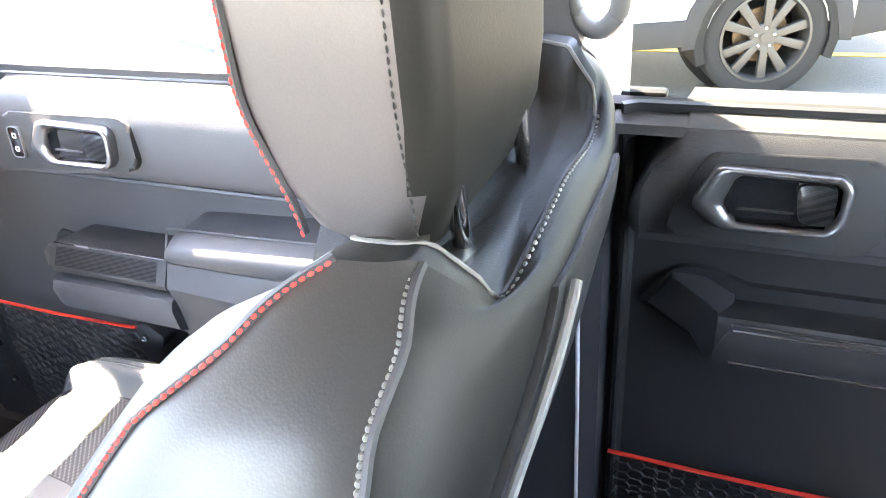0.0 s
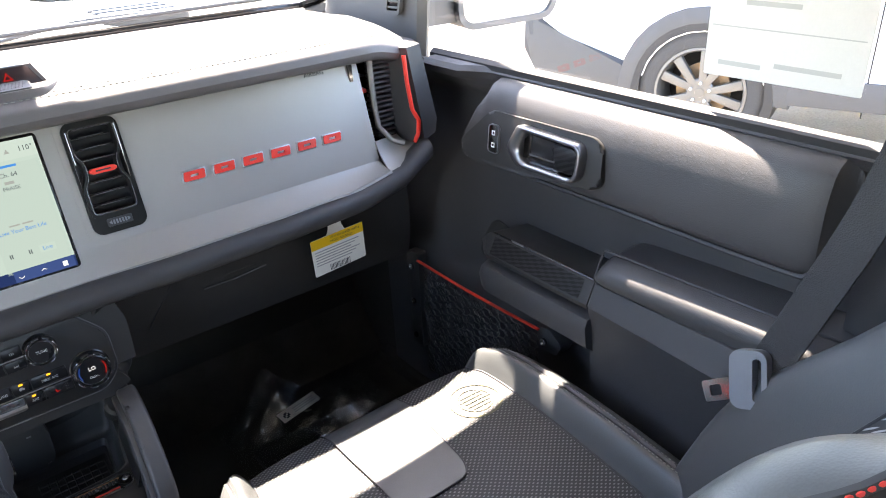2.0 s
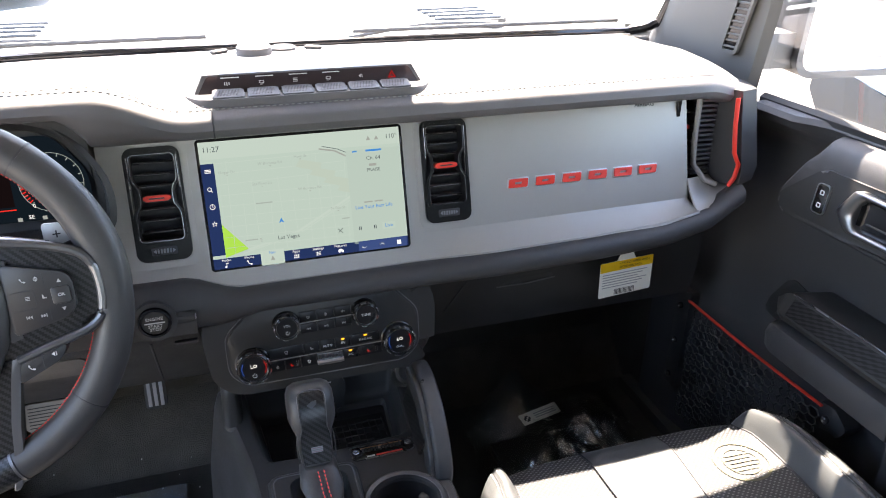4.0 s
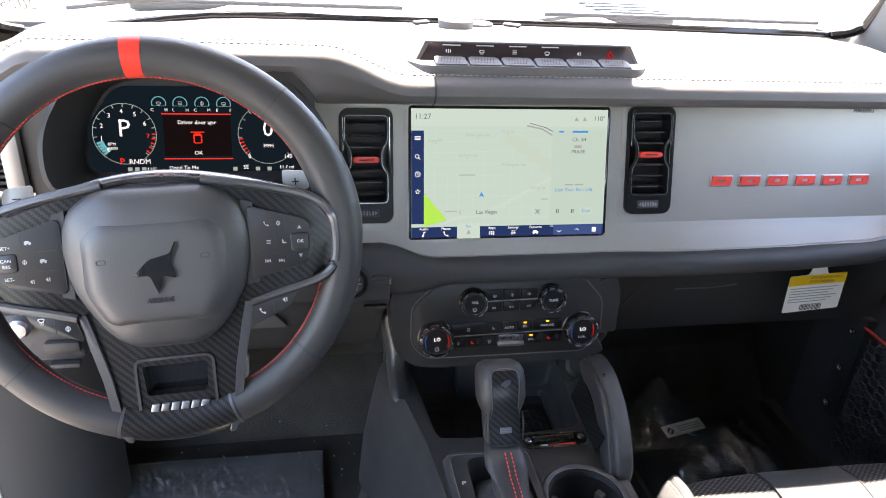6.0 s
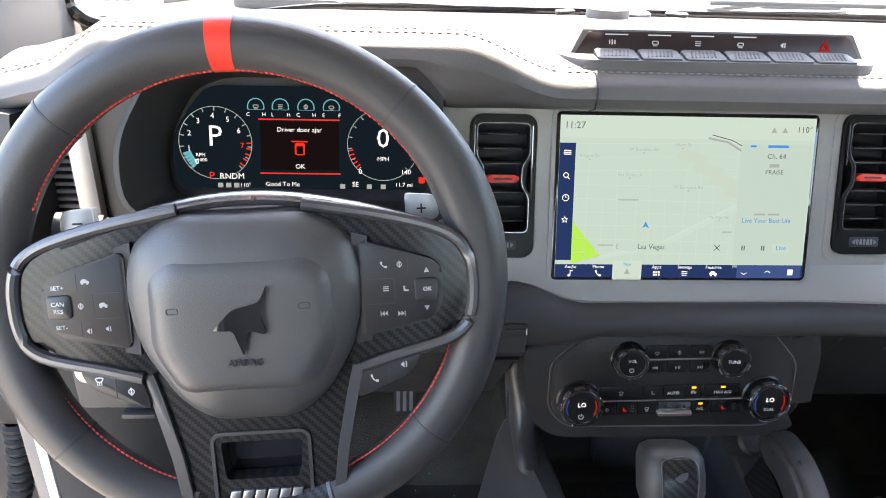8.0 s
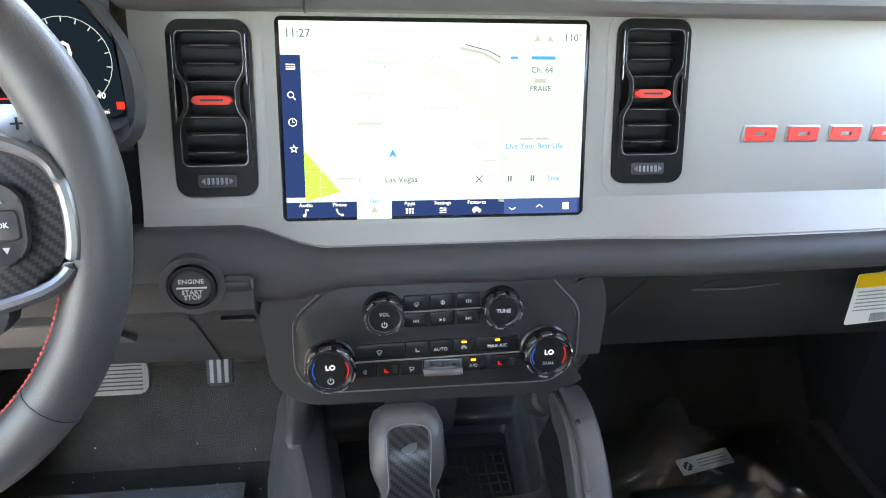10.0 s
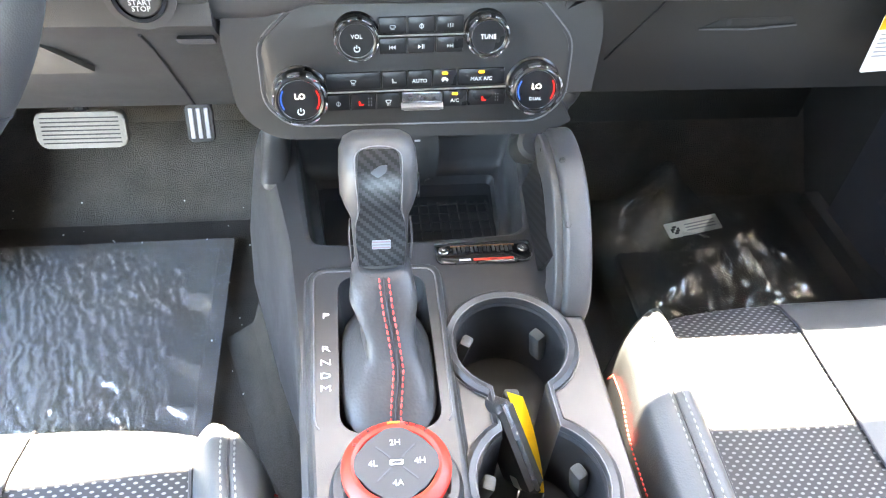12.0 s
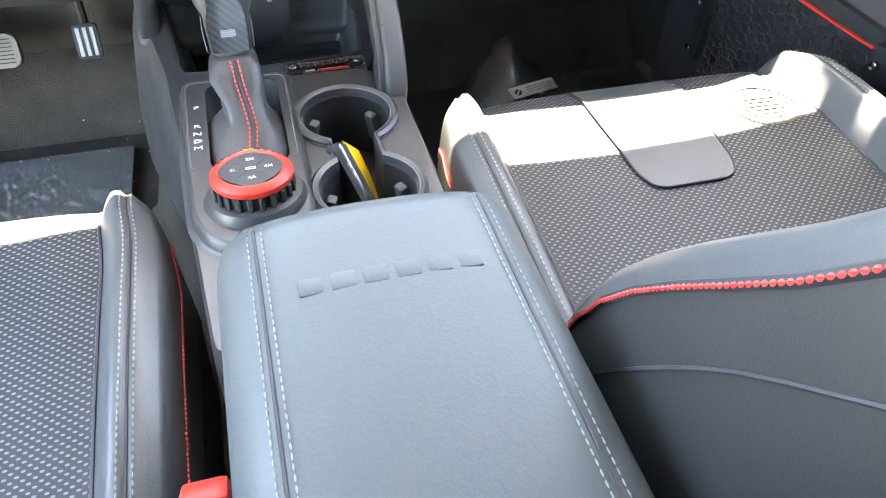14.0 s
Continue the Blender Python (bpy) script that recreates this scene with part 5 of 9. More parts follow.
part("message_panel", box((0, -0.002, 0.0004), (0.078, 0.048, 0.0006), 0, 1, KM), M_CL_BLACK, disp)
for y in (0.024, -0.0295):
    part("message_line", box((0, y, 0.0008), (0.08, 0.0012, 0.0006), 0, 1, KM), M_CL_RED, disp)
part("door_icon", ring(rrect(0.010, 0.012, 0.002, 3, 0, -0.005), rrect(0.007, 0.008, 0.001, 3, 0, -0.006), 0.0006, 0.0012, KM), M_CL_RED, disp)
part("door_icon", box((0, 0.0025, 0.001), (0.016, 0.0012, 0.0005), 0, 1, KM), M_CL_RED, disp)
for i, x in enumerate((-0.042, -0.018, 0.007, 0.032)):
    part("small_gauge", ring(arch(x, 0.036, 0.0085, 200, -20), arch(x, 0.036, 0.0075, 200, -20), 0.0004, 0.0009, KM), M_CL_TEAL, disp)
    part("small_gauge_icon", small_icon((5, 0, 3, 5)[i], at(KM, x, 0.0365, 0.0008), 0.75), M_UI_GREY, disp)
    lettering("C" if i in (0, 2) else "LE"[i // 2], 0.0052, at(KM, x - 0.0078, 0.0285, 0.001), M_UI_WHITE, disp, "gauge_text", depth=0)
    lettering("H" if i < 3 else "F", 0.0052, at(KM, x + 0.0078, 0.0285, 0.001), M_UI_WHITE, disp, "gauge_text", depth=0)
for x in (-0.072, -0.08, -0.064, 0.042, 0.069, 0.083):
    part("tell_tale", box((x, -0.042, 0.0008), (0.005, 0.0045, 0.0005), 0, 1, KM), M_UI_GREY, disp)
part("tell_tale", box((0.122, -0.035, 0.0008), (0.006, 0.006, 0.0005), 0, 1, KM), M_CL_RED, disp)

# ---------- climate panel ----------
M_FASCIA = surface("fascia_plastic", (0.026, 0.0258, 0.0262), 0.42, bump=0.14, scale=1800, cells=True)
CL = part("climate_panel", prism(rounded([(-0.150, -0.045), (-0.120, -0.068), (0.125, -0.068), (0.156, -0.045), (0.160, 0.035), (0.140, 0.072), (-0.132, 0.072), (-0.158, 0.035)], 0.02, 5), -0.05, 0.006, axes((0, 0.975, 1.095), (1, 0, 0), (0, 0.15, 1)), 0.026, 5), M_FASCIA, DASH, "dark climate and audio control panel")
PM = axes((0, 0.968, 1.095), (1, 0, 0), (0, 0.15, 1))
octo = rounded([(-0.128, -0.032), (-0.108, -0.053), (0.112, -0.053), (0.133, -0.032), (0.133, 0.022), (0.098, 0.060), (-0.088, 0.060), (-0.128, 0.022)], 0.012, 4)
part("panel_groove", ring(octo, [(x * 0.978, y * 0.962) for x, y in octo], -0.001, 0.0006, PM), M_INK, CL)
# pale tube paints the highlight along the groove's edge
part("panel_edge", tube([PM @ Vector((x * 1.004, y * 1.006, 0.0006)) for x, y in octo], 0.0008, 6, True), M_CLADDING, CL, "groove edge, pale for its highlight")
part("panel_face", prism([(x * 0.980, y * 0.966) for x, y in octo], -0.002, 0.0022, PM, 0.0012), M_FASCIA, CL)


M_KNOB = surface("knob_metal", (0.020, 0.020, 0.021), 0.26, 0.5, bump=0.0, var=0.05)


def band(r0, r1, a0, a1, z0, z1, m, n=10, r=0.0):
    """Part of a flat ring between two angles."""
    return prism(arch(0, 0, r1, a0, a1, n) + arch(0, 0, r0, a0, a1, n)[::-1], z0, z1, m, r)


def knob(x, y, r, words, name, arcs=False):
    """Rotary knob: knurled dark barrel, a broken chrome band on its shoulder, a sunk glossy face."""
    m = at(PM, x, y, 0.001)
    k = part(name, revolve([(r * 1.06, 0), (r * 1.06, 0.002), (r * 0.99, 0.0035), (r, 0.005), (r * 0.995, 0.0135), (r * 0.94, 0.0172), (r * 0.86, 0.0188), (r * 0.80, 0.0182), (r * 0.775, 0.0165)], 56, m), M_KNOB, CL, "dark rotary knob with a broken chrome band")
    part("knob_face", revolve([(r * 0.79, 0.010), (r * 0.78, 0.0164), (0, 0.0164)], 40, m), M_KEYCAP, k)
    part("face_ring", ring(disc(r * 0.79, 40), disc(r * 0.765, 40), 0.0160, 0.0170, m), M_CHROME, k)
    for i in range(9):
        a0 = 40 * i + 6
        part("chrome_accent", band(r * 0.93, r * 1.005, a0, a0 + 27, 0.0125, 0.0178, m, 6, 0.0006), M_CHROME, k)
    if arcs:
        part("blue_arc", band(r * 0.665, r * 0.72, 148, 212, 0.0160, 0.0168, m), M_LED_BLUE, k)
        part("red_arc", band(r * 0.665, r * 0.72, -32, 32, 0.0160, 0.0168, m), M_LED_RED, k)
    for word, dy, s in words:
        lettering(word, s, at(m, 0, dy, 0.0168), M_UI_WHITE if word == "LO" else M_LEGEND, k, "knob_text")
    return k


knob(-0.0965, -0.0215, 0.0225, (("LO", 0.003, 0.0068),), "temperature_knob", True)
knob(0.1015, -0.0165, 0.0225, (("LO", 0.003, 0.0068), ("DUAL", -0.008, 0.0042)), "temperature_knob", True)
kv = knob(-0.0485, 0.028, 0.0175, (("VOL", 0.003, 0.0048),), "volume_knob")
knob(0.057, 0.030, 0.0175, (("TUNE", 0.0, 0.0050),), "tune_knob")
for x, y, r in ((-0.0485, 0.021, 0.0026), (-0.0965, -0.032, 0.003)):
    part("power_mark", merged(band(r * 0.74, r, 125, 415, 0.0174, 0.0180, at(PM, x, y), 16), box((x, y + r * 0.7, 0.0177), (r * 0.24, r * 1.0, 0.0006), 0, 1, PM)), M_LEGEND, kv)


def key_row(x0, x1, y, h, cells, skew=0.0):
    m = PM @ pose(0, y, 0, 0, 0, skew)
    x = x0
    for w, mark, lit in cells:
        b = part("button", prism(rrect(w - 0.0012, h, 0.001, 2, x + w / 2, 0), 0, 0.0042, m, 0.0008), M_KEYCAP, CL, "gloss black button")
        if mark in ("AUTO", "A/C", "MAX A/C"):
            lettering(mark, 0.0046, at(m, x + w / 2, -0.0018, 0.0044), M_LEGEND, b, "button_text")
        elif mark == "red":
            part("seat_icon", small_icon(9, at(m, x + w * 0.42, -0.001, 0.0042), 0.68), M_LED_RED, b)
            part("dot_column", merged(*[box((x + w * 0.72 + 0.0022 * i, 0.003 - 0.003 * j, 0.0044), (0.0007, 0.0008, 0.0004), 0, 1, m) for i in (0, 1) for j in range(3)]), M_INK_GREY, b)
        elif mark:
            part("icon", small_icon(mark, at(m, x + w / 2, -0.001, 0.0042), 0.64), M_ICON, b)
        if lit:
            part("indicator", box((x + w / 2, h * 0.3, 0.0045), (0.0045, 0.0018, 0.0006), 0, 1, m), M_LED, b, "lit amber indicator")
        x += w


key_row(-0.031, 0.04, 0.0355, 0.0135, ((0.0235, 5, 0), (0.0235, 3, 0), (0.0235, 4, 0)), 1.2)
key_row(-0.031, 0.04, 0.0185, 0.0135, ((0.0235, 6, 0), (0.0235, 7, 0), (0.0235, 8, 0)), 1.2)
part("divider", box((0.004, 0.0272, 0.0045), (0.072, 0.0012, 0.002), 0.0004, 1, PM @ pose(0, 0, 0, 0, 0, 1.2)), M_SATIN, CL)
key_row(-0.076, 0.08, -0.0105, 0.0145, ((0.047, 10, 0), (0.0215, 9, 0), (0.0215, "AUTO", 0), (0.0215, 11, 1), (0.041, "MAX A/C", 1)), 1.2)
key_row(-0.076, 0.08, -0.0295, 0.0145, ((0.0205, 3, 0), (0.0215, "red", 0), (0.0215, 10, 0), (0.0355, "", 0), (0.022, "A/C", 1), (0.034, "red", 0)), 1.2)
part("divider", box((0.0, -0.020, 0.0045), (0.155, 0.0012, 0.002), 0.0004, 1, PM @ pose(0, 0, 0, 0, 0, 1.2)), M_SATIN, CL)
fan = part("fan_switch", prism(rounded([(-0.0120, -0.0215), (0.0230, -0.0215), (0.0230, -0.0340), (-0.0120, -0.0340)][::-1], 0.001, 2), 0.003, 0.0062, PM, 0.0008), M_SMOKE, CL, "grey fan switch with chrome lip")
part("fan_lip", loft([[PM @ Vector((0.0055 + s_ * w, y, z)) for y, z in ((-0.0315, 0.0045), (-0.0318, 0.0085), (-0.0335, 0.0102), (-0.0360, 0.0098), (-0.0380 + d, 0.0070), (-0.0385 + d, 0.0030))] for s_, w, d in ((-1, 0.0180, 0.0040), (-1, 0.0172, 0.0022), (-1, 0.0150, 0.0), (1, 0.0150, 0.0), (1, 0.0172, 0.0022), (1, 0.0180, 0.0040))]), M_PLATED, fan, "chrome lip", 50)
part("fan_icon", small_icon(16, at(PM, 0.0055, -0.0270, 0.0062), 0.65), M_INK, fan)
for s in (-1, 1):
    part("fan_mark", prism([(-0.002, -0.001 * s), (0.002, -0.001 * s), (0, 0.0016 * s)][::s], 0.0060, 0.0066, at(PM, 0.0055 + 0.010 * s, -0.0270)), M_INK, fan)

# ---------- steering wheel ----------
M_PADDLE = surface("paddle_silver", (0.50, 0.50, 0.49), 0.38, 0.25, bump=0.0, var=0.03)
M_EDGE = surface("dark_satin_trim", (0.125, 0.125, 0.132), 0.34, 0.75, bump=0.0, var=0.05)
M_POD = surface("pod_plastic", (0.018, 0.018, 0.020), 0.40, bump=0.1, scale=1500)
M_AIRBAG = surface("airbag_vinyl", (0.056, 0.056, 0.058), 0.43, spec=0.7, bump=0.15, scale=1100, cells=True)
WH = thing("steering_wheel", "black leather steering wheel with carbon inlays and red centre stripe", "steering wheel", (-0.392, 0.87, 1.27))
WM = axes((-0.392, 0.828, 1.277), (1, 0, 0), (0, 0.284, 0.959)) @ pose(0, 0, 0, 0, 0, 3.2) @ Matrix.Diagonal((1.033, 1.033, 1.033, 1))


RIM_R, RIM_C = 0.1691, Vector((-0.0041, 0.0043, 0.0))


def on_rim(a, r=RIM_R, z=0.0):
    a = radians(a)
    return WM @ (RIM_C + Vector((r * math.cos(a), r * math.sin(a), z)))


def rim_arc(a0, a1, n, rr=0.0182, closed=False):
    rings = []
    for i in range(n):
        a = radians(a0 + (a1 - a0) * i / (n if closed else n - 1))
        thick = rr * (1 + 0.10 * math.exp(-((math.degrees(a) % 180 - 15) / 18) ** 2))
        ring_ = []
        for j in range(16):
            b = 2 * math.pi * j / 16
            q = RIM_R + thick * math.cos(b)
            ring_.append(WM @ (RIM_C + Vector((q * math.cos(a), q * math.sin(a), 0.95 * rr * math.sin(b)))))
        rings.append(ring_)
    if closed:
        rings.append(rings[0])
    bm = loft(rings, True, (not closed, not closed))
    bmesh.ops.remove_doubles(bm, verts=bm.verts, dist=1e-6)
    return bm


part("rim", rim_arc(0, 360, 96, closed=True), M_RIM, WH, "black leather rim")
part("centre_stripe", rim_arc(87.2, 92.8, 6, 0.0186), M_RED, WH, "red stripe at the top of the rim")
for a in (47, 133, 219, 319):
    part("rim_seam", rim_arc(a - 0.30, a + 0.30, 3, 0.0187), M_INK, WH)
for a0, a1 in ((25, 86.5), (93.5, 155), (200, 250), (290, 342)):
    part("rim_stitching", stitches([on_rim(a, RIM_R - 0.0178, 0.004) for a in spread(a0, a1, 50)], 0.0030, 0.0009, 0.0009), M_RED_THREAD, WH, "red cross stitching")
half_bag = [(0.048, 0.0625), (0.076, 0.043), (0.083, 0.014), (0.078, -0.028), (0.052, -0.071), (0.030, -0.087)]
bag = rounded(half_bag + [(-x, y) for x, y in half_bag[::-1]], 0.020, 5)
face_in = rounded([(0.044, 0.030), (0.056, 0.017), (0.056, -0.026), (0.040, -0.056), (-0.040, -0.056), (-0.056, -0.026), (-0.056, 0.017), (-0.044, 0.030)], 0.010, 5)
part("airbag_cover", loft([[WM @ Vector((x * s, y * s - 0.004 * (1 - s), z)) for x, y in bag] for s, z in ((0.98, -0.02), (1.0, 0.006), (0.985, 0.016), (0.94, 0.023), (0.86, 0.0288), (0.74, 0.0338), (0.6, 0.0370), (0.4, 0.0388), (0.02, 0.0395))]), M_AIRBAG, WH, "black airbag cover")
part("raised_face", loft([[WM @ Vector((x * s, y * s - 0.018 * (1 - s), z)) for x, y in face_in] for s, z in ((1.14, 0.0285), (1.07, 0.0340), (1.0, 0.0380), (0.94, 0.0400), (0.87, 0.0411), (0.76, 0.0416), (0.5, 0.0418), (0.02, 0.0418))]), M_AIRBAG, WH, "raised centre of the airbag cover")
part("emblem", prism(rounded([(-0.020, -0.004), (-0.006, 0.010), (0.012, 0.014), (0.018, 0.026), (0.012, 0.006), (0.016, -0.008), (0.004, -0.004), (0.0, -0.022), (-0.006, -0.004)], 0.003, 3), 0.041, 0.0448, at(WM, 0.002, -0.010), 0.001), M_GLOSS, WH, "plain raised emblem")
lettering("AIRBAG", 0.0068, at(WM, 0.002, -0.037, 0.0425), M_INK, WH, "airbag_mark", depth=0.0008)
for x in (-0.043, 0.043):
    part("horn_mark", ring(rrect(0.008, 0.0042, 0.0015, 3, x, 0.0), rrect(0.0068, 0.0032, 0.0012, 3, x, 0.0), 0.0412, 0.0421, WM), M_INK, WH)
for s in (-1, 1):
    arm = [(s * 0.040, 0.0630), (s * 0.101, 0.0510), (s * 0.139, 0.0385), (s * 0.153, 0.0210), (s * 0.1535, -0.013), (s * 0.142, -0.031), (s * 0.100, -0.0435), (s * 0.060, -0.055)]
    spoke = part("spoke", prism(rounded(arm[::s], 0.012), -0.012, 0.014, WM, 0.005, 3), M_CARBON, WH, "carbon-patterned spoke")
    part("spoke_edge", tube(smooth_path([WM @ Vector((x, y, 0.0145)) for x, y in ((s * 0.042, 0.0645), (s * 0.102, 0.0530), (s * 0.141, 0.0400), (s * 0.1555, 0.0215), (s * 0.156, -0.014), (s * 0.143, -0.0335), (s * 0.100, -0.046), (s * 0.076, -0.053))], 5), 0.0046, 10), M_EDGE, spoke, "dark satin edge trim")
    key = [(s * 0.0790, 0.0385), (s * 0.130, 0.0228), (s * 0.1360, 0.0150), (s * 0.1355, -0.0090), (s * 0.128, -0.0195), (s * 0.0790, -0.0300)]
    pod = part("switch_pod", prism(rounded(key[::s], 0.005), 0.012, 0.0195, WM, 0.0018), M_POD, spoke, "dark switch pod")
    part("pod_gap", prism([(s * x, y) for x, y in ((0.0745, 0.044), (0.0850, 0.0410), (0.0850, -0.0325), (0.0745, -0.035))][::-s], 0.0130, 0.0180, WM), M_INK, spoke)
    tile = part("switch", prism(rrect(0.0165, 0.0165, 0.003, 4, s * 0.1245, 0.002), 0.0185, 0.0212, WM, 0.0012), M_POD, pod, "raised square switch")
    part("switch_rim", ring(rrect(0.0172, 0.0172, 0.0033, 4, s * 0.1245, 0.002), rrect(0.0160, 0.0160, 0.0030, 4, s * 0.1245, 0.002), 0.0190, 0.0202, WM), M_SWITCH, tile)
    for x, y, w, h in ((0.1025, 0.0025, 0.0008, 0.0150), (0.0930, 0.0105, 0.0190, 0.0007), (0.0930, -0.0070, 0.0190, 0.0007), (0.1120, 0.0190, 0.0007, 0.0120), (0.1120, -0.0140, 0.0007, 0.0110)):
        part("switch_split", box((s * x, y, 0.0195), (w, h, 0.0006), 0, 1, WM), M_INK, pod)
    if s < 0:
        for word, x, y, size in (("SET+", -0.1248, 0.0152, 0.0042), ("CAN", -0.1250, 0.0043, 0.0042), ("RES", -0.1250, -0.0008, 0.0042), ("SET-", -0.1248, -0.0124, 0.0042)):
            lettering(word, size, at(WM, x, y, 0.0213 if word in ("CAN", "RES") else 0.0197), M_LEGEND, tile if word in ("CAN", "RES") else pod, "switch_text")
        marks = ((-0.106, 0.0190, 11), (-0.1105, 0.0022, 3), (-0.0955, 0.0022, 11), (-0.1069, -0.0155, 2), (-0.0940, -0.0145, 2))
    else:
        lettering("OK", 0.0042, at(WM, 0.1250, 0.0024, 0.0213), M_LEGEND, tile, "switch_text")
        marks = ((0.0957, 0.0205, 12), (0.1064, 0.0203, 3), (0.1249, 0.0155, 1), (0.0964, 0.0035, 0), (0.1103, 0.0031, 9), (0.1243, -0.0112, -1), (0.0946, -0.0140, 6), (0.1063, -0.0145, 8))
    for x, y, kind in marks:
        part("icon", small_icon(abs(kind), at(WM, x, y, 0.0196, 180 if kind < 0 else 0), 0.62), M_ICON, pod)
    low_pod = [(s * 0.078, -0.0510), (s * 0.118, -0.0420), (s * 0.1165, -0.0530), (s * 0.108, -0.0605), (s * 0.072, -0.0760)]
    lp = part("lower_switch", prism(rounded(low_pod[::s], 0.004), 0.0, 0.016, WM, 0.002), M_POD, WH, "lower switch pad")
    for k, (x, y) in enumerate(((0.085, -0.0615), (0.106, -0.0525))):
        part("icon", small_icon((3, 10) [k] if s < 0 else (12, 2)[k], at(WM, s * x, y, 0.0161), 0.75), M_LEGEND, lp)
    part("switch_split", box((s * 0.0955, -0.0575, 0.0160), (0.0008, 0.017, 0.0006), 0, 1, WM), M_INK, lp)
    pad_ = [(s * 0.112, 0.044), (s * 0.122, 0.0425), (s * 0.137, 0.047), (s * 0.1355, 0.0610), (s * 0.132, 0.0635), (s * 0.112, 0.0655)]
    sh = part("shift_paddle", prism(rounded(pad_[::s], 0.003), -0.028, -0.020, WM, 0.0015), M_PADDLE, WH, "silver shift paddle")
    part("paddle_mark", box((s * 0.124, 0.054, -0.0198), (0.007, 0.0012, 0.0008), 0, 1, WM), M_INK, sh)
    if s > 0:
        part("paddle_mark", box((s * 0.124, 0.054, -0.0198), (0.0012, 0.007, 0.0008), 0, 1, WM), M_INK, sh)
top_edge = [(-0.1217, 0.0440), (-0.0663, 0.0605), (-0.0207, 0.0690), (0.025, 0.0690), (0.0740, 0.0605), (0.1217, 0.0470)]
part("spoke_edge", loft([[WM @ Vector((p.x, p.y + a, h)) for a, h in ((-0.006, 0.004), (-0.0045, 0.0135), (-0.001, 0.0155), (0.0030, 0.0125), (0.0045, 0.004))] for p in smooth_path([Vector((x, y, 0)) for x, y in top_edge], 6)]), M_SMOKE, WH, "satin edge over the hub", 60)
low_out = rounded([(-0.073, -0.045), (0.073, -0.045), (0.0635, -0.110), (0.055, -0.160), (0.046, -0.173), (-0.046, -0.173), (-0.055, -0.160), (-0.0635, -0.110)], 0.010, 4)
low_in = rounded([(-0.029, -0.106), (0.029, -0.106), (0.029, -0.112), (0.028, -0.124), (0.027, -0.135), (-0.027, -0.135), (-0.028, -0.124), (-0.029, -0.112)], 0.003, 4)
part("rim_cladding", rim_arc(253.5, 288.5, 16, 0.0189), M_CARBON, WH, "carbon-patterned cladding at the foot of the rim")
for a in (253.2, 288.8):
    part("cladding_edge", rim_arc(a - 0.5, a + 0.5, 4, 0.0191), M_EDGE, WH, "dark satin edge")
sp = part("lower_spoke", ring(low_out, low_in, -0.006, 0.010, WM, 0.003), M_CARBON, WH, "carbon-patterned lower spoke")
part("window_rim", ring(rrect(0.072, 0.058, 0.008, 4, 0, -0.127), rrect(0.067, 0.053, 0.006, 4, 0, -0.127), 0.008, 0.0118, WM, 0.001), M_BAND, sp)
part("window_back", prism(rrect(0.062, 0.034, 0.003, 3, 0, -0.1205), -0.012, -0.007, WM), M_GLOSS, sp)
for s in (-1, 1):
    part("spoke_edge", prism(rounded([(s * x, y) for x, y in ((0.080, -0.047), (0.0725, -0.073), (0.063, -0.116), (0.057, -0.160), (0.049, -0.178), (0.043, -0.178), (0.0495, -0.156), (0.0555, -0.113), (0.0640, -0.074), (0.0700, -0.050))][::-s], 0.003, 3), 0.004, 0.0135, WM, 0.003, 3), M_EDGE, sp, "dark satin edge of the lower spoke")
for i in range(6):
    part("badge_block", prism([(-0.026 + 0.009 * i, -0.1505), (-0.0185 + 0.009 * i, -0.1505), (-0.0165 + 0.009 * i, -0.143), (-0.024 + 0.009 * i, -0.143)], 0.009, 0.0125, WM, 0.0008), M_SATIN, sp, "silver badge block")
part("column_shroud", loft([[WM @ Vector((a * math.cos(t) * 1.0, b * math.sin(t) - 0.015, z)) for t in [2 * math.pi * i / 24 for i in range(24)]] for a, b, z in ((0.055, 0.05, -0.012), (0.075, 0.062, -0.05), (0.095, 0.07, -0.16))]), M_PLASTIC, WH, "black column shroud")
stalk = part("wiper_stalk", tube(smooth_path([WM @ Vector(p) for p in ((-0.05, 0.020, -0.075), (-0.100, 0.036, -0.062), (-0.146, 0.044, -0.050))], 5), 0.0125, 18), M_PLASTIC, WH, "black wiper stalk with ribbed grip")
sa, sb = Vector((-0.106, 0.0372, -0.060)), Vector((-0.154, 0.0455, -0.048))
for f0, f1, r in ((0.0, 0.30, 0.0150), (0.34, 0.66, 0.0165), (0.70, 1.0, 0.0160)):
    part("grip", tube([WM @ (sa + (sb - sa) * f0), WM @ (sa + (sb - sa) * f1)], r, 22), M_RUBBER, stalk)
for i in range(9):
    a = radians(40 * i)
    part("grip_rib", tube([WM @ (sa + (sb - sa) * f + Vector((0, 0.0168 * math.cos(a), 0.0168 * math.sin(a)))) for f in (0.36, 0.64)], 0.0012, 6), M_PLASTIC, stalk)


# ---------- centre console ----------
CON = thing("centre_console", "dark grey plastic centre console with two cup holders", "console", (0.015, 0.75, 0.6))
TOPZ = 0.958
CF, CR, RF, RR = Vector((0.061, 0.775)), Vector((0.062, 0.656)), 0.0445, 0.0445


def cup_outline(grow=0.0):
    """Two round cup holders joined by a neck."""
    a0 = 62
    pts = [(CF.x + (RF + grow) * math.cos(radians(a)), CF.y + (RF + grow) * math.sin(radians(a))) for a in spread(-a0, 180 + a0, 30)]
    pts += [(CR.x + (RR + grow) * math.cos(radians(a)), CR.y + (RR + grow) * math.sin(radians(a))) for a in spread(180 - a0, 360 + a0, 30)]
    return pts


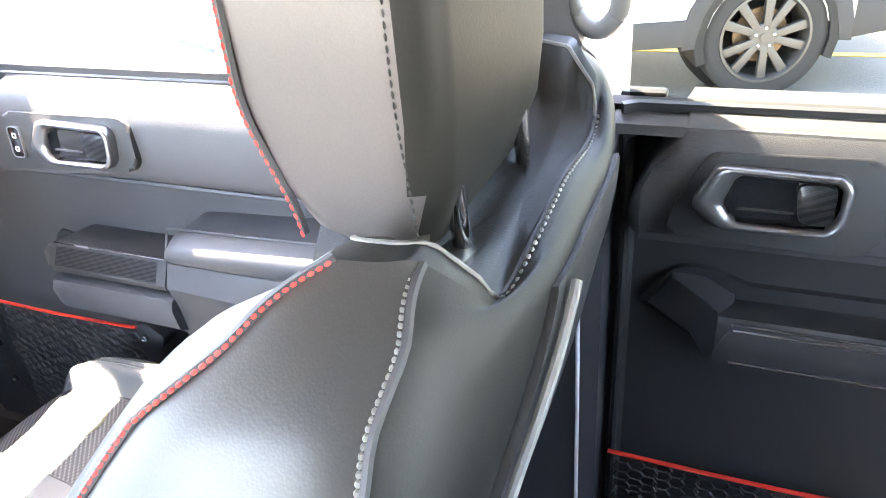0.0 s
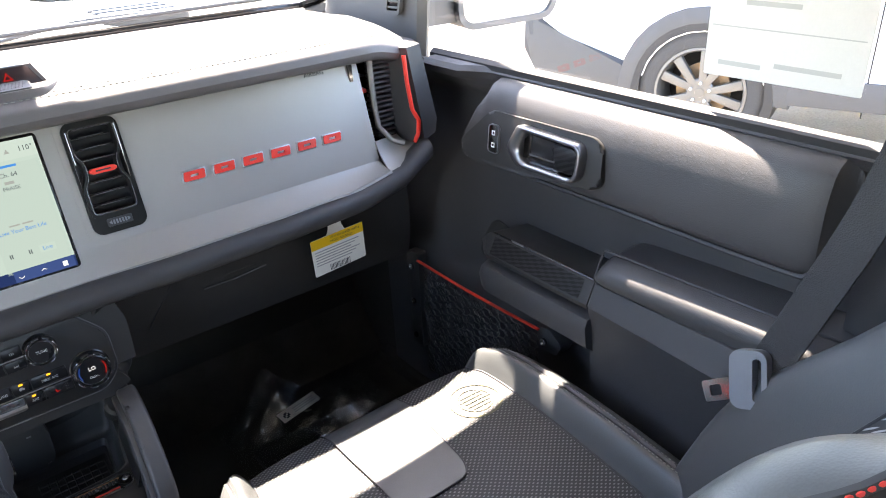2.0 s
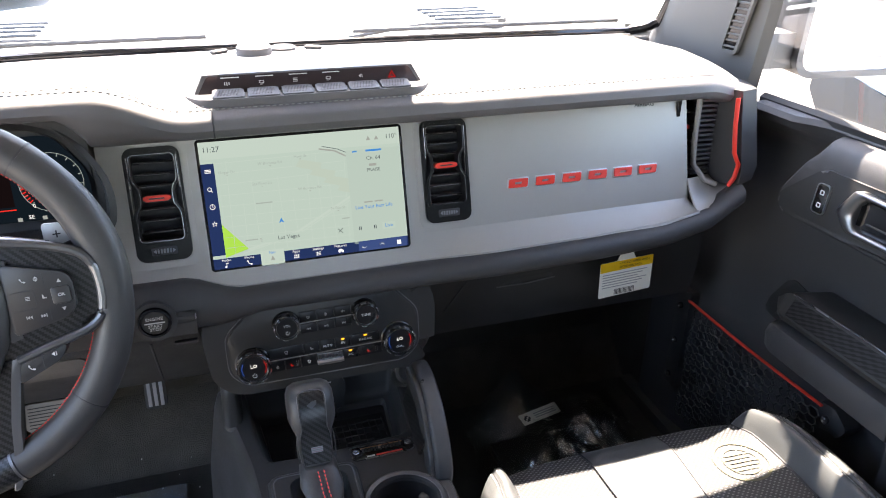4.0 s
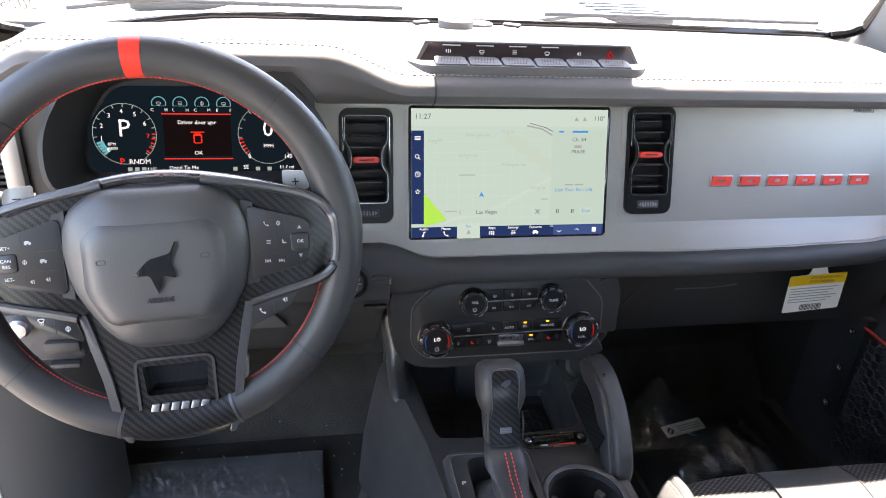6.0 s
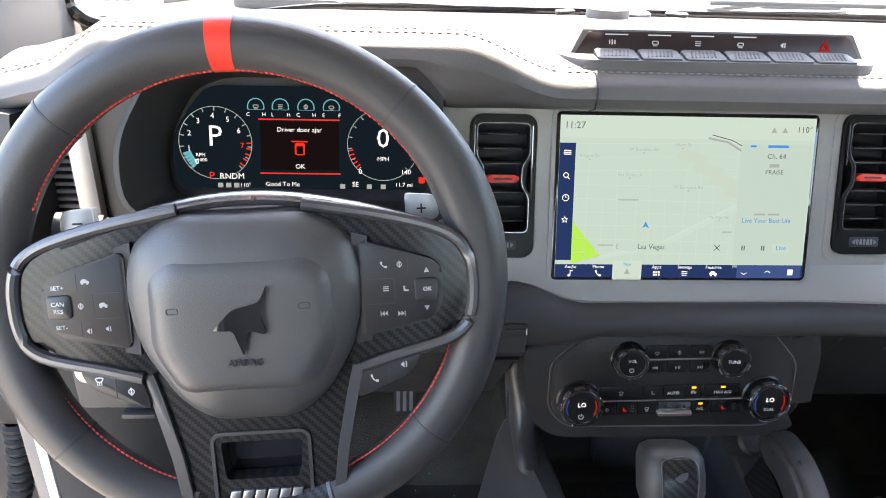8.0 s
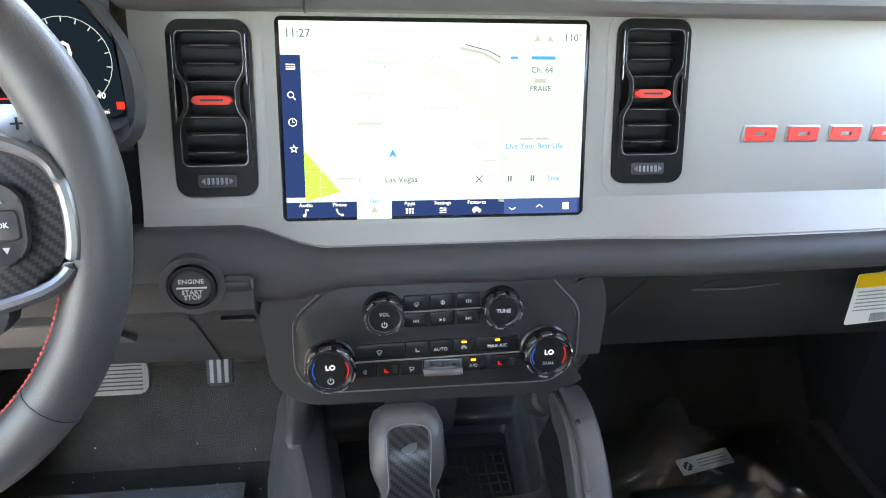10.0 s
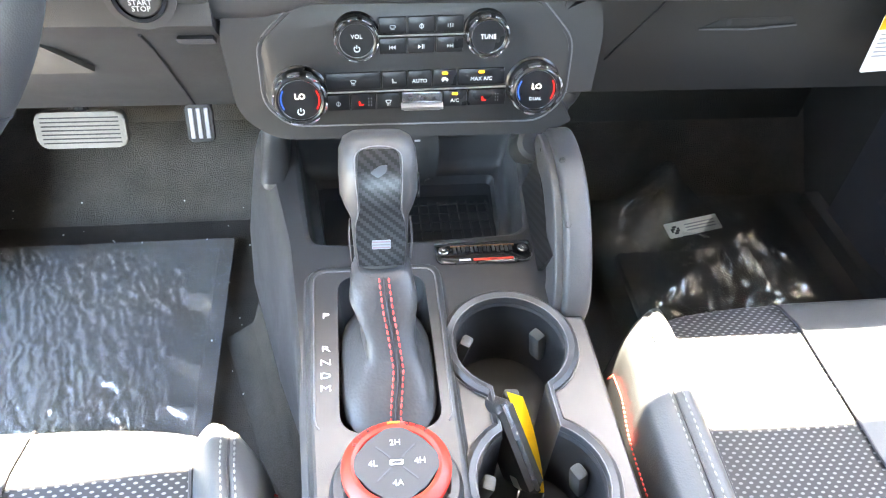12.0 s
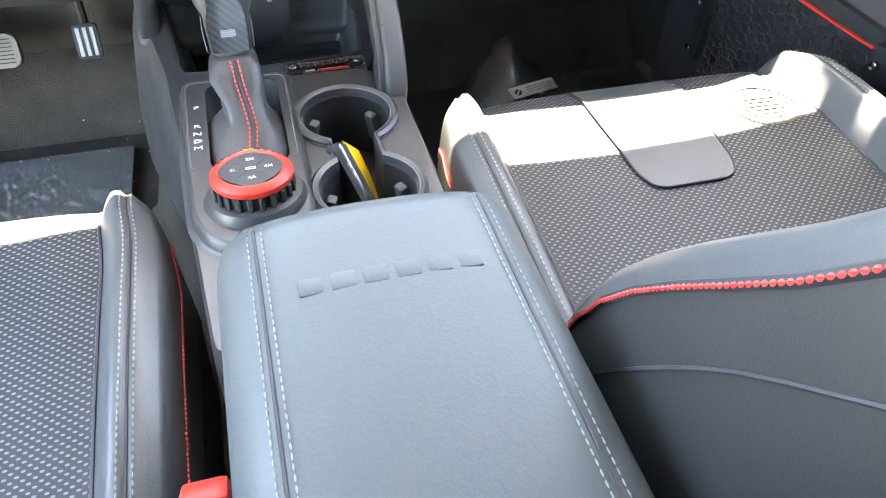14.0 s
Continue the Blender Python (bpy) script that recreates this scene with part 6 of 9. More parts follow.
gate = rrect(0.074, 0.150, 0.016, 5, -0.038, 0.772)
binh = rounded([(-0.093, 0.902), (-0.060, 0.899), (0.000, 0.899), (0.088, 0.904), (0.099, 0.912), (0.108, 0.98), (0.116, 1.072), (-0.115, 1.072), (-0.105, 0.98), (-0.098, 0.915)], 0.010, 4)
outer = rounded([(-0.080, 0.50), (0.126, 0.50), (0.126, 0.80), (0.124, 0.90), (0.148, 1.085), (-0.150, 1.085), (-0.114, 0.90), (-0.104, 0.80), (-0.094, 0.66)], 0.012, 3)


def bin_ring(g, z):
    return [(0.001 + (x - 0.001) * (1 + g / 0.105), 0.985 + (y - 0.985) * (1 + g / 0.085), z) for x, y in binh]


top = plate(outer, [cup_outline(), gate, [p[:2] for p in bin_ring(0.005, 0)]], TOPZ)


def flank(x, y, s, t):
    """Console side: nearly upright by the seats, flaring into the driver footwell further forward."""
    k = 0.55 * t * ease(0.80, 0.90, y) if x < 0 else 0.0
    return x * s - k * abs(x) / 0.11


side = loft([[(flank(x, y, s, t), y, z - (0.05 * ease(0.86, 1.03, y) if z < 0.80 else 0.0)) for x, y in outer] for s, t, z in ((1.0, 0.0, TOPZ), (1.03, 0.002, TOPZ - 0.006), (1.06, 0.006, TOPZ - 0.03), (1.08, 0.014, 0.88), (1.10, 0.024, 0.82), (1.12, 0.030, 0.775), (1.10, 0.026, 0.765))], True, (False, False))
tagged(part("carpet", loft([[(flank(x, y, s, t), y, z) for x, y in outer] for s, t, z in ((1.04, 0.010, 0.86), (1.10, 0.020, 0.72), (1.18, 0.035, 0.64), (1.36, 0.060, 0.606))], True, (False, False)), M_CARPET),
       "dark carpet up the sides of the tunnel", "carpet", **shell)
part("body", merged(top, side), M_CONSOLE, CON, "dark grey console body")
pk = part("switch_recess", merged(prism(rounded([(-0.034, 0.50), (-0.026, 0.566), (-0.016, 0.580), (0.052, 0.582), (0.064, 0.570), (0.072, 0.50)], 0.005), TOPZ - 0.004, TOPZ + 0.004, None, 0.002)), M_PLASTIC, CON, "dark panel with small keys before the armrest")
part("recess_floor", prism(rounded([(-0.022, 0.50), (-0.014, 0.560), (0.048, 0.562), (0.058, 0.50)], 0.004), TOPZ + 0.003, TOPZ + 0.0052, None, 0.001), M_GLOSS, pk)
for x in (0.004, 0.028):
    part("small_key", box((x, 0.545, TOPZ + 0.006), (0.010, 0.012, 0.004), 0.001, 1), M_SMOKE, pk)
# bin with rubber mat and socket
bn = part("front_bin", loft([bin_ring(g, z) for g, z in ((0.005, TOPZ), (0.0025, TOPZ - 0.0008), (0.0005, TOPZ - 0.003), (0.0, TOPZ - 0.008), (-0.003, 0.920), (-0.005, 0.908), (-0.009, 0.9035), (-0.014, 0.902), (-0.0155, 0.898), (-0.017, 0.892))], True, (False, True)), M_CONSOLE, CON, "open bin ahead of the shifter")
part("bin_back", sheet(lambda u, v: (u, 1.078 - 0.012 * v + 0.010 * (u / 0.1) ** 4 * 0.2, 0.935 + 0.13 * v), spread(-0.150, 0.150, 14), spread(0, 1, 8), 0.006), M_PLASTIC, bn)
for s in (-1, 1):
    fillet = [(1.100, 1.060), (1.068, 1.060), (1.064, 1.035), (1.058, 1.010), (1.048, 0.988), (1.034, 0.972), (1.014, 0.9625), (0.985, 0.9575), (0.985, 0.950), (1.100, 0.950)]
    rows_ = []
    for x, g in ((0.1190, 0.014), (0.1205, 0.005), (0.1240, 0.0), (0.1300, 0.0), (0.1370, 0.0), (0.1430, 0.003), (0.1480, 0.014)):
        rows_.append([(s * (x + 0.010 * ease(0.98, 1.06, z)) + 0.0005, y + (g if y < 1.09 else 0), z - (g * 0.35 if 0.955 < z else 0)) for y, z in fillet])
    part("bin_cheek", loft(rows_), M_CONSOLE, bn, "console side sweeping up to the dashboard", 50)
mat_ = part("bin_mat", box((0.001, 0.972, 0.894), (0.180, 0.118, 0.004), 0.0015), M_RUBBER, bn, "ribbed rubber mat")
for i in range(9):
    part("mat_rib", box((0.002 + 0.0105 * i, 0.974, 0.8965), (0.0022, 0.092, 0.002), 0.0006, 1), M_RUBBER, mat_)
for i in range(7):
    part("mat_rib", box((0.044, 0.934 + 0.0135 * i, 0.8965), (0.088, 0.0022, 0.002), 0.0006, 1), M_RUBBER, mat_)
for i in range(3):
    part("mat_rib", box((-0.055 + 0.020 * i, 0.974, 0.8965), (0.0022, 0.092, 0.002), 0.0006, 1), M_RUBBER, mat_)
so = part("charging_port", prism(rounded([(-0.042, -0.050), (0.026, -0.050), (0.034, -0.040), (0.036, 0.0), (0.032, 0.012), (0.032, 0.035), (-0.042, 0.035)], 0.010), 0, 0.022, axes((0.000, 1.066, 0.955), (1, 0, 0), (0, 0.06, 1)), 0.006, 3), M_PLASTIC, bn, "black charging port cover")
part("port_mark", box((0.012, 1.0435, 0.962), (0.006, 0.001, 0.0018)), M_INK_GREY, so)
# cup holders
cw = part("cup_holder", merged(well(cup_outline(), TOPZ, 0.885, None, 0.97)), M_PLASTIC, CON, "two joined black cup holders")
part("cup_rim", loft([[(x, y, z) for x, y in cup_outline(g)] for g, z in ((0.010, TOPZ - 0.001), (0.0095, TOPZ + 0.004), (0.006, TOPZ + 0.0065), (0.002, TOPZ + 0.005), (-0.001, TOPZ - 0.004))], True, (False, False)), M_CONSOLE, cw, "satin rim of the cup holders")
part("rim_line", tube([Vector((x, y, TOPZ + 0.0045)) for x, y in cup_outline(0.0015)], 0.0007, 6, True), M_CLADDING, cw, "bright inner lip")
part("rim_line", tube([Vector((x, y, TOPZ + 0.001)) for x, y in cup_outline(0.0104)], 0.0007, 6, True), M_CLADDING, cw, "bright outer line")
for c, angs in ((CF, (150, 35, 265)), (CR, (160, 25, 270))):
    for a in angs:
        m = Matrix.Translation((c.x, c.y, 0.914)) @ pose(0, 0, 0, 0, 0, a)
        part("finger", box((0.0405, 0, 0.004), (0.010, 0.0125, 0.036), 0.003, 2, m @ pose(0, 0, 0, 0, -12, 0)), M_RUBBER_GREY, cw, "grey rubber finger")
# plaque
pl = part("plaque", prism(rounded([(0.014, 0.870), (0.018, 0.866), (0.094, 0.866), (0.099, 0.872), (0.099, 0.890), (0.014, 0.890)], 0.003), TOPZ - 0.002, TOPZ + 0.0010, Matrix.Translation((0, 0, 0)), 0.0015), M_GLOSS, CON, "dark plaque with screws and red bar")
part("plaque_bar", box((0.064, 0.8695, TOPZ + 0.0012), (0.036, 0.0026, 0.0008)), M_RED, pl)
part("plaque_rim", ring(rounded([(0.013, 0.869), (0.0175, 0.865), (0.0945, 0.865), (0.100, 0.8715), (0.100, 0.891), (0.013, 0.891)], 0.003), rounded([(0.0145, 0.870), (0.0185, 0.8665), (0.0935, 0.8665), (0.0985, 0.8722), (0.0985, 0.8895), (0.0145, 0.8895)], 0.003), TOPZ + 0.0004, TOPZ + 0.0018), M_SMOKE, pl)
part("plaque_bar", box((0.0385, 0.8695, TOPZ + 0.0012), (0.0105, 0.0024, 0.0008)), M_LEGEND, pl)
for i in range(14):
    part("plaque_ridge", box((0.0305 + 0.0039 * i, 0.8815 + 0.0012 * (i % 2), TOPZ + 0.0014), (0.0030, 0.0075, 0.0014), 0.0004, 1), M_PLASTIC, pl)
part("plaque_line", box((0.056, 0.8862, TOPZ + 0.0016), (0.058, 0.0010, 0.0012)), surface("brass_line", (0.45, 0.25, 0.12), 0.35, 0.8), pl)
for x in (0.0205, 0.0925):
    part("screw", revolve([(0.0048, 0), (0.0048, 0.0050), (0.0038, 0.0058), (0.0016, 0.0058), (0.0014, 0.0046), (0, 0.0046)], 16, Matrix.Translation((x, 0.882, TOPZ - 0.0035))), M_CHROME, pl)

# ---------- gear selector ----------
GS = thing("gear_selector", "leather gear selector with carbon inlay and red stitching", "gear lever", (-0.038, 0.77, 0.958))
# raised housing that carries the gate and the dial, rounded at its near end
HOUS = rounded([(-0.094, 0.72), (-0.090, 0.640), (-0.079, 0.612), (-0.058, 0.597), (-0.018, 0.597), (0.002, 0.612), (0.010, 0.640), (0.010, 0.72), (0.012, 0.858), (-0.096, 0.858)], 0.012, 4)
slot = rrect(0.072, 0.148, 0.016, 5, -0.037, 0.772)
hc = Vector((-0.042, 0.73))


def hous(g):
    return [(hc.x + (x - hc.x) * (1 + g / 0.052), hc.y + (y - hc.y) * (1 + g / 0.13)) for x, y in HOUS]


gp = part("gate_plate", merged(plate(hous(-0.003), [slot], TOPZ + 0.0125),
                               loft([[(x, y, z) for x, y in hous(g)] for g, z in ((-0.003, TOPZ + 0.0125), (-0.001, TOPZ + 0.0118), (0.001, TOPZ + 0.009), (0.003, TOPZ + 0.002), (0.008, TOPZ - 0.002))], True, (False, False)),
                               well(slot, TOPZ + 0.0125, TOPZ - 0.06, None, 0.9)), M_CONSOLE, GS, "dark raised gate housing with letters")
part("gate_line", tube([Vector((x, y, TOPZ + 0.0125)) for x, y in rounded([(-0.090, 0.70), (-0.0925, 0.852), (0.0085, 0.852), (0.006, 0.70)], 0.012, 4)[2:-2]], 0.0008, 6), M_CLADDING, gp)
for ch, y in (("P", 0.804), ("R", 0.7715), ("N", 0.759), ("D", 0.747), ("M", 0.736)):
    lettering(ch, 0.0088, Matrix.Translation((-0.0825, y, TOPZ + 0.0130)) @ Matrix.Diagonal((1.35, 0.82, 1, 1)), M_WHITE, gp, "gear_letter")


def boot_ring(cx, cy, z, w, d, ruck, n=36):
    out = []
    for i in range(n):
        a = 2 * math.pi * i / n
        ca, sa = math.cos(a), math.sin(a)
        k = (abs(ca) ** 3.2 + abs(sa) ** 3.2) ** (-1 / 3.2)
        f = 1 + ruck * (math.sin(3 * a + z * 170 + 0.8) + 0.6 * math.sin(7 * a - z * 90))
        out.append((cx + w / 2 * k * ca * f, cy + d / 2 * k * sa * f, z))
    return out


boot = [(-0.037, 0.762, 0.950, 0.071, 0.132, 0.0), (-0.037, 0.752, 0.965, 0.0705, 0.112, 0.004), (-0.037, 0.754, 0.9735, 0.059, 0.088, 0.015), (-0.034, 0.768, 0.985, 0.040, 0.060, 0.04), (-0.036, 0.781, 0.998, 0.041, 0.052, 0.05), (-0.038, 0.794, 1.009, 0.049, 0.048, 0.03), (-0.038, 0.804, 1.018, 0.046, 0.044, 0.01), (-0.038, 0.812, 1.024, 0.036, 0.038, 0.0)]
dense = []
for a, b in zip(boot, boot[1:]):
    for k in range(4):
        dense.append([p + (q - p) * k / 4 for p, q in zip(a, b)])
dense.append(boot[-1])
part("boot", loft([boot_ring(*r) for r in dense]), M_BOOT, GS, "creased black leather boot")
front_ruck = lambda r: 1 + r[5] * (math.sin(-1.5 * math.pi + r[2] * 170 + 0.8) + 0.6 * math.sin(-3.5 * math.pi - r[2] * 90))
for dx in (-0.0035, 0.0035):
    path = [Vector((r[0] + dx + 0.004 * math.sin((r[2] - 0.95) * 40), r[1] - r[4] / 2 * front_ruck(r) - 0.0007, r[2] + 0.001)) for r in dense[2:]]
    part("boot_stitching", stitches(path, 0.0036, 0.0012, 0.0008, (0, -1, 0.6)), M_RED_THREAD, GS, "red stitching")
part("boot_seam", tube([Vector((r[0] + 0.004 * math.sin((r[2] - 0.95) * 40), r[1] - r[4] / 2 * front_ruck(r) - 0.0003, r[2])) for r in dense[2:]], 0.0009, 6), M_INK, GS)
GM = axes((-0.038, 0.817, 1.0165), (1, 0, 0), (0, 0.47, 0.883))
kn = []
for v, w, d, o in ((0.0, 0.036, 0.036, 0.0), (0.008, 0.0395, 0.040, 0.0), (0.025, 0.0415, 0.042, 0.0), (0.038, 0.0430, 0.043, 0.001), (0.047, 0.0510, 0.046, 0.002), (0.056, 0.0565, 0.049, 0.003), (0.074, 0.0570, 0.050, 0.003), (0.087, 0.0555, 0.048, 0.001), (0.0945, 0.049, 0.040, -0.002), (0.098, 0.036, 0.026, -0.004)):
    rg = rrect(w, d, min(w, d) * 0.36, 5)
    kn.append([GM @ Vector((x, v, y + o)) for x, y in rg])
kb = part("knob", loft(kn), M_RIM, GS, "black leather grip")
part("inlay", loft([[GM @ Vector((x * w, v, z0 + dz)) for x, dz in ((-1.0, -0.003), (-0.94, 0.0008), (0, 0.0022), (0.94, 0.0008), (1.0, -0.003), (0, -0.006))] for v, w, z0 in ((0.003, 0.0175, 0.0195), (0.022, 0.0190, 0.021), (0.036, 0.0185, 0.0225), (0.047, 0.0150, 0.0252), (0.072, 0.0160, 0.0285), (0.085, 0.0152, 0.0262), (0.0895, 0.0125, 0.0235))]), M_CARBON, kb, "carbon-patterned inlay")
part("inlay_rim", tube(smooth_path([GM @ Vector(p) for p in ((-0.0180, 0.034, 0.0215), (-0.0155, 0.046, 0.0247), (-0.0163, 0.072, 0.0285), (-0.0150, 0.087, 0.0255), (0, 0.0915, 0.0240), (0.0150, 0.087, 0.0255), (0.0163, 0.072, 0.0285), (0.0155, 0.046, 0.0247), (0.0180, 0.034, 0.0215))], 5), 0.0005, 6), M_CLADDING, kb, "thin grey inlay edge")
part("side_button", box((0.0270, 0.060, 0.004), (0.006, 0.020, 0.014), 0.002, 2, GM), M_GLOSS, kb)
for s in (-1, 1):
    part("grip_rim", tube(smooth_path([GM @ Vector((s * x, v, z)) for x, v, z in ((0.0215, 0.040, 0.020), (0.0225, 0.024, 0.019), (0.0215, 0.006, 0.016))], 5), 0.0009, 6), M_BAND, kb)
part("emblem", prism(rounded([(-0.0065, -0.001), (0.0, 0.0035), (0.006, 0.0045), (0.005, -0.001), (-0.001, -0.005)], 0.0015, 3), 0.0, 0.0008, axes(GM @ Vector((0, 0.075, 0.0304)), (1, 0, 0), (0, 0.47, 0.883))), M_SWITCH, kb, "plain small emblem")
fl = part("flag_badge", prism(rrect(0.0135, 0.0065, 0.0006, 2), 0.0, 0.0010, axes(GM @ Vector((0, 0.020, 0.0228)), (1, 0, 0), (0, 0.47, 0.883))), M_BUCKLE, kb, "small grey flag badge")
for k in range(3):
    part("flag_stripe", prism(rrect(0.0130, 0.0009, 0.0003, 1, 0.0, -0.0021 + 0.0021 * k), 0.0008, 0.0012, axes(GM @ Vector((0, 0.020, 0.0228)), (1, 0, 0), (0, 0.47, 0.883))), (M_RED_DULL, M_CLADDING, M_RED_DULL)[k], fl)

# ---------- drive mode dial ----------
DI = thing("mode_dial", "round drive mode dial with red ring and white labels", "dial", (-0.037, 0.656, 0.958))
dm = Matrix.Translation((-0.037, 0.6555, TOPZ + 0.004)) @ pose(0, 0, 0, -6) @ Matrix.Diagonal((0.955, 0.955, 0.97, 1))
dz = 0.0
part("base", revolve([(0.0465, dz - 0.004), (0.0462, dz + 0.008), (0.0425, dz + 0.014), (0.034, dz + 0.0155)], 48, dm), M_CONSOLE, DI, "satin dial base")
part("barrel", revolve([(0.034, dz), (0.034, dz + 0.028), (0.03, dz + 0.029)], 48, dm), M_PLASTIC, DI)
for i in range(22):
    part("grip_rib", box((0.035, 0, dz + 0.018), (0.004, 0.0048, 0.018), 0.001, 1, dm @ pose(0, 0, 0, 0, 0, i * 360 / 22)), M_PLASTIC, DI)
part("red_ring", revolve([(0.034, dz + 0.0265), (0.0365, dz + 0.029), (0.0365, dz + 0.033), (0.034, dz + 0.036), (0.030, dz + 0.0375), (0.0275, dz + 0.0366), (0.0265, dz + 0.035), (0.0265, dz + 0.03)], 56, dm), M_RED, DI, "red dial ring")
face = [(r * math.cos(a), r * math.sin(a)) for i in range(48) for a in (2 * math.pi * i / 48,) for r in (0.0285 if abs(math.sin(2 * a)) < 0.70 else 0.0258,)]
fc = part("dial_face", prism(face, dz + 0.03, dz + 0.0368, dm, 0.0008), M_BAND, DI, "dark grey dial face")
DT = dm @ Matrix.Translation((0, 0, dz + 0.0371))
for word, x, y in (("2H", 0, 0.0155), ("4H", 0.0155, 0.0), ("4A", 0, -0.0155), ("4L", -0.0155, 0.0)):
    lettering(word, 0.0062, at(DT, x, y), M_LEGEND, fc, "dial_text")
part("vehicle_icon", ring(rrect(0.009, 0.004, 0.001), rrect(0.006, 0.002, 0.0006), 0, 0.0004, DT), M_LEGEND, fc)
for a in (45, 135, 225, 315):
    part("dial_groove", box((0.012, 0, 0.0002), (0.013, 0.0012, 0.0003), 0, 1, DT @ pose(0, 0, 0, 0, 0, a)), M_SWITCH, fc)
for i, ch in enumerate("GOAT MODES"):
    if ch != " ":
        a = 150 - 12.8 * i
        lettering(ch, 0.0044, DT @ Matrix.Translation((0.0315 * math.cos(radians(a)), 0.0315 * math.sin(radians(a)), 0.0006)) @ pose(0, 0, 0, 0, 0, a - 90), M_INK, DI, "ring_text")
part("ring_mark", box((0, 0.0315, 0.0006), (0.009, 0.0016, 0.001), 0, 1, DT), surface("orange_print", (0.75, 0.24, 0.03), 0.5, bump=0.0), DI)

# ---------- grab bar beside the console ----------
GB = thing("grab_handle", "padded dark grey grab handle beside the console", "handle", (0.14, 0.87, 0.9))
bar_path = smooth_path([Vector((0, y, z)) for y, z in ((0.972, 1.000), (0.962, 1.020), (0.940, 1.030), (0.905, 1.031), (0.870, 1.020), (0.840, 1.000), (0.815, 0.972), (0.803, 0.945))], 4)


def bar_section(x0, x1, drop, deep, n0, n1):
    """Padded bar between two sides, following the arched line of the handle."""
    rings_ = []
    m_ = len(bar_path) - 1
    for i in range(n0, m_ + 1 - n1):
        t = i / m_
        d = (bar_path[min(i + 1, m_)] - bar_path[max(i - 1, 0)]).normalized()
        nrm = Vector((0, d.z, -d.y))
        end = min(1.0, 7 * (t + 0.04), 7 * (1.04 - t))
        lean = -0.014 * t
        w, h = (x1 - x0) * (0.72 + 0.28 * end), deep * (0.55 + 0.45 * end)
        c = bar_path[i] + Vector(((x0 + x1) / 2 + lean, 0, 0)) + nrm * (0.010 - drop - deep / 2 + h * 0.0)
        rings_.append([c + Vector((x * w, 0, 0)) + nrm * y * h for x, y in rrect(1.0, 1.0, 0.20, 4)])
    return loft(rings_)


gb = part("grip", bar_section(0.1220, 0.1465, 0.0, 0.034, 0, 0), M_GRAB, GB, "dark grey padded grip")
ck = part("inner_cheek", bar_section(0.1150, 0.1235, 0.006, 0.030, 2, 1), M_GRAB, GB, "inner half of the handle")
part("mount", revolve([(0.017, -0.03), (0.017, 0.010), (0.013, 0.015), (0, 0.016)], 24, axes((0.122, 1.000, 0.985), (1, 0, 0), (0, 0.7, 0.7))), M_PLASTIC, GB)
part("carbon_panel", sheet(lambda u, v: (0.1085 - 0.010 * v + 0.006 * u, 0.968 - 0.120 * v - 0.012 * u, 0.958 + 0.006 * v + (0.046 - 0.016 * v) * u), spread(0, 1, 4), spread(0, 1, 10), 0.004), M_CARBON, GB, "carbon-patterned side panel")
for holder, x, y, z in ((gb, 0.1205, 0.903, 1.0405), (gb, 0.1165, 0.848, 1.0170), (ck, 0.1130, 0.935, 1.0280), (ck, 0.1110, 0.880, 1.0200), (ck, 0.1070, 0.828, 0.988)):
    part("bolt", revolve([(0.0030, -0.006), (0.0030, 0.0006), (0.0023, 0.0012), (0.0016, 0.0002), (0, 0.0002)], 14, axes((x, y, z), (1, 0, 0.25), (0, 0.85, 0.45))), M_PLASTIC, holder, "dark recessed bolt")

# ---------- armrest ----------
AR = thing("armrest", "dark grey leather armrest lid with pale double stitching", "armrest", (0.032, 0.3, 0.95))


def arm_section(y):
    k = 1.0 - 0.35 * ease(0.470, 0.496, y) ** 2
    zf = 0.012 * ease(0.472, 0.496, y) ** 2
    half = [(0.070, 0.955), (0.084, 0.975), (0.096, 1.02), (0.095, 1.055), (0.088, 1.075), (0.075, 1.087), (0.066, 1.0895), (0.050, 1.0925), (0.025, 1.0945)]
    pts = [(x * (1 - 0.04 * (1 - k)), z - zf * (z - 0.955) / 0.14) for x, z in half]
    return [(0.032 + x, y, z) for x, z in pts] + [(0.032, y, 1.095 - zf)] + [(0.032 - x, y, z) for x, z in pts[::-1]]


part("lid", softened(loft([arm_section(y) for y in spread(0.0, 0.465, 14) + [0.475, 0.482, 0.489, 0.493, 0.496]]), 0), M_ARMREST, AR, "dark grey leather lid")
for s in (-1, 1):
    for dx in (-0.0042, 0.0042):
        path = [Vector((0.032 + s * (0.0680 + dx) * (1 - 0.02 * ease(0.47, 0.496, y)), y, 1.0895 - 0.0007 * dx / 0.0042 * s * s - 0.001 * (dx > 0) - 0.012 * ease(0.472, 0.496, y) ** 2 + 0.0005)) for y in spread(0.0, 0.494, 60)]
        part("stitching", stitches(path, 0.0038, 0.0014, 0.00055), M_GREY_THREAD, AR, "pale grey stitching")
    part("seam", tube([(0.032 + s * 0.068, y, 1.0888 - 0.012 * ease(0.472, 0.496, y) ** 2) for y in spread(0, 0.494, 30)], 0.0012, 6), M_INK, AR)
crown = lambda x: 1.0937 - 0.0025 * ((x - 0.032) / 0.05) ** 2
for i in range(6):
    x = -0.010 + 0.0175 * i
    part("embossed_block", box((x, 0.4225, crown(x) - 0.0002), (0.0140, 0.0125, 0.0040), 0.0012, 2), M_ARMREST, AR, "raised plain block")
part("pedestal", box((0.025, 0.25, 0.80), (0.19, 0.52, 0.34), 0.02, 3), M_CONSOLE, AR, "console box below the lid")

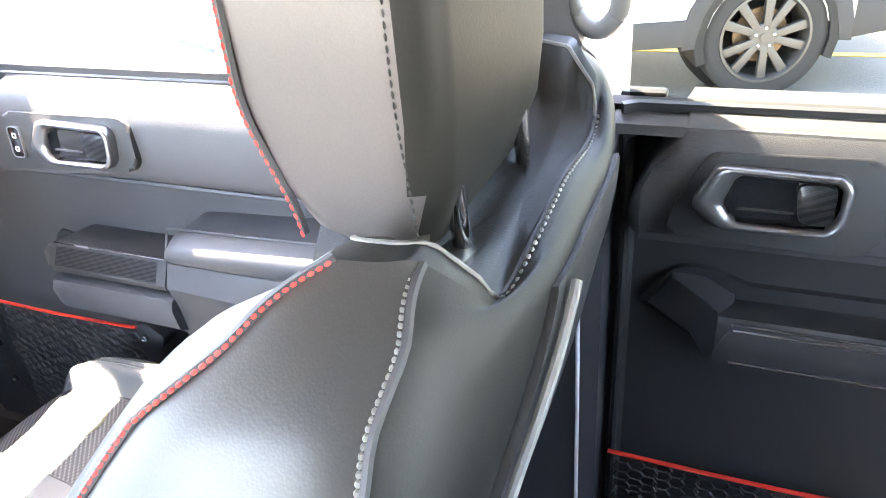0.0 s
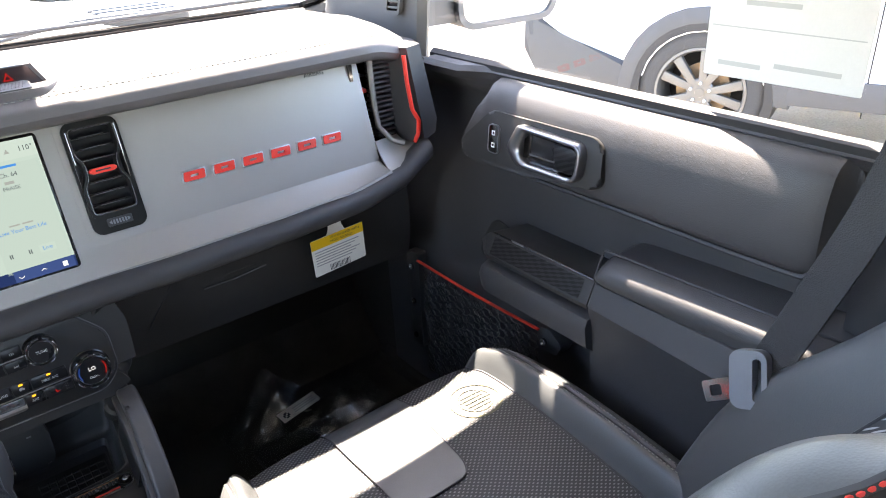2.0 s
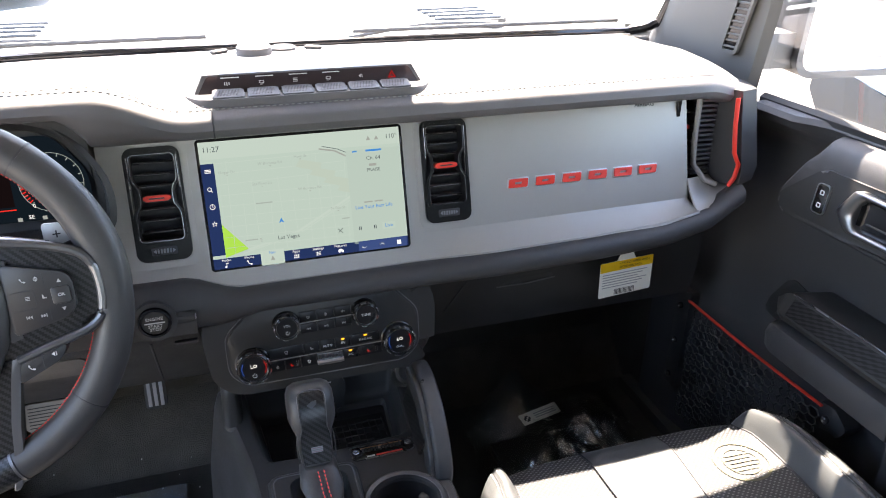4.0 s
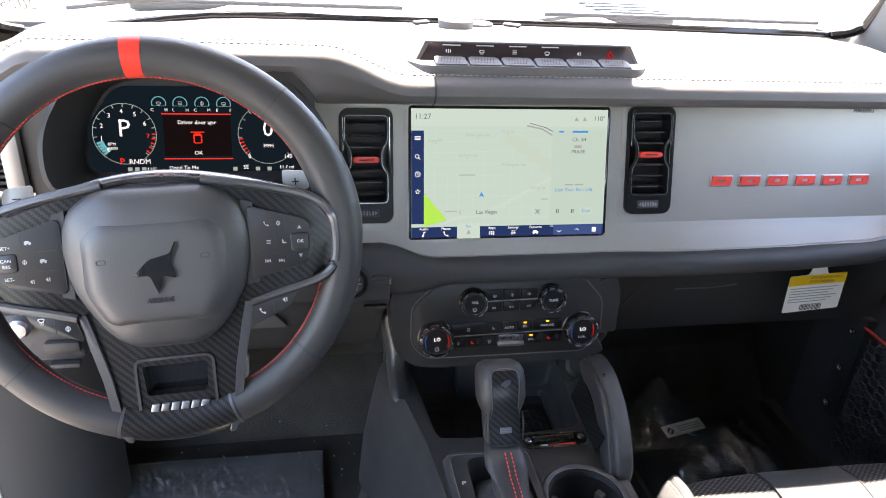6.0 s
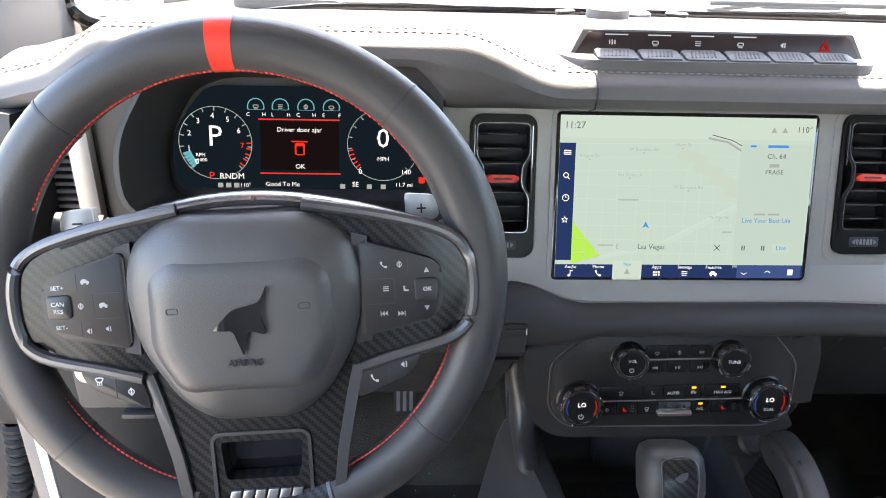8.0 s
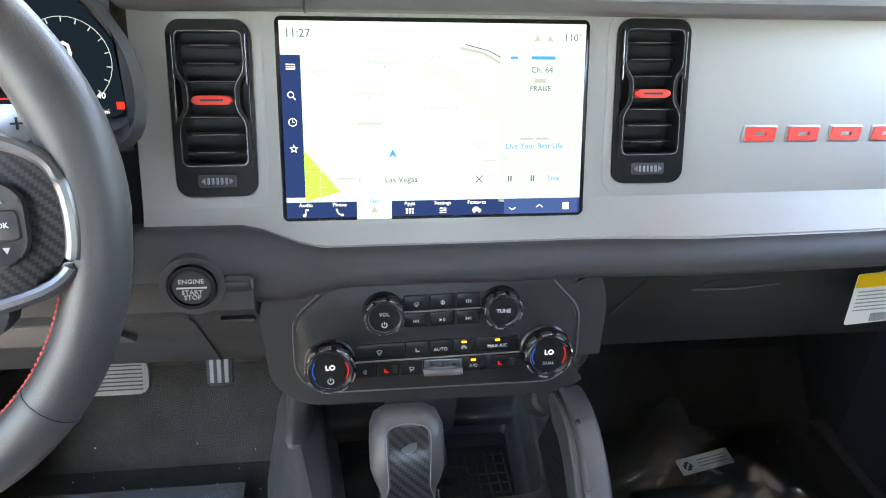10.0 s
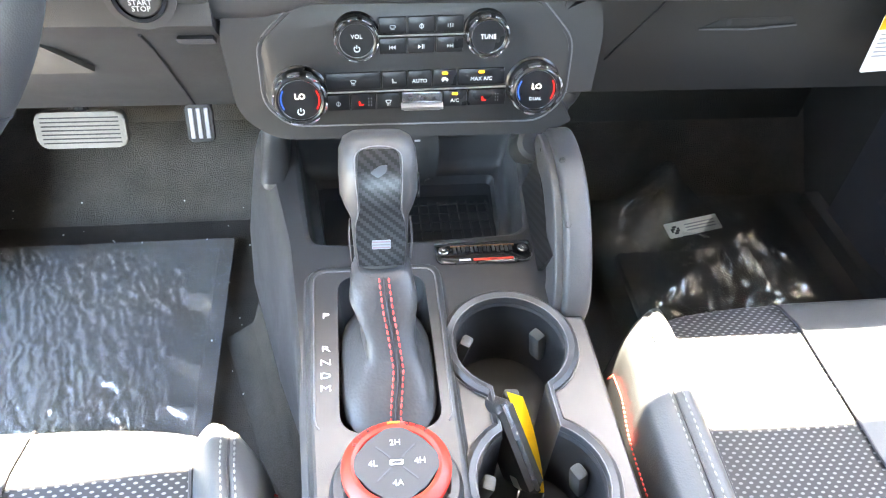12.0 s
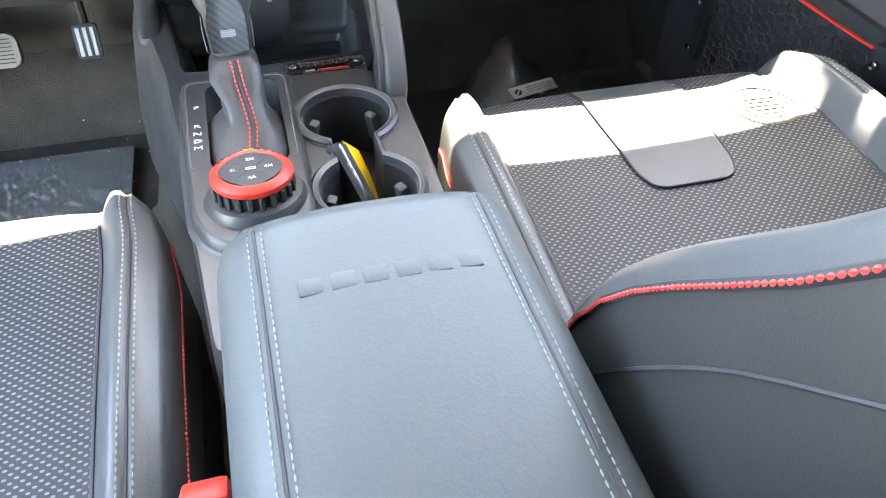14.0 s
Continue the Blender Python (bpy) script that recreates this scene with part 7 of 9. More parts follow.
# ---------- front seats ----------
M_OLIVE = surface("dull_thread", (0.095, 0.088, 0.050), 0.7, bump=0.3, scale=1500)


def cushion_z(u, v):
    """Height of the seat cushion; u across from -1 to 1, v from the back (0) to the front (1)."""
    a = abs(u)
    base = 0.868 + 0.050 * v + 0.012 * math.sin(v * math.pi)
    bol = 0.052 * ease(0.715, 0.835, a) * (1 - 0.34 * v) - 0.004 * math.exp(-((a - 0.745) / 0.016) ** 2)
    groove = -0.0030 * math.exp(-((a - 0.868) / 0.010) ** 2)
    drop = -0.010 * ease(0.88, 0.97, a) - 0.085 * max(0.0, (a - 0.945) / 0.055) ** 2.2
    nose = -0.012 * ease(0.86, 0.95, v) - 0.085 * max(0.0, (v - 0.94) / 0.06) ** 2
    dish = -0.006 * (1 - min(1, a / 0.7) ** 2)
    return base + bol + groove + drop + nose + dish


def seat_cushion(seat, cx, y0, y1, half=0.262):
    def pt(u, v, lift=0.0):
        w = half * (1.0 - 0.05 * ease(0.75, 1.0, v) * 1.0)
        front = 0.040 * abs(u) ** 3 + 0.035 * abs(u) ** 10
        return Vector((cx + u * w, y0 + (y1 - y0 - front) * v, cushion_z(u, v) + lift))
    right_us = spread(0, 0.70, 22) + spread(0.715, 0.83, 10) + [0.845] + spread(0.853, 0.883, 7) + [0.90, 0.92] + spread(0.935, 1.0, 9)
    us, vs = [-u for u in right_us[:0:-1]] + right_us, spread(0, 0.92, 34) + spread(0.93, 1.0, 9)
    top_ = sheet(lambda u, v: pt(u, v), us, vs)
    skirt_ = loft([[Vector(p) for p in rim] for rim in (
        [pt(u, 0) for u in us] + [pt(1, v) for v in vs[1:]] + [pt(u, 1) for u in us[::-1][1:]] + [pt(-1, v) for v in vs[::-1][1:-1]],
        [Vector((p.x, p.y, 0.76)) for p in [pt(u, 0) for u in us] + [pt(1, v) for v in vs[1:]] + [pt(u, 1) for u in us[::-1][1:]] + [pt(-1, v) for v in vs[::-1][1:-1]]])], True, (False, True))
    cu = part("cushion", merged(top_, skirt_), M_GREY_LEATHER, seat, "dark grey leather seat cushion")
    ins = part("cushion_insert", sheet(lambda u, v: pt(u, v, 0.0022), spread(-0.742, 0.742, 53), spread(0.02, 0.92, 36) + spread(0.93, 0.985, 7)), M_PERF, seat, "perforated leather insert")

    def tabpt(u, v):
        k = min(1.0, (v - 0.560) / 0.075)
        hw = (0.218 + 0.040 * ease(0.6, 1.0, v)) * (0.62 + 0.38 * math.sqrt(max(0.0, 1 - (1 - k) ** 2)))
        return pt(-0.016 + u * hw, v, 0.0048)
    part("centre_panel", sheet(tabpt, spread(-1, 1, 19), spread(0.560, 0.66, 12) + spread(0.68, 0.985, 14), 0.002), M_GREY_LEATHER, seat, "smooth leather centre panel")
    part("centre_seam", tube([tabpt(u, 0.560) + Vector((0, 0, 0.0004)) for u in spread(-1, 1, 10)], 0.0013, 6), M_INK, seat)
    for s in (-1, 1):
        part("centre_seam", tube([tabpt(s, v) + Vector((0, 0, 0.0004)) for v in spread(0.560, 0.66, 12) + spread(0.68, 0.98, 14)], 0.0011, 6), M_INK, seat)
        part("insert_seam", tube([pt(s * 0.742, v, 0.0022) for v in spread(0.02, 0.97, 40)], 0.0018, 6), M_INK, seat)
        for du in (0.848, 0.888):
            part("stitching", stitches([pt(s * du, v, 0.0008) for v in spread(0.02, 0.985, 60)], 0.0040, 0.0020, 0.0008), M_GREY_THREAD, seat, "pale stitching")
        part("bolster_seam", tube([pt(s * 0.868, v, 0.0004) for v in spread(0.02, 0.985, 44)], 0.0011, 6), M_INK, seat)
    if cx > 0:
        for r0, r1 in ((0.150, 0.136), (0.100, 0.092)):
            rows_ = [[pt(0.535 + r * math.cos(a), 0.770 + 0.50 * r * math.sin(a), 0.0036) for a in spread(0, 2 * math.pi, 33)] for r in (r0, r1)]
            part("embroidery", loft(rows_, False), M_OLIVE, seat, "faint round embroidered mark")
        for k in range(5):
            v0 = 0.738 + 0.014 * k
            part("embroidery", loft([[pt(u, v, 0.0036) for u in spread(0.465 - 0.02 * (k % 2), 0.595 + 0.02 * (k % 3), 6)] for v in (v0, v0 + 0.006)], False), M_OLIVE, seat)
    inner = -1 if cx > 0 else 1
    part("edge_stitching", stitches([pt(inner * 0.982, v, 0.001) + Vector((inner * 0.0012, 0, 0)) for v in spread(0.02, 0.97, 50)], 0.003, 0.0012, 0.0009), M_RED_THREAD, seat, "red edge stitching")
    part("front_seam", tube([pt(u, 0.988, 0.0018) for u in spread(-0.74, 0.74, 30)], 0.0012, 6), M_INK, seat)
    part("seat_base", box((cx, (y0 + y1) / 2 - 0.02, 0.70), (2 * half - 0.04, y1 - y0 - 0.06, 0.14), 0.02), M_PLASTIC, seat, "black plastic seat base")
    return pt


# half sections of the backrest from its foot to its top, as (out from the middle, forward, up):
# middle, insert edge, bolster foot, bolster nose, red seam, flank, pale seam, rear corner, shell edge, rear middle
BACK = [
    [(0, .387, .860), (.15, .390, .860), (.185, .410, .868), (.225, .475, .900), (.262, .460, .895), (.272, .420, .870), (.268, .330, .840), (.250, .290, .820), (.20, .280, .815), (0, .280, .815)],
    [(0, .300, 1.041), (.15, .305, 1.043), (.185, .325, 1.050), (.226, .400, 1.080), (.261, .391, 1.073), (.270, .310, 1.045), (.262, .225, 1.010), (.245, .190, .995), (.20, .182, .990), (0, .180, .990)],
    [(0, .215, 1.190), (.135, .218, 1.192), (.165, .235, 1.200), (.212, .284, 1.222), (.245, .264, 1.220), (.250, .195, 1.190), (.225, .130, 1.160), (.200, .098, 1.150), (.15, .088, 1.145), (0, .085, 1.145)],
    [(0, .165, 1.300), (.12, .168, 1.300), (.142, .180, 1.305), (.167, .218, 1.329), (.203, .207, 1.327), (.208, .145, 1.310), (.195, .082, 1.298), (.165, .055, 1.290), (.11, .045, 1.288), (0, .043, 1.287)],
    [(0, .135, 1.360), (.11, .138, 1.360), (.128, .150, 1.365), (.152, .184, 1.381), (.187, .172, 1.374), (.192, .120, 1.368), (.180, .078, 1.360), (.150, .053, 1.352), (.08, .036, 1.347), (0, .035, 1.346)],
    [(0, .120, 1.380), (.095, .123, 1.384), (.112, .135, 1.392), (.136, .146, 1.404), (.164, .138, 1.411), (.167, .105, 1.408), (.153, .072, 1.405), (.125, .055, 1.382), (.07, .041, 1.370), (0, .040, 1.368)],
    [(0, .115, 1.384), (.085, .118, 1.390), (.100, .128, 1.402), (.119, .122, 1.420), (.140, .106, 1.436), (.139, .085, 1.436), (.130, .067, 1.429), (.108, .056, 1.372), (.07, .048, 1.372), (0, .047, 1.379)],
]
RIM = [(0, .108, 1.382), (.08, .111, 1.388), (.092, .119, 1.402), (.111, .118, 1.420), (.124, .101, 1.434), (.123, .084, 1.434), (.116, .068, 1.427), (.099, .057, 1.368), (.06, .054, 1.374), (0, .054, 1.384)]


def section(row, n=4):
    """A smooth half section with n steps between its given points."""
    return smooth_path([(-row[1][0], row[1][1], row[1][2])] + row + [(-row[8][0], row[8][1], row[8][2])], n)[n:-n]


def back_rows(rows, n=5):
    """The half sections, blended smoothly from one to the next."""
    secs = [section(r) for r in rows]
    return [list(p) for p in zip(*[smooth_path([s_[i] for s_ in secs], n) for i in range(len(secs[0]))])]


def settle(p):
    """Widens the upper backrest, and lowers its shoulders."""
    k = ease(1.08, 1.33, p.z)
    up = max(0.0, p.z - 1.352)
    return Vector((p.x * (1 + 0.14 * k), p.y + 0.008 * k + 0.012 * ease(1.39, 1.43, p.z), p.z - 0.36 * up))


SHELL_TOP = 22
BACK_GRID = [[settle(p) for p in r] for r in back_rows(BACK)]


def front_seat(cx, dy, label):
    seat = thing("front_seat", label, "car seat", (cx, 0.5 + dy, 0.6), "front seats")
    seat_cushion(seat, cx, 0.36 + dy, (0.872 if cx > 0 else 0.882) + dy)
    off = Vector((cx, dy, 0))

    def side(p, s, lift=0.0):
        x, way = s * (p.x + lift), 1 if cx > 0 else -1
        high = ease(1.27, 1.375, p.z)
        return Vector((x * (1 + 0.10 * high) + way * (0.022 * ease(1.08, 1.33, p.z) + 0.054 * high), p.y, p.z + 0.016 * high * ease(0.06, 0.15, x * way))) + off

    grid = BACK_GRID
    # rear of the backrest takes the shade-darkened leather, the flanks the plain one
    part("backrest", loft([[side(p, 1) for p in r[24:37]] + [side(p, -1) for p in r[24:36][::-1]] for r in grid], False), M_SHADED_LEATHER, seat, "backrest rear, its leather darkened for shade", 60)
    for s in (1, -1):
        part("back_flank", loft([[side(p, s) for p in r[16:25]] for r in grid], False), M_LEATHER, seat, "smooth black leather flank of the backrest", 60)
    rim = [settle(p) for p in section(RIM)]
    low = [Vector((p.x * 0.86, 0.085 + (p.y - 0.085) * 0.75, 1.366 + 0.3 * (p.z - 1.384))) for p in rim]
    mid = [Vector((p.x * 0.45, 0.085 + (p.y - 0.085) * 0.4, 1.362)) for p in rim]
    top_rows = [[side(p, 1) for p in r] + [side(p, -1) for p in r[1:-1][::-1]] for r in (grid[-1], rim, low, mid, [Vector((p.x * 0.02, 0.085, 1.362)) for p in rim])]
    part("top_cover", loft(top_rows, True, (False, True)), M_SHADED_LEATHER, seat, "leather channel below the headrest, darkened for shade", 50)
    part("back_insert", loft([[side(p, -1) for p in r[0:9][::-1]] + [side(p, 1) for p in r[1:9]] for r in grid], False), M_PERF_BACK, seat, "perforated leather insert")
    for s in (1, -1):
        part("back_bolster", loft([[side(p, s) for p in r[8:17]] for r in grid], False), M_GREY_LEATHER, seat, "grey leather bolster face", 60)
        run = lambda c, r0=0, r1=99, lift=0.0012: [side(r[c], s, lift) for r in grid[r0:r1]]
        part("piping_groove", tube(run(16, 0, 99, 0.0), 0.0032, 6), M_INK, seat)
        part("piping", stitches(run(16, 0, 99, 0.0030), 0.0036, 0.0009, 0.0014, (s, 0.3, 0.3)), M_RED_THREAD, seat, "red ribbed piping")
        part("side_seam", tube(run(24, 0, 99, 0.0), 0.0026, 6), M_INK, seat)
        part("side_stitching", stitches([p + Vector((0, 0.0030, 0)) for p in run(24, 0, 99, 0.0014)], 0.0036, 0.0002, 0.0018, (s, 0, 0.3)), M_GREY_THREAD, seat, "pale grey stitching")
        part("insert_seam", tube(run(8, 0, 99, 0.0), 0.0016, 6), M_INK, seat)
        welt = [side(p, s) for p in rim[12:29]]
        part("welt", tube(welt, 0.0016, 8), M_WELT, seat, "pale grey welt along the shoulder")
        part("rear_stitching", stitches([side(p, s) + Vector((0, -0.003, 0.001)) for p in rim[28:37]], 0.0042, 0.0024, 0.0012, (0, -0.5, 1)), M_GREY_THREAD, seat)
        part("rear_seam", tube([side(p, s) for p in rim[28:37]], 0.0018, 6), M_INK, seat)
        part("side_crease", tube(smooth_path([side(grid[a][b], s, 0.0004) for a, b in ((0, 20), (3, 18), (7, 18), (11, 19), (15, 21))], 6), 0.0014, 6), M_INK, seat)
    shell_ = loft([[side(p, 1) + Vector((0, -0.005, -0.002)) for p in r[32:37]] + [side(p, -1) + Vector((0, -0.005, -0.002)) for p in r[32:36][::-1]] for r in grid[:23]], False)
    bmesh.ops.recalc_face_normals(shell_, faces=shell_.faces)
    bmesh.ops.solidify(shell_, geom=shell_.faces, thickness=0.006)
    part("back_shell", shell_, M_PLASTIC, seat, "black plastic back shell")
    way = 1 if cx > 0 else -1
    part("shell_edge", tube([side(r[32], -way) + Vector((way * 0.09 * max(0.0, r[32].z - 1.15), -0.007 - 0.02 * max(0.0, r[32].z - 1.15), -0.002)) for r in grid[:SHELL_TOP]], 0.0032, 8), M_SHELL_EDGE, seat, "pale edge of the back shell")
    # headrest
    hr = Vector((cx + (0.059 if cx > 0 else -0.059), dy + 0.045, -0.030))
    hrr = []
    for z, w, y0, y1 in ((1.398, 0.120, 0.072, 0.120), (1.402, 0.178, 0.064, 0.136), (1.412, 0.192, 0.060, 0.148), (1.44, 0.202, 0.050, 0.164), (1.48, 0.208, 0.040, 0.176), (1.54, 0.210, 0.036, 0.182), (1.59, 0.206, 0.038, 0.180), (1.625, 0.190, 0.048, 0.170), (1.645, 0.158, 0.066, 0.152), (1.655, 0.09, 0.09, 0.13)):
        y0 = max(y0, 0.046)
        ym = y0 + 0.020
        hrr.append([Vector((x, y, z)) + hr for x, y in rounded([(w * 0.40, y1), (w * 0.5, y1 - 0.02), (w * 0.5, ym), (w * 0.44, y0), (-w * 0.44, y0), (-w * 0.5, ym), (-w * 0.5, y1 - 0.02), (-w * 0.40, y1)], 0.012, 4)])
    head_bm = loft(hrr)
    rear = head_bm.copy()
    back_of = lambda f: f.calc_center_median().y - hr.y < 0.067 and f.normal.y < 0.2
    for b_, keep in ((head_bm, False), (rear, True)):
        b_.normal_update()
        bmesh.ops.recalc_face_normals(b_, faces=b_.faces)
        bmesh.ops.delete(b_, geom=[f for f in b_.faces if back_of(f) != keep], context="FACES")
    head = part("headrest", head_bm, M_HEADREST, seat, "taupe leather headrest, lightened for its sheen", 60)
    part("headrest_back", rear, M_SHADED_LEATHER, head, "headrest rear, its leather darkened for shade", 60)
    hw_of = lambda z: 0.1 * (0.955 + 0.085 * ease(1.40, 1.50, z)) * (1 - 0.10 * ease(1.59, 1.645, z))
    for s in (-1, 1):
        path = [hr + Vector((s * hw_of(z), 0.140 + 0.020 * ease(1.40, 1.50, z), z)) for z in spread(1.408, 1.628, 46)]
        part("piping_groove", tube(path, 0.0028, 6), M_INK, head)
        part("piping", stitches([p + Vector((s * 0.0022, 0.0006, 0)) for p in path], 0.0046, 0.0013, 0.0014, (s, 0, 0)), M_RED_THREAD, head, "red ribbed piping")
        part("head_seam", stitches([hr + Vector((s * (hw_of(z) + 0.0004), 0.068 + 0.002 * ease(1.40, 1.52, z), z)) for z in spread(1.410, 1.62, 40)], 0.0038, 0.0016, 0.0009, (s, 0, 0)), M_DARK_THREAD, head)
        post = part("post", tube([hr + Vector((s * 0.064, 0.052, 1.35)), hr + Vector((s * 0.064, 0.060, 1.45))], 0.006, 12), M_CHROME, seat, "chrome headrest post")
        part("post_collar", revolve([(0.013, 0), (0.013, 0.008), (0.009, 0.012), (0.006, 0.012)], 20, Matrix.Translation(hr + Vector((s * 0.064, 0.054, 1.376)))), M_PLASTIC, post)
    return seat


front_seat(0.410, 0.0, "dark leather passenger seat with perforated insert and red piping")
front_seat(-0.372, -0.095, "dark leather driver seat with perforated insert and red piping")

bk = thing("seat_buckle", "black seat belt buckle with red release button", "buckle", (-0.09, 0.39, 0.85))
bmx = Matrix.Translation((-0.090, 0.385, 0.965)) @ pose(0, 0, 0, -18, 0, 0)
part("body", box((0, 0, -0.04), (0.036, 0.024, 0.09), 0.006, 3, bmx), M_PLASTIC, bk)
part("button", box((0, 0.0, 0.004), (0.029, 0.020, 0.014), 0.004, 2, bmx), M_RED, bk, "red release button")
part("stalk", box((0, 0, -0.14), (0.024, 0.006, 0.16), 0.003, 2, bmx), M_RUBBER, bk)


# ---------- doors on the passenger side ----------
M_FRAME = surface("dark_satin_metal", (0.24, 0.24, 0.25), 0.32, 0.9, bump=0.0, var=0.05)
DP = axes((0, 0, 0), (0, -1, 0), (0, 0, 1))


def outline(pts, r=0.01, n=4):
    """Points given as (y, z), as an outline in a door's own frame."""
    return rounded([(-y, z) for y, z in pts], r, n)


def on_door(x):
    return Matrix.Translation((x, 0, 0)) @ DP


def leaning(x, z, lean):
    """A frame on a door face that leans outward at the top, through (x, z)."""
    return axes((x, 0, z), (0, -1, 0), (lean, 0, 1)) @ Matrix.Translation((0, -z, 0))


def padded(door, y0, y1, chamfer, x, z0, name="upper_pad", top=1.347):
    """Upper door pad: a soft roll that slopes from the sill to its belly; chamfer cuts its forward corner."""
    prof = [(0.062, 1.347), (0.045, 1.3420), (0.030, 1.3365), (0.015, 1.3285), (0.008, 1.320), (0.003, 1.306), (0.0, 1.288), (0.0, 1.262), (0.0, 1.240), (0.003, 1.226), (0.010, z0 + 0.009), (0.024, z0 + 0.002), (0.065, z0)]
    prof = [(dx, z + (top - 1.347) * ease(1.25, 1.335, z)) for dx, z in prof]
    rings = []
    for y in [y0, y0 - 0.004, y0 - 0.012, y0 - 0.022] + spread(y0 - 0.03, y1 + 0.03, 22) + [y1 + 0.018, y1 + 0.008, y1 + 0.002, y1]:
        k = ease(0.0, 0.024, y0 - y + 0.001) * ease(0.0, 0.024, y - y1 + 0.001)
        top_z = 1.215 + max(0.0, (y0 - y)) * chamfer
        bot_z = z0 + 0.035 * ease(0.05, 0.0, y - y1) ** 2
        top_z = min(top_z, top - 0.001 - 0.03 * ease(0.045, 0.0, y - y1) ** 2)
        rings.append([(x + 0.066 - (0.066 - dx) * (0.25 + 0.75 * k), y, max(min(z, top_z + 0.2 * (z - 1.3)), bot_z)) for dx, z in prof])
    return part(name, loft(rings), M_DOORPAD, door, "soft padded upper panel")


def inner_handle(door, y0, y1, z0, z1, m):
    """Latch handle: a satin frame round a dark recess, with a textured pull. y0 is the forward end."""
    out_ = outline([(y0 - 0.020, z1 + 0.002), (y1 + 0.008, z1), (y1, z1 - 0.010), (y1 + 0.002, z0 + 0.010), (y1 + 0.014, z0 - 0.001), (y0 - 0.024, z0 - 0.001), (y0, z0 + 0.020)], 0.007, 4)
    in_ = outline([(y0 - 0.038, z1 - 0.005), (y1 + 0.014, z1 - 0.007), (y1 + 0.008, z1 - 0.013), (y1 + 0.010, z0 + 0.013), (y1 + 0.018, z0 + 0.006), (y0 - 0.040, z0 + 0.006), (y0 - 0.027, z0 + 0.021)], 0.007, 4)
    fr = part("handle", loft([[m @ Vector((p[0] + (q[0] - p[0]) * f, p[1] + (q[1] - p[1]) * f, h)) for p, q in zip(out_, in_)] for f, h in ((0, -0.006), (0, 0.006), (0.10, 0.0085), (0.30, 0.0100), (0.60, 0.0100), (0.88, 0.0080), (1.0, 0.0050), (1.0, -0.004))], True, (False, False)), M_FRAME, door, "satin dark chrome handle frame", 80)
    cup = outline([(y0 - 0.034, z1 - 0.008), (y1 + 0.009, z1 - 0.008), (y1 + 0.009, z0 + 0.007), (y0 - 0.034, z0 + 0.007)], 0.006)
    part("recess", merged(well(cup, 0.004, -0.0032, m, 0.97)), M_GLOSS, fr, "dark cup of the handle")
    part("pull", prism(outline([(y0 - 0.086, z1 - 0.010), (y1 + 0.012, z1 - 0.010), (y1 + 0.012, z0 + 0.009), (y0 - 0.092, z0 + 0.009)], 0.008), -0.0030, 0.003, m, 0.002), M_CARBON, fr, "ribbed black pull")
    part("cup_line", tube([m @ Vector((-(y0 - 0.040), z0 + 0.017, -0.002)), m @ Vector((-(y0 - 0.088), z0 + 0.017, -0.002))], 0.0014, 6), M_RUBBER, fr)
    return fr


def net_pocket(door, y0, y1, z1, z0, x):
    """Elastic net over a map pocket: honeycomb strands below a red band."""
    bm = bmesh.new()
    s = 0.011
    dx, dy = s * 1.5, s * 0.866
    seen = set()
    k = 0
    y = y1 + s
    while y < y0 - s:
        z = z0 + (dy if k % 2 else 0)
        while z < z1 + 0.0 - dy * 0.6:
            pts = [Vector((x + 0.006 * math.sin(y * 60) * math.sin(z * 50), y + s * math.cos(radians(60 * i)), z + s * 0.8 * math.sin(radians(60 * i)))) for i in range(6)]
            for i in range(6):
                a, b = pts[i], pts[(i + 1) % 6]
                key = (round((a.y + b.y) * 400), round((a.z + b.z) * 400))
                if key in seen or a.z > z1 or b.z > z1:
                    continue
                seen.add(key)
                t = (b - a).normalized()
                n = Vector((1, 0, 0))
                q = t.cross(n)
                loop = [[bm.verts.new(p + n * 0.0014 * c + q * 0.0014 * d) for c, d in ((1, 0), (0, 1), (-1, 0), (0, -1))] for p in (a, b)]
                for j in range(4):
                    bm.faces.new((loop[0][j], loop[0][(j + 1) % 4], loop[1][(j + 1) % 4], loop[1][j]))
            z += 2 * dy * 0.8 / 0.866 * 0.866
        y += dx
        k += 1
    net = part("net", bm, M_RUBBER, door, "black elastic honeycomb net")
    tagged(net, kind="stuff")
    band = smooth_path([(x - 0.002, y1, z1 + 0.004), (x - 0.003, (y0 + y1) / 2, z1), (x - 0.002, y0, z1 + 0.001)], 12)
    segs = 9
    for i in range(segs):
        a, b = i / segs, (i + 0.94) / segs
        cut = [band[min(len(band) - 1, round(t * (len(band) - 1)))] for t in spread(a, b, 4)]
        part("red_band", tube([Vector(p) for p in cut], 0.0034, 8, flat=0.6), M_RED, door, "red elastic band")
    return net


def screw_at(door, x, y, z, r=0.006):
    part("screw", revolve([(r, -0.003), (r, 0.002), (r * 0.7, 0.003), (r * 0.4, 0.0012), (0, 0.0012)], 14, Matrix.Translation((x, y, z)) @ DP), M_SMOKE, door)


def door_1_x(y, z):
    """How far in the flat of the passenger door lies."""
    x = 0.775 - 0.033 * ease(0.98, 1.16, y) * ease(1.2, 1.0, z) - 0.012 * ease(0.96, 0.90, z)
    return x + (0.726 + 0.022 * ease(0.97, 0.92, y) - x) * ease(1.285, 1.335, z)


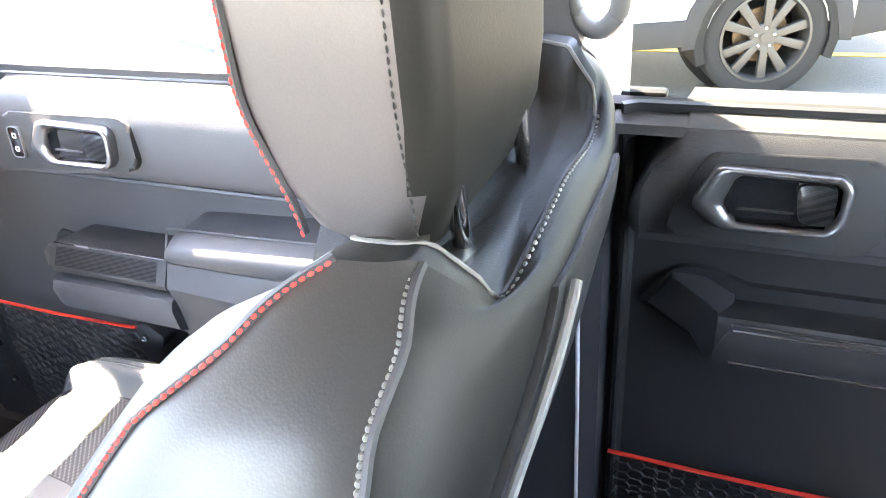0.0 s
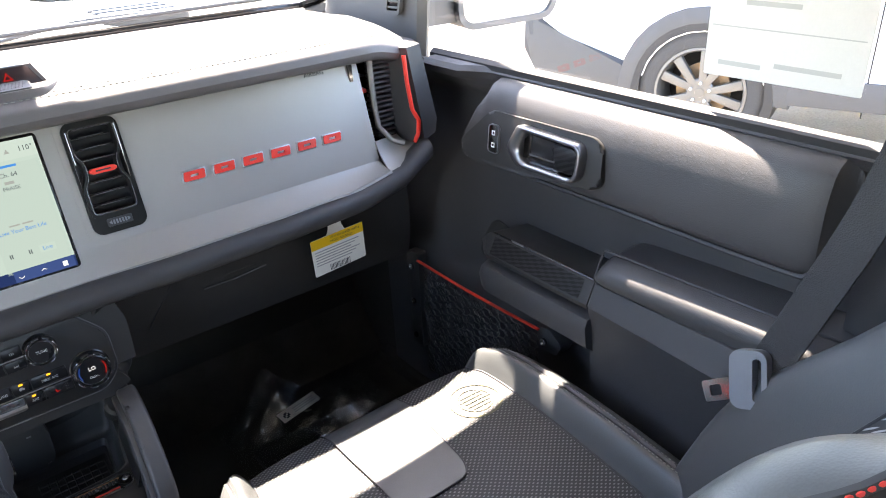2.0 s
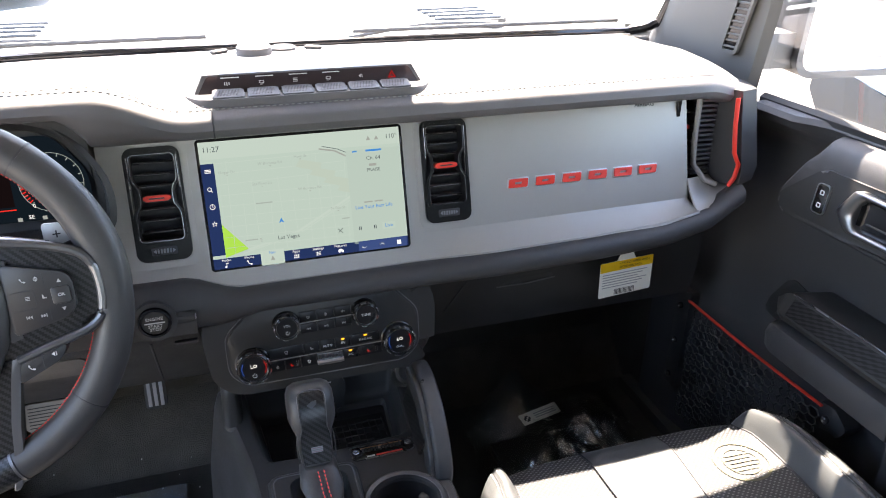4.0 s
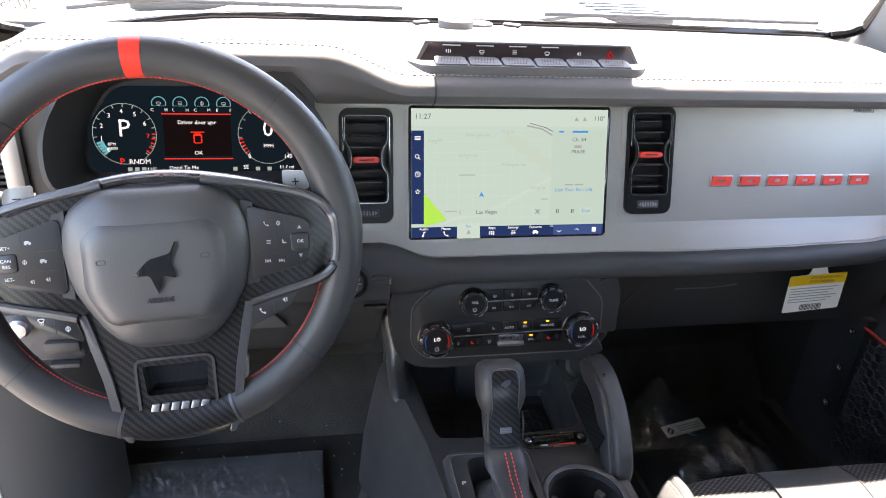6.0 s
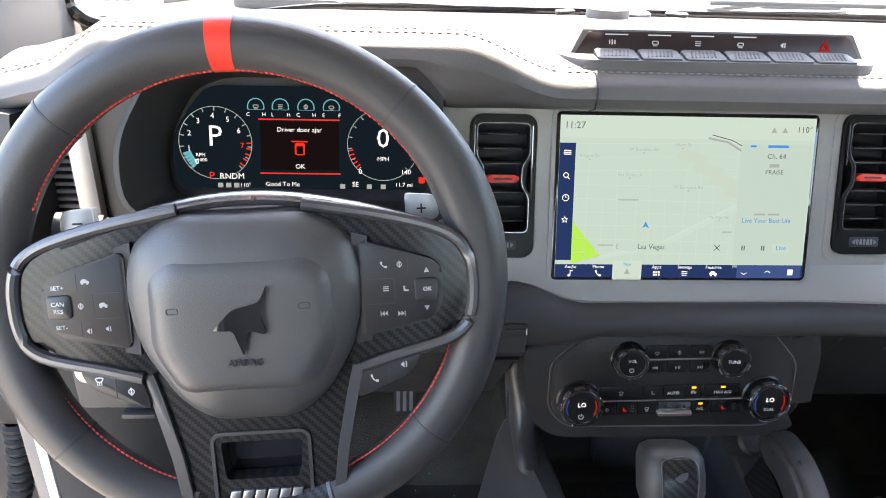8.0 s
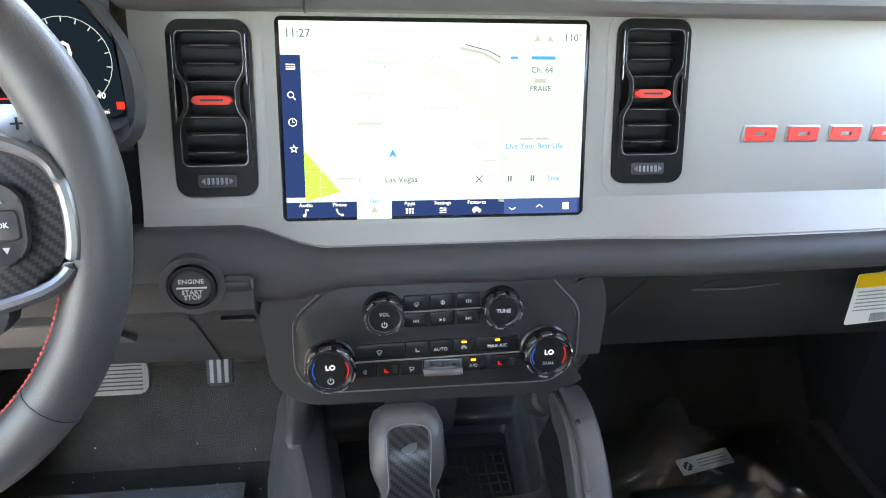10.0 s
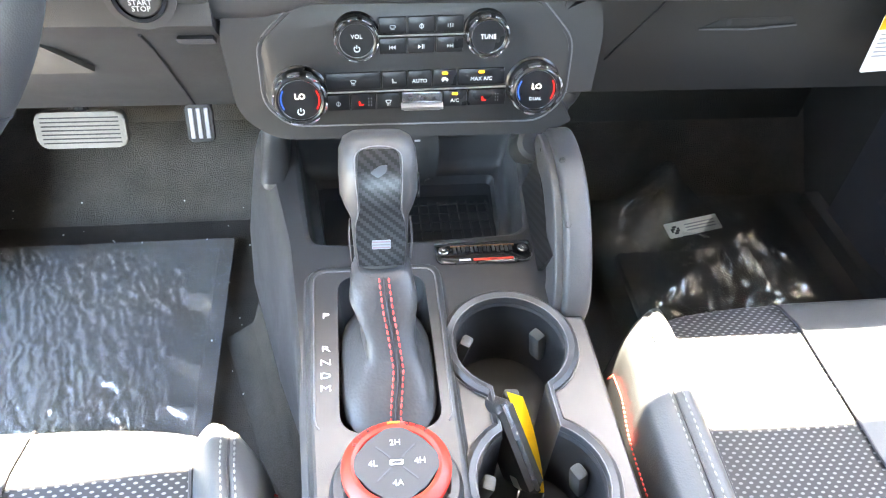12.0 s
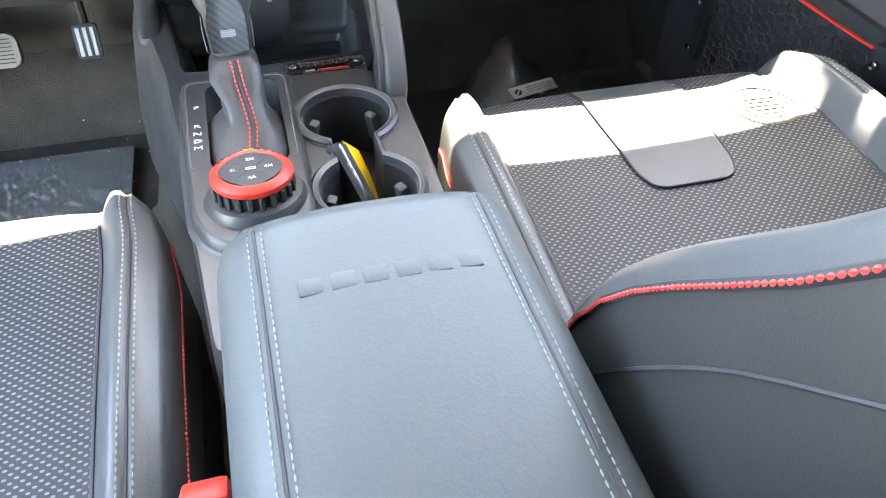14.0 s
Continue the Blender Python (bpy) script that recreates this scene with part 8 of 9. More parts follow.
D1 = thing("door_1", "dark grey plastic passenger door with padded upper and net pocket", "door", (0.76, 0.75, 0.62), kind="structure")
zs = sorted(set([round(z, 4) for z in spread(0.62, 1.02, 41) + spread(1.02, 1.036, 8) + spread(1.036, 1.083, 8) + spread(1.083, 1.097, 9) + spread(1.097, 1.343, 22)]))
ys = sorted(set([round(y, 4) for y in spread(0.358, 0.688, 24) + spread(0.688, 0.717, 9) + spread(0.717, 0.953, 20) + spread(0.953, 0.987, 8) + spread(0.987, 1.25, 20)]))
part("panel", sheet(lambda y, z: (door_1_x(y, z), y, z), ys, zs, -0.006), M_DOOR, D1, "dark grey door panel")
part("sill", loft([[(min(x + 0.026 * k, 0.752), y, z) for x, z in ((0.726, 1.325), (0.716, 1.338), (0.722, 1.346), (0.748, 1.347), (0.752, 1.33))] for y, k in ((0.34, 1), (0.7, 1), (0.92, 1), (0.945, 0.6), (0.97, 0), (1.06, 0))]), M_DOOR, D1)
part("weather_strip", loft([[(x, y, z) for x, z in ((0.744, 1.34), (0.743, 1.349), (0.752, 1.355), (0.762, 1.350), (0.762, 1.34))] for y in (0.30, 0.7, 1.075)]), M_RUBBER, D1, "black window seal")
padded(D1, 0.955, 0.358, 1.45, 0.692, 1.207, "upper_pad", 1.3545)
# ink tube draws the contact shadow and gap under the pad's lower edge
part("pad_gap", tube(smooth_path([(0.700, 0.92, 1.2145), (0.700, 0.66, 1.2145), (0.700, 0.42, 1.2145), (0.700, 0.380, 1.222), (0.701, 0.363, 1.25)], 6), 0.0034, 6), M_INK, D1)
HM = leaning(0.684, 1.265, 0.10)
part("handle_bezel", prism(outline([(0.926, 1.236), (0.918, 1.252), (0.858, 1.304), (0.662, 1.306), (0.648, 1.296), (0.646, 1.250), (0.656, 1.238), (0.80, 1.224), (0.912, 1.220)], 0.008, 4), -0.03, 0.0, HM, 0.005, 3), M_PLASTIC, D1, "black handle bezel")
inner_handle(D1, 0.812, 0.672, 1.242, 1.296, at(HM, 0, 0, 0.004))
lk = part("lock_switch", prism(rrect(0.020, 0.040, 0.005, 4, -0.847, 1.264), 0.0, 0.003, HM, 0.001), M_GLOSS, D1, "lock and unlock switch")
part("switch_rim", ring(rrect(0.0225, 0.0425, 0.006, 4, -0.847, 1.264), rrect(0.0200, 0.040, 0.005, 4, -0.847, 1.264), -0.001, 0.0036, HM), M_SATIN, lk)
for z in (1.273, 1.255):
    part("lock_icon", ring(rrect(0.007, 0.007, 0.001, 2, -0.847, z), rrect(0.004, 0.004, 0.001, 2, -0.847, z), 0.0028, 0.0036, HM), M_LEGEND, lk)
# the whole upper pad with its handle sits a little further out
grow = Matrix.Translation((0.015, 0.09, 1.60)) @ Matrix.Scale(1.03, 4) @ Matrix.Translation((-0.015, -0.09, -1.60))
for ob in [o for o in bpy.data.objects if o.type == "MESH" and o.name.split(".")[0] in ("upper_pad", "pad_gap", "handle_bezel", "handle", "recess", "pull", "edge", "lock_switch", "switch_rim", "lock_icon")]:
    ob.data.transform(grow)
    for v in ob.data.vertices:
        v.co.x = min(v.co.x, 0.752)
# grab tray ahead of the armrest; a dark plate stands for its slot's shade
part("grab_recess", prism(outline([(0.992, 0.992), (0.985, 1.020), (0.958, 1.064), (0.945, 1.073), (0.928, 1.070), (0.896, 1.061), (0.860, 1.060), (0.735, 1.064), (0.716, 1.072), (0.700, 1.070), (0.700, 1.03), (0.955, 0.985)], 0.006), -0.01, 0.006, on_door(0.778), 0.003), M_RUBBER, D1, "dark plate for the shade in the finger slot")
gbar = part("grab_tray", softened(loft([[(0.788, y, 1.046 - d), (0.757, y, 1.0585 - d), (0.752, y, 1.0575 - d), (0.735 + d, y, 1.023), (0.738 + d, y, 1.014), (0.754, y, 1.006), (0.788, y, 1.002)] for y, d in ((0.962, 0.020), (0.950, 0.008), (0.934, 0.0), (0.82, 0.0), (0.704, 0.0))]), 0.0025, 2, 25), M_PLASTIC, D1, "black grab tray")
part("carbon_strip", loft([[(x - 0.0012, y, z) for x, z in ((0.7515, 1.0545), (0.7370, 1.0268), (0.7400, 1.0262), (0.7540, 1.0535))] for y in (0.925, 0.82, 0.722)]), M_CARBON, gbar, "carbon-patterned face")
part("tray_edge", tube([(0.7530, y, 1.0590) for y in (0.930, 0.706)], 0.0016, 6), M_SMOKE, gbar)
part("lower_block", softened(loft([[(0.790, y, 1.000), (0.750 + d, y, 1.000 - d), (0.738 + d, y, 0.995 - d), (0.732 + d, y, 0.982 - d), (0.737 + d, y, 0.945), (0.760 + 0.5 * d, y, 0.926), (0.790, y, 0.918)] for y, d in ((0.975, 0.024), (0.962, 0.010), (0.944, 0.002), (0.93, 0.0), (0.82, 0.0), (0.702, 0.0))]), 0.003, 2, 25), M_DOOR, D1, "raised block under the tray")
# armrest: soft roll above a straight ledge, with the door falling back below it
arm_rings = []
for y, d in ((0.7085, 0.010), (0.706, 0.004), (0.700, 0.0), (0.60, 0.0), (0.50, 0.0), (0.40, 0.0), (0.352, 0.0)):
    k = (0.705 - y) / 0.30
    arm_rings.append([(0.795, y, 1.060), (0.754 - 0.010 * k + d, y, 1.0575 + 0.007 * k - 0.3 * d), (0.749 - 0.010 * k + d, y, 1.0560 + 0.007 * k - d), (0.735 - 0.010 * k + d, y, 1.0215 - 0.006 * k), (0.738 - 0.010 * k + d, y, 1.0145 - 0.006 * k), (0.749, y, 0.972), (0.757, y, 0.900), (0.760, y, 0.78), (0.760, y, 0.63), (0.795, y, 0.63)])
part("armrest_ledge", softened(loft(arm_rings), 0.003, 2, 20), M_DOOR, D1, "hard ledge of the armrest")
roll_rings = []
for y, k in ((0.7045, 0.25), (0.702, 0.55), (0.696, 0.80), (0.684, 0.95), (0.660, 1.0), (0.55, 1.0), (0.45, 1.0), (0.352, 1.0)):
    rise = 0.012 * ease(0.70, 0.42, y)
    roll_rings.append([(0.780 - (0.780 - x) * (0.55 + 0.45 * k), y, 1.058 + (z - 1.058) * k + rise * (z > 1.06)) for x, z in ((0.790, 1.056), (0.746, 1.060), (0.741, 1.067), (0.741, 1.076), (0.746, 1.085), (0.755, 1.092), (0.765, 1.097), (0.774, 1.101), (0.790, 1.103))])
part("armrest_roll", loft(roll_rings), M_DOORPAD, D1, "soft armrest roll")
part("pocket_rim", tube(smooth_path([(0.7725, 0.36, 1.1145), (0.7725, 0.55, 1.1080), (0.7725, 0.690, 1.1030), (0.7705, 0.7045, 1.0980), (0.764, 0.7075, 1.078), (0.755, 0.707, 1.060)], 6), 0.0022, 8), M_DOOR, D1)
# tray and armrest stand further into the cabin than the flat of the door
shrink = Matrix.Translation((0.015, 0.09, 1.60)) @ Matrix.Scale(0.925, 4) @ Matrix.Translation((-0.015, -0.09, -1.60))
for ob in [o for o in D1.children_recursive if o.name.split(".")[0] in ("grab_tray", "carbon_strip", "tray_edge", "lower_block", "armrest_ledge", "armrest_roll", "pocket_rim")]:
    rear = [v for v in ob.data.vertices if v.co.x > 0.779]
    ob.data.transform(shrink)
    for v in rear:
        v.co.x = 0.790

part("net_frame", prism(outline([(1.155, 0.955), (1.115, 0.960), (1.118, 0.74), (1.158, 0.74)], 0.006), -0.02, 0.0, on_door(0.716), 0.003), M_PLASTIC, D1)
part("net_plate", prism(outline([(0.795, 0.950), (0.765, 0.955), (0.738, 0.935), (0.748, 0.912), (0.79, 0.905)], 0.006), -0.03, 0.0, on_door(0.720), 0.003), M_PLASTIC, D1)
for y, z in ((1.138, 0.925), (1.138, 0.845), (1.14, 0.762), (0.772, 0.931)):
    screw_at(D1, 0.714, y, z)
net_pocket(D1, 1.118, 0.785, 0.944, 0.70, 0.718)
part("front_edge", tube([(0.742, 1.20, 0.62), (0.742, 1.20, 1.30)], 0.006, 8), M_RUBBER, D1)
g1 = part("window_2", sheet(lambda y, z: (0.757 - 0.03 * (z - 1.34), y, z), spread(0.30, 1.14, 4), spread(1.33, 1.83, 4)), M_GLASS)
g1.visible_shadow = False
tagged(g1, "clear side window of the passenger door", "window", kind="structure")
M_FAINT_INK = surface("faint_print", (0.52, 0.52, 0.48), 0.7, bump=0.0, var=0.05)
st = thing("price_sheet", "large pale printed sheet stuck inside the side window", "paper", (0.75, 0.48, 1.4))
part("sheet", prism(outline([(0.562, 1.392), (0.388, 1.394), (0.388, 1.66), (0.562, 1.66)], 0.002), 0, 0.0008, on_door(0.752)), M_PAPER, st)
for z, w, y in ((1.405, 0.05, 0.52), (1.409, 0.07, 0.445), (1.446, 0.165, 0.475), (1.47, 0.06, 0.49)):
    part("print", prism(outline([(y + w / 2, z), (y - w / 2, z), (y - w / 2, z + (0.0012 if w > 0.1 else 0.005)), (y + w / 2, z + (0.0012 if w > 0.1 else 0.005))], 0.0004, 1), 0.0008, 0.0012, on_door(0.752)), M_FAINT_INK, st)

# pillar between the doors
B1 = part("pillar_3", softened(loft([[(x - 0.04 * ease(1.4, 1.85, z), y, z) for x, y in ((0.735, 0.075 + 0.040 * ease(1.34, 1.42, z)), (0.728, 0.10 + 0.040 * ease(1.34, 1.42, z)), (0.728, 0.29), (0.742, 0.352), (0.80, 0.352), (0.80, 0.068 + 0.045 * ease(1.34, 1.42, z)))] for z in (0.6, 0.9, 1.2, 1.34, 1.38, 1.42, 1.55, 1.7, 1.87)]), 0.006, 2), M_DOOR)
tagged(B1, "dark grey plastic pillar between the side doors", "pillar", kind="structure")
part("rear_bar", tube(smooth_path([(0.738, 0.116, 1.47), (0.746, 0.115, 1.432), (0.750, 0.106, 1.412), (0.751, 0.092, 1.405), (0.750, 0.078, 1.413), (0.747, 0.070, 1.440), (0.742, 0.067, 1.55), (0.726, 0.064, 1.82)], 6), 0.0095, 12), M_CLADDING, B1, "curved grey bar behind the pillar")
wl = thing("seat_wire", "thin white cable beside the seat", "cable", (0.70, 0.09, 0.84))
part("cable", tube([(0.722, 0.098, 1.10), (0.721, 0.096, 0.95), (0.721, 0.094, 0.62)], 0.0025, 8), M_WHITE, wl)

D2 = thing("door_2", "plastic rear passenger door with padded armrest, panel darkened for shade", "door", (0.78, -0.4, 0.62), kind="structure")
# black plastic instead of door grey: the rear door's shade is in the colour
part("panel", sheet(lambda y, z: (0.764 + 0.01 * ease(0.062, 0.050, y) - 0.03 * ease(1.28, 1.34, z) - 0.02 * ease(1.0, 0.85, z) * ease(-0.15, -0.3, y), y, z), spread(0.064, -0.9, 70), spread(0.62, 1.343, 40), 0.006), M_PLASTIC, D2)
part("sill", loft([[(x, y, z) for x, z in ((0.720, 1.316), (0.723, 1.325), (0.733, 1.331), (0.748, 1.333), (0.752, 1.32))] for y in (0.07, -0.4, -0.9)]), M_DOOR, D2)
part("weather_strip", loft([[(x, y, z) for x, z in ((0.744, 1.325), (0.742, 1.338), (0.752, 1.343), (0.762, 1.338), (0.762, 1.325))] for y in (0.085, -0.4, -0.9)]), M_RUBBER, D2, "black window seal")
padded(D2, 0.060, -0.60, 2.3, 0.712, 1.196)
# the same drawn shadow line under the rear pad
part("pad_gap", tube([(0.720, 0.03, 1.216), (0.720, -0.58, 1.216)], 0.0022, 6), M_INK, D2)
RM = leaning(0.704, 1.265, 0.10)
part("handle_bezel", prism(outline([(0.012, 1.225), (0.008, 1.25), (-0.020, 1.308), (-0.155, 1.311), (-0.172, 1.295), (-0.170, 1.235), (-0.150, 1.222)], 0.010, 4), -0.03, 0.0, RM, 0.005, 3), M_PLASTIC, D2, "black handle bezel")
inner_handle(D2, -0.008, -0.139, 1.242, 1.298, at(RM, 0, 0, 0.004))
# slightly raised dark plate in place of the shaded slot above the grab
part("grab_slot", prism(outline([(0.040, 1.108), (0.004, 1.152), (-0.012, 1.158), (-0.034, 1.156), (-0.072, 1.142), (-0.44, 1.142), (-0.44, 1.06), (-0.02, 1.068)], 0.006, 4), -0.02, 0.003, on_door(0.762), 0.002), M_RUBBER, D2, "dark plate for the shaded slot of the grab")
part("grab_arm", softened(loft([[(0.775, y, 1.062), (0.724, y, 1.069), (0.7165, y, 1.074), (0.715, y, 1.118), (0.720, y, 1.126), (0.748, y, 1.128), (0.775, y, 1.120)] for y in (-0.046, -0.06, -0.20, -0.46)]), 0.003, 2, 25), M_PLASTIC, D2, "black armrest and grab")
part("grab_facet", softened(loft([[(0.756, 0.028, 1.108), (0.752, 0.004, 1.146), (0.764, 0.004, 1.150), (0.768, 0.034, 1.104)], [(0.733, -0.022, 1.090), (0.733, -0.034, 1.132), (0.764, -0.030, 1.150), (0.768, -0.014, 1.076)], [(0.7155, -0.040, 1.073), (0.7150, -0.062, 1.120), (0.764, -0.060, 1.132), (0.768, -0.036, 1.066)]]), 0.002, 2, 30), M_EDGE, D2, "faceted front end of the grab")
for z in (1.1215, 1.1145, 1.0740):
    part("arm_line", tube([(0.7155, -0.062, z), (0.7150, -0.45, z)], 0.0016, 6), M_SMOKE, D2)
net_pocket(D2, 0.060, -0.30, 0.884, 0.68, 0.742)
# added block that stops daylight showing between pillar and door panel
part("pillar_seal", box((0.785, 0.062, 0.97), (0.02, 0.07, 0.74), 0.004), M_RUBBER, D2, "black filler plugging the light gap by the pillar")
part("door_gap", tube([(0.757, 0.058, 0.62), (0.757, 0.056, 1.30)], 0.005, 8), M_RUBBER, D2)
g2 = part("window_3", sheet(lambda y, z: (0.757 - 0.03 * (z - 1.34), y, z), spread(0.06, -0.95, 4), spread(1.33, 1.83, 4)), M_PRIVACY)
tagged(g2, "tinted side window of the rear door", "window", kind="structure")
# trim shares the darkened carpet colour so the footwell stays black
tagged(part("wall_side", merged(box((0.78, -1.1, 0.97), (0.06, 0.38, 0.76)), box((0.765, 1.37, 1.0), (0.05, 0.26, 0.80)), box((0.772, 0.0, 0.608), (0.12, 2.6, 0.07))), M_CARPET_SHADED), "passenger side trim, darkened with the footwell shade", "wall", kind="structure")

# ---------- seat belt ----------
SB = thing("seat_belt", "black seat belt hanging beside the passenger seat", "seat belt", (0.66, 0.36, 0.7))


def webbing(path, width, side):
    path = smooth_path(path, 8)
    side = Vector(side).normalized()
    rings = []
    for i, p in enumerate(path):
        t = (path[min(i + 1, len(path) - 1)] - path[max(i - 1, 0)]).normalized()
        n = t.cross(side).normalized() * 0.0012
        s = side * width / 2
        rings.append([p - s - n, p + s - n, p + s + n, p - s + n])
    return loft(rings)


part("webbing", webbing([(0.652, 0.385, 1.118), (0.672, 0.362, 1.20), (0.695, 0.330, 1.32), (0.706, 0.305, 1.46), (0.708, 0.28, 1.62)], 0.043, (0.25, 1, 0.25)), M_WEB, SB, "black woven webbing")
part("lower_webbing", webbing([(0.650, 0.388, 1.10), (0.668, 0.385, 1.0), (0.69, 0.37, 0.86), (0.70, 0.36, 0.70)], 0.047, (0.35, 1, 0.1)), M_WEB, SB)
tg = axes((0.640, 0.392, 1.112), (-0.1, 0.93, -0.35), (0.25, 0.30, 0.9))
tn = part("tongue", ring(rrect(0.042, 0.064, 0.012, 4), rrect(0.010, 0.046, 0.004, 4, -0.010, 0.0), -0.006, 0.006, tg, 0.002), M_BUCKLE, SB, "grey buckle tongue")
part("metal_blade", ring(rrect(0.042, 0.024, 0.003, 3, 0.036, -0.006), rrect(0.014, 0.012, 0.002, 3, 0.042, -0.006), -0.0015, 0.0015, tg @ pose(0, 0, 0, 0, 0, -14), 0.0005), M_CHROME, tn, "bright metal blade")
ln = thing("seat_lever", "cream plastic seat release lever", "lever", (0.66, 0.30, 1.1))
part("lever", tube(smooth_path([(0.665, 0.34, 1.13), (0.662, 0.31, 1.16), (0.655, 0.27, 1.20)], 5), 0.008, 10), M_PAPER, ln)

# ---------- hanging warning tag ----------
TG = thing("warning_tag", "white and yellow paper warning tag hanging from the dashboard", "tag", (0.497, 1.02, 1.09))
tgm = axes((0.4965, 1.016, 1.0865), (1, 0.03, 0.03), (0, 0.06, 1))
card = part("card", prism(rounded([(-0.048, -0.032), (0.048, -0.030), (0.049, 0.030), (0.016, 0.030), (0.011, 0.040), (0.010, 0.060), (-0.014, 0.060), (-0.013, 0.040), (-0.018, 0.030), (-0.048, 0.029)], 0.003, 3), 0, 0.0008, tgm), M_PAPER, TG, "white card with a hook")
part("yellow_band", prism([(-0.048, 0.013), (0.049, 0.014), (0.049, 0.030), (-0.048, 0.029)], 0.0008, 0.0012, tgm), M_YELLOW, card, "yellow heading band")
lettering("THIS VEHICLE IS EQUIPPED WITH", 0.0056, at(tgm, 0, 0.0248, 0.0014), M_INK, card, "tag_text", depth=0.0)
lettering("ADVANCED AIR BAGS", 0.0056, at(tgm, 0, 0.0185, 0.0014), M_INK, card, "tag_text", depth=0.0)
for i in range(6):
    part("print", box((-0.002 - 0.004 * (i % 3), 0.008 - 0.0045 * i, 0.0010), (0.082 - 0.008 * (i % 3), 0.0014, 0.0004), 0, 1, tgm), M_INK_GREY, card)
rb = random.Random(7)
for i in range(16):
    part("barcode", box((-0.019 + 0.0024 * i, -0.0245, 0.0010), (0.0006 + 0.001 * rb.random(), 0.010, 0.0004), 0, 1, tgm), M_INK, card)

# ---------- floor, pedals, plastic ----------
FMAT = part("floor_mat", softened(box((-0.425, 1.025, 0.6155), (0.318, 0.46, 0.010)), 0.004), M_CARPET)
tagged(FMAT, "dark carpet floor mat in the driver footwell", "floor mat")


def creased(x0, x1, y0, y1, z, amp, seed, n, up):
    """Thin film thrown into sharp folds."""
    def fn(x, y):
        f = 0.0
        for k, (sc, w) in enumerate(((9, 1.0), (19, 0.55), (43, 0.22))):
            f += w * (0.7 - 2.2 * abs(noise.noise(Vector((x * sc + seed, y * sc * 0.8 + 0.4 * x * sc, seed + k)))))
        rim_ = ease(0.0, 0.05, min(x - x0, x1 - x, y - y0, y1 - y))
        return (x + 0.4 * amp * noise.noise(Vector((x * 14, y * 14, 9 + seed))), y + 0.4 * amp * noise.noise(Vector((x * 14, y * 14, 19 + seed))), max(z + (0.3 + 0.7 * rim_) * amp * (0.8 + f) + up(x, y) * rim_, 0.6215))
    return sheet(fn, spread(x0, x1, n), spread(y0, y1, n))


def film_point(x, y):
    """Shrink-wrapped film: a dense field of sharp little wrinkles, slack towards the tunnel."""
    wx, wy = x + 0.012 * noise.noise(Vector((x * 28, y * 22, 1.3))), y + 0.012 * noise.noise(Vector((x * 22, y * 28, 5.1)))
    slack = ease(-0.335, -0.285, x)
    f = 0.0042 * (0.55 - 1.7 * abs(noise.noise(Vector((wx * 95 + 0.35 * wy * 95, wy * 30, 2.2))))) + 0.0024 * (0.55 - 1.7 * abs(noise.noise(Vector((wx * 150, wy * 85 - wx * 60, 8.4)))))
    g = 0.0065 * (0.6 - 1.9 * abs(noise.noise(Vector((wx * 13, wy * 21 + wx * 14, 6.6)))))
    rim_ = ease(0.0, 0.03, min(1.262 - y, -0.243 - x))
    return (x, y, max(0.6250 + (f * (1 - 0.8 * slack) + g * slack) * (0.25 + 0.75 * rim_) + 0.002, 0.6218 if x < -0.27 else 0.614))


film = part("mat_film", sheet(film_point, spread(-0.600, -0.243, 150), spread(0.86, 1.262, 150)), M_FILM, None, "", 40)
film.visible_shadow = False
tagged(film, "wrinkled clear plastic film over the driver floor mat", "plastic film")
BAG = thing("plastic_bag", "crumpled clear plastic bag with white label on the floor", "plastic bag", (0.48, 1.13, 0.62))


def heap(x, y):
    return 0.105 * math.exp(-(((x - 0.41) / 0.055) ** 2 + ((y - 1.24) / 0.04) ** 2)) + 0.06 * math.exp(-(((x - 0.50) / 0.11) ** 2 + ((y - 1.14) / 0.09) ** 2))


bag_ = part("film", creased(0.30, 0.66, 0.98, 1.30, 0.626, 0.020, 5.0, 72, heap), M_BAG, BAG, "", 14)
bag_.visible_shadow = False
bag2 = part("inner_film", creased(0.31, 0.64, 0.99, 1.28, 0.623, 0.014, 8.0, 52, lambda x, y: 0.6 * heap(x, y)), M_BAG, BAG, "", 14)
bag2.visible_shadow = False
part("contents", softened(box((0.45, 1.10, 0.632), (0.22, 0.16, 0.02)), 0.008), M_RUBBER, BAG, "dark folded item inside")
lbm = axes((0.445, 1.17, 0.698), (1, 0.20, 0.02), (-0.2, 0.98, 0.25))
lab = part("label", prism(rrect(0.090, 0.026, 0.002), 0, 0.0008, lbm), M_PAPER, BAG, "white printed label")
for i in range(4):
    for j in range(4):
        if (i * 7 + j * 5) % 3:
            part("code_mark", box((-0.036 + 0.0035 * i, -0.006 + 0.0035 * j, 0.0010), (0.0032, 0.0032, 0.0004), 0, 1, lbm), M_INK, lab)
for j in range(3):
    part("print", box((0.012, 0.005 - 0.005 * j, 0.0010), (0.05, 0.0018, 0.0004), 0, 1, lbm), M_INK_GREY, lab)

br = thing("brake_pedal", "wide worn rubber brake pedal", "pedal", (-0.435, 1.33, 0.78))
pm = axes((-0.435, 1.335, 0.787), (1, 0, 0), (0, 0.35, 0.94))
part("pad", prism(rrect(0.122, 0.052, 0.012), 0, 0.014, pm, 0.004, 3), M_PEDAL, br, "grooved rubber pad")
for i in range(7):
    part("groove", box((0, -0.018 + 0.006 * i, 0.0145), (0.105, 0.0016, 0.001), 0, 1, pm), M_RUBBER, br)
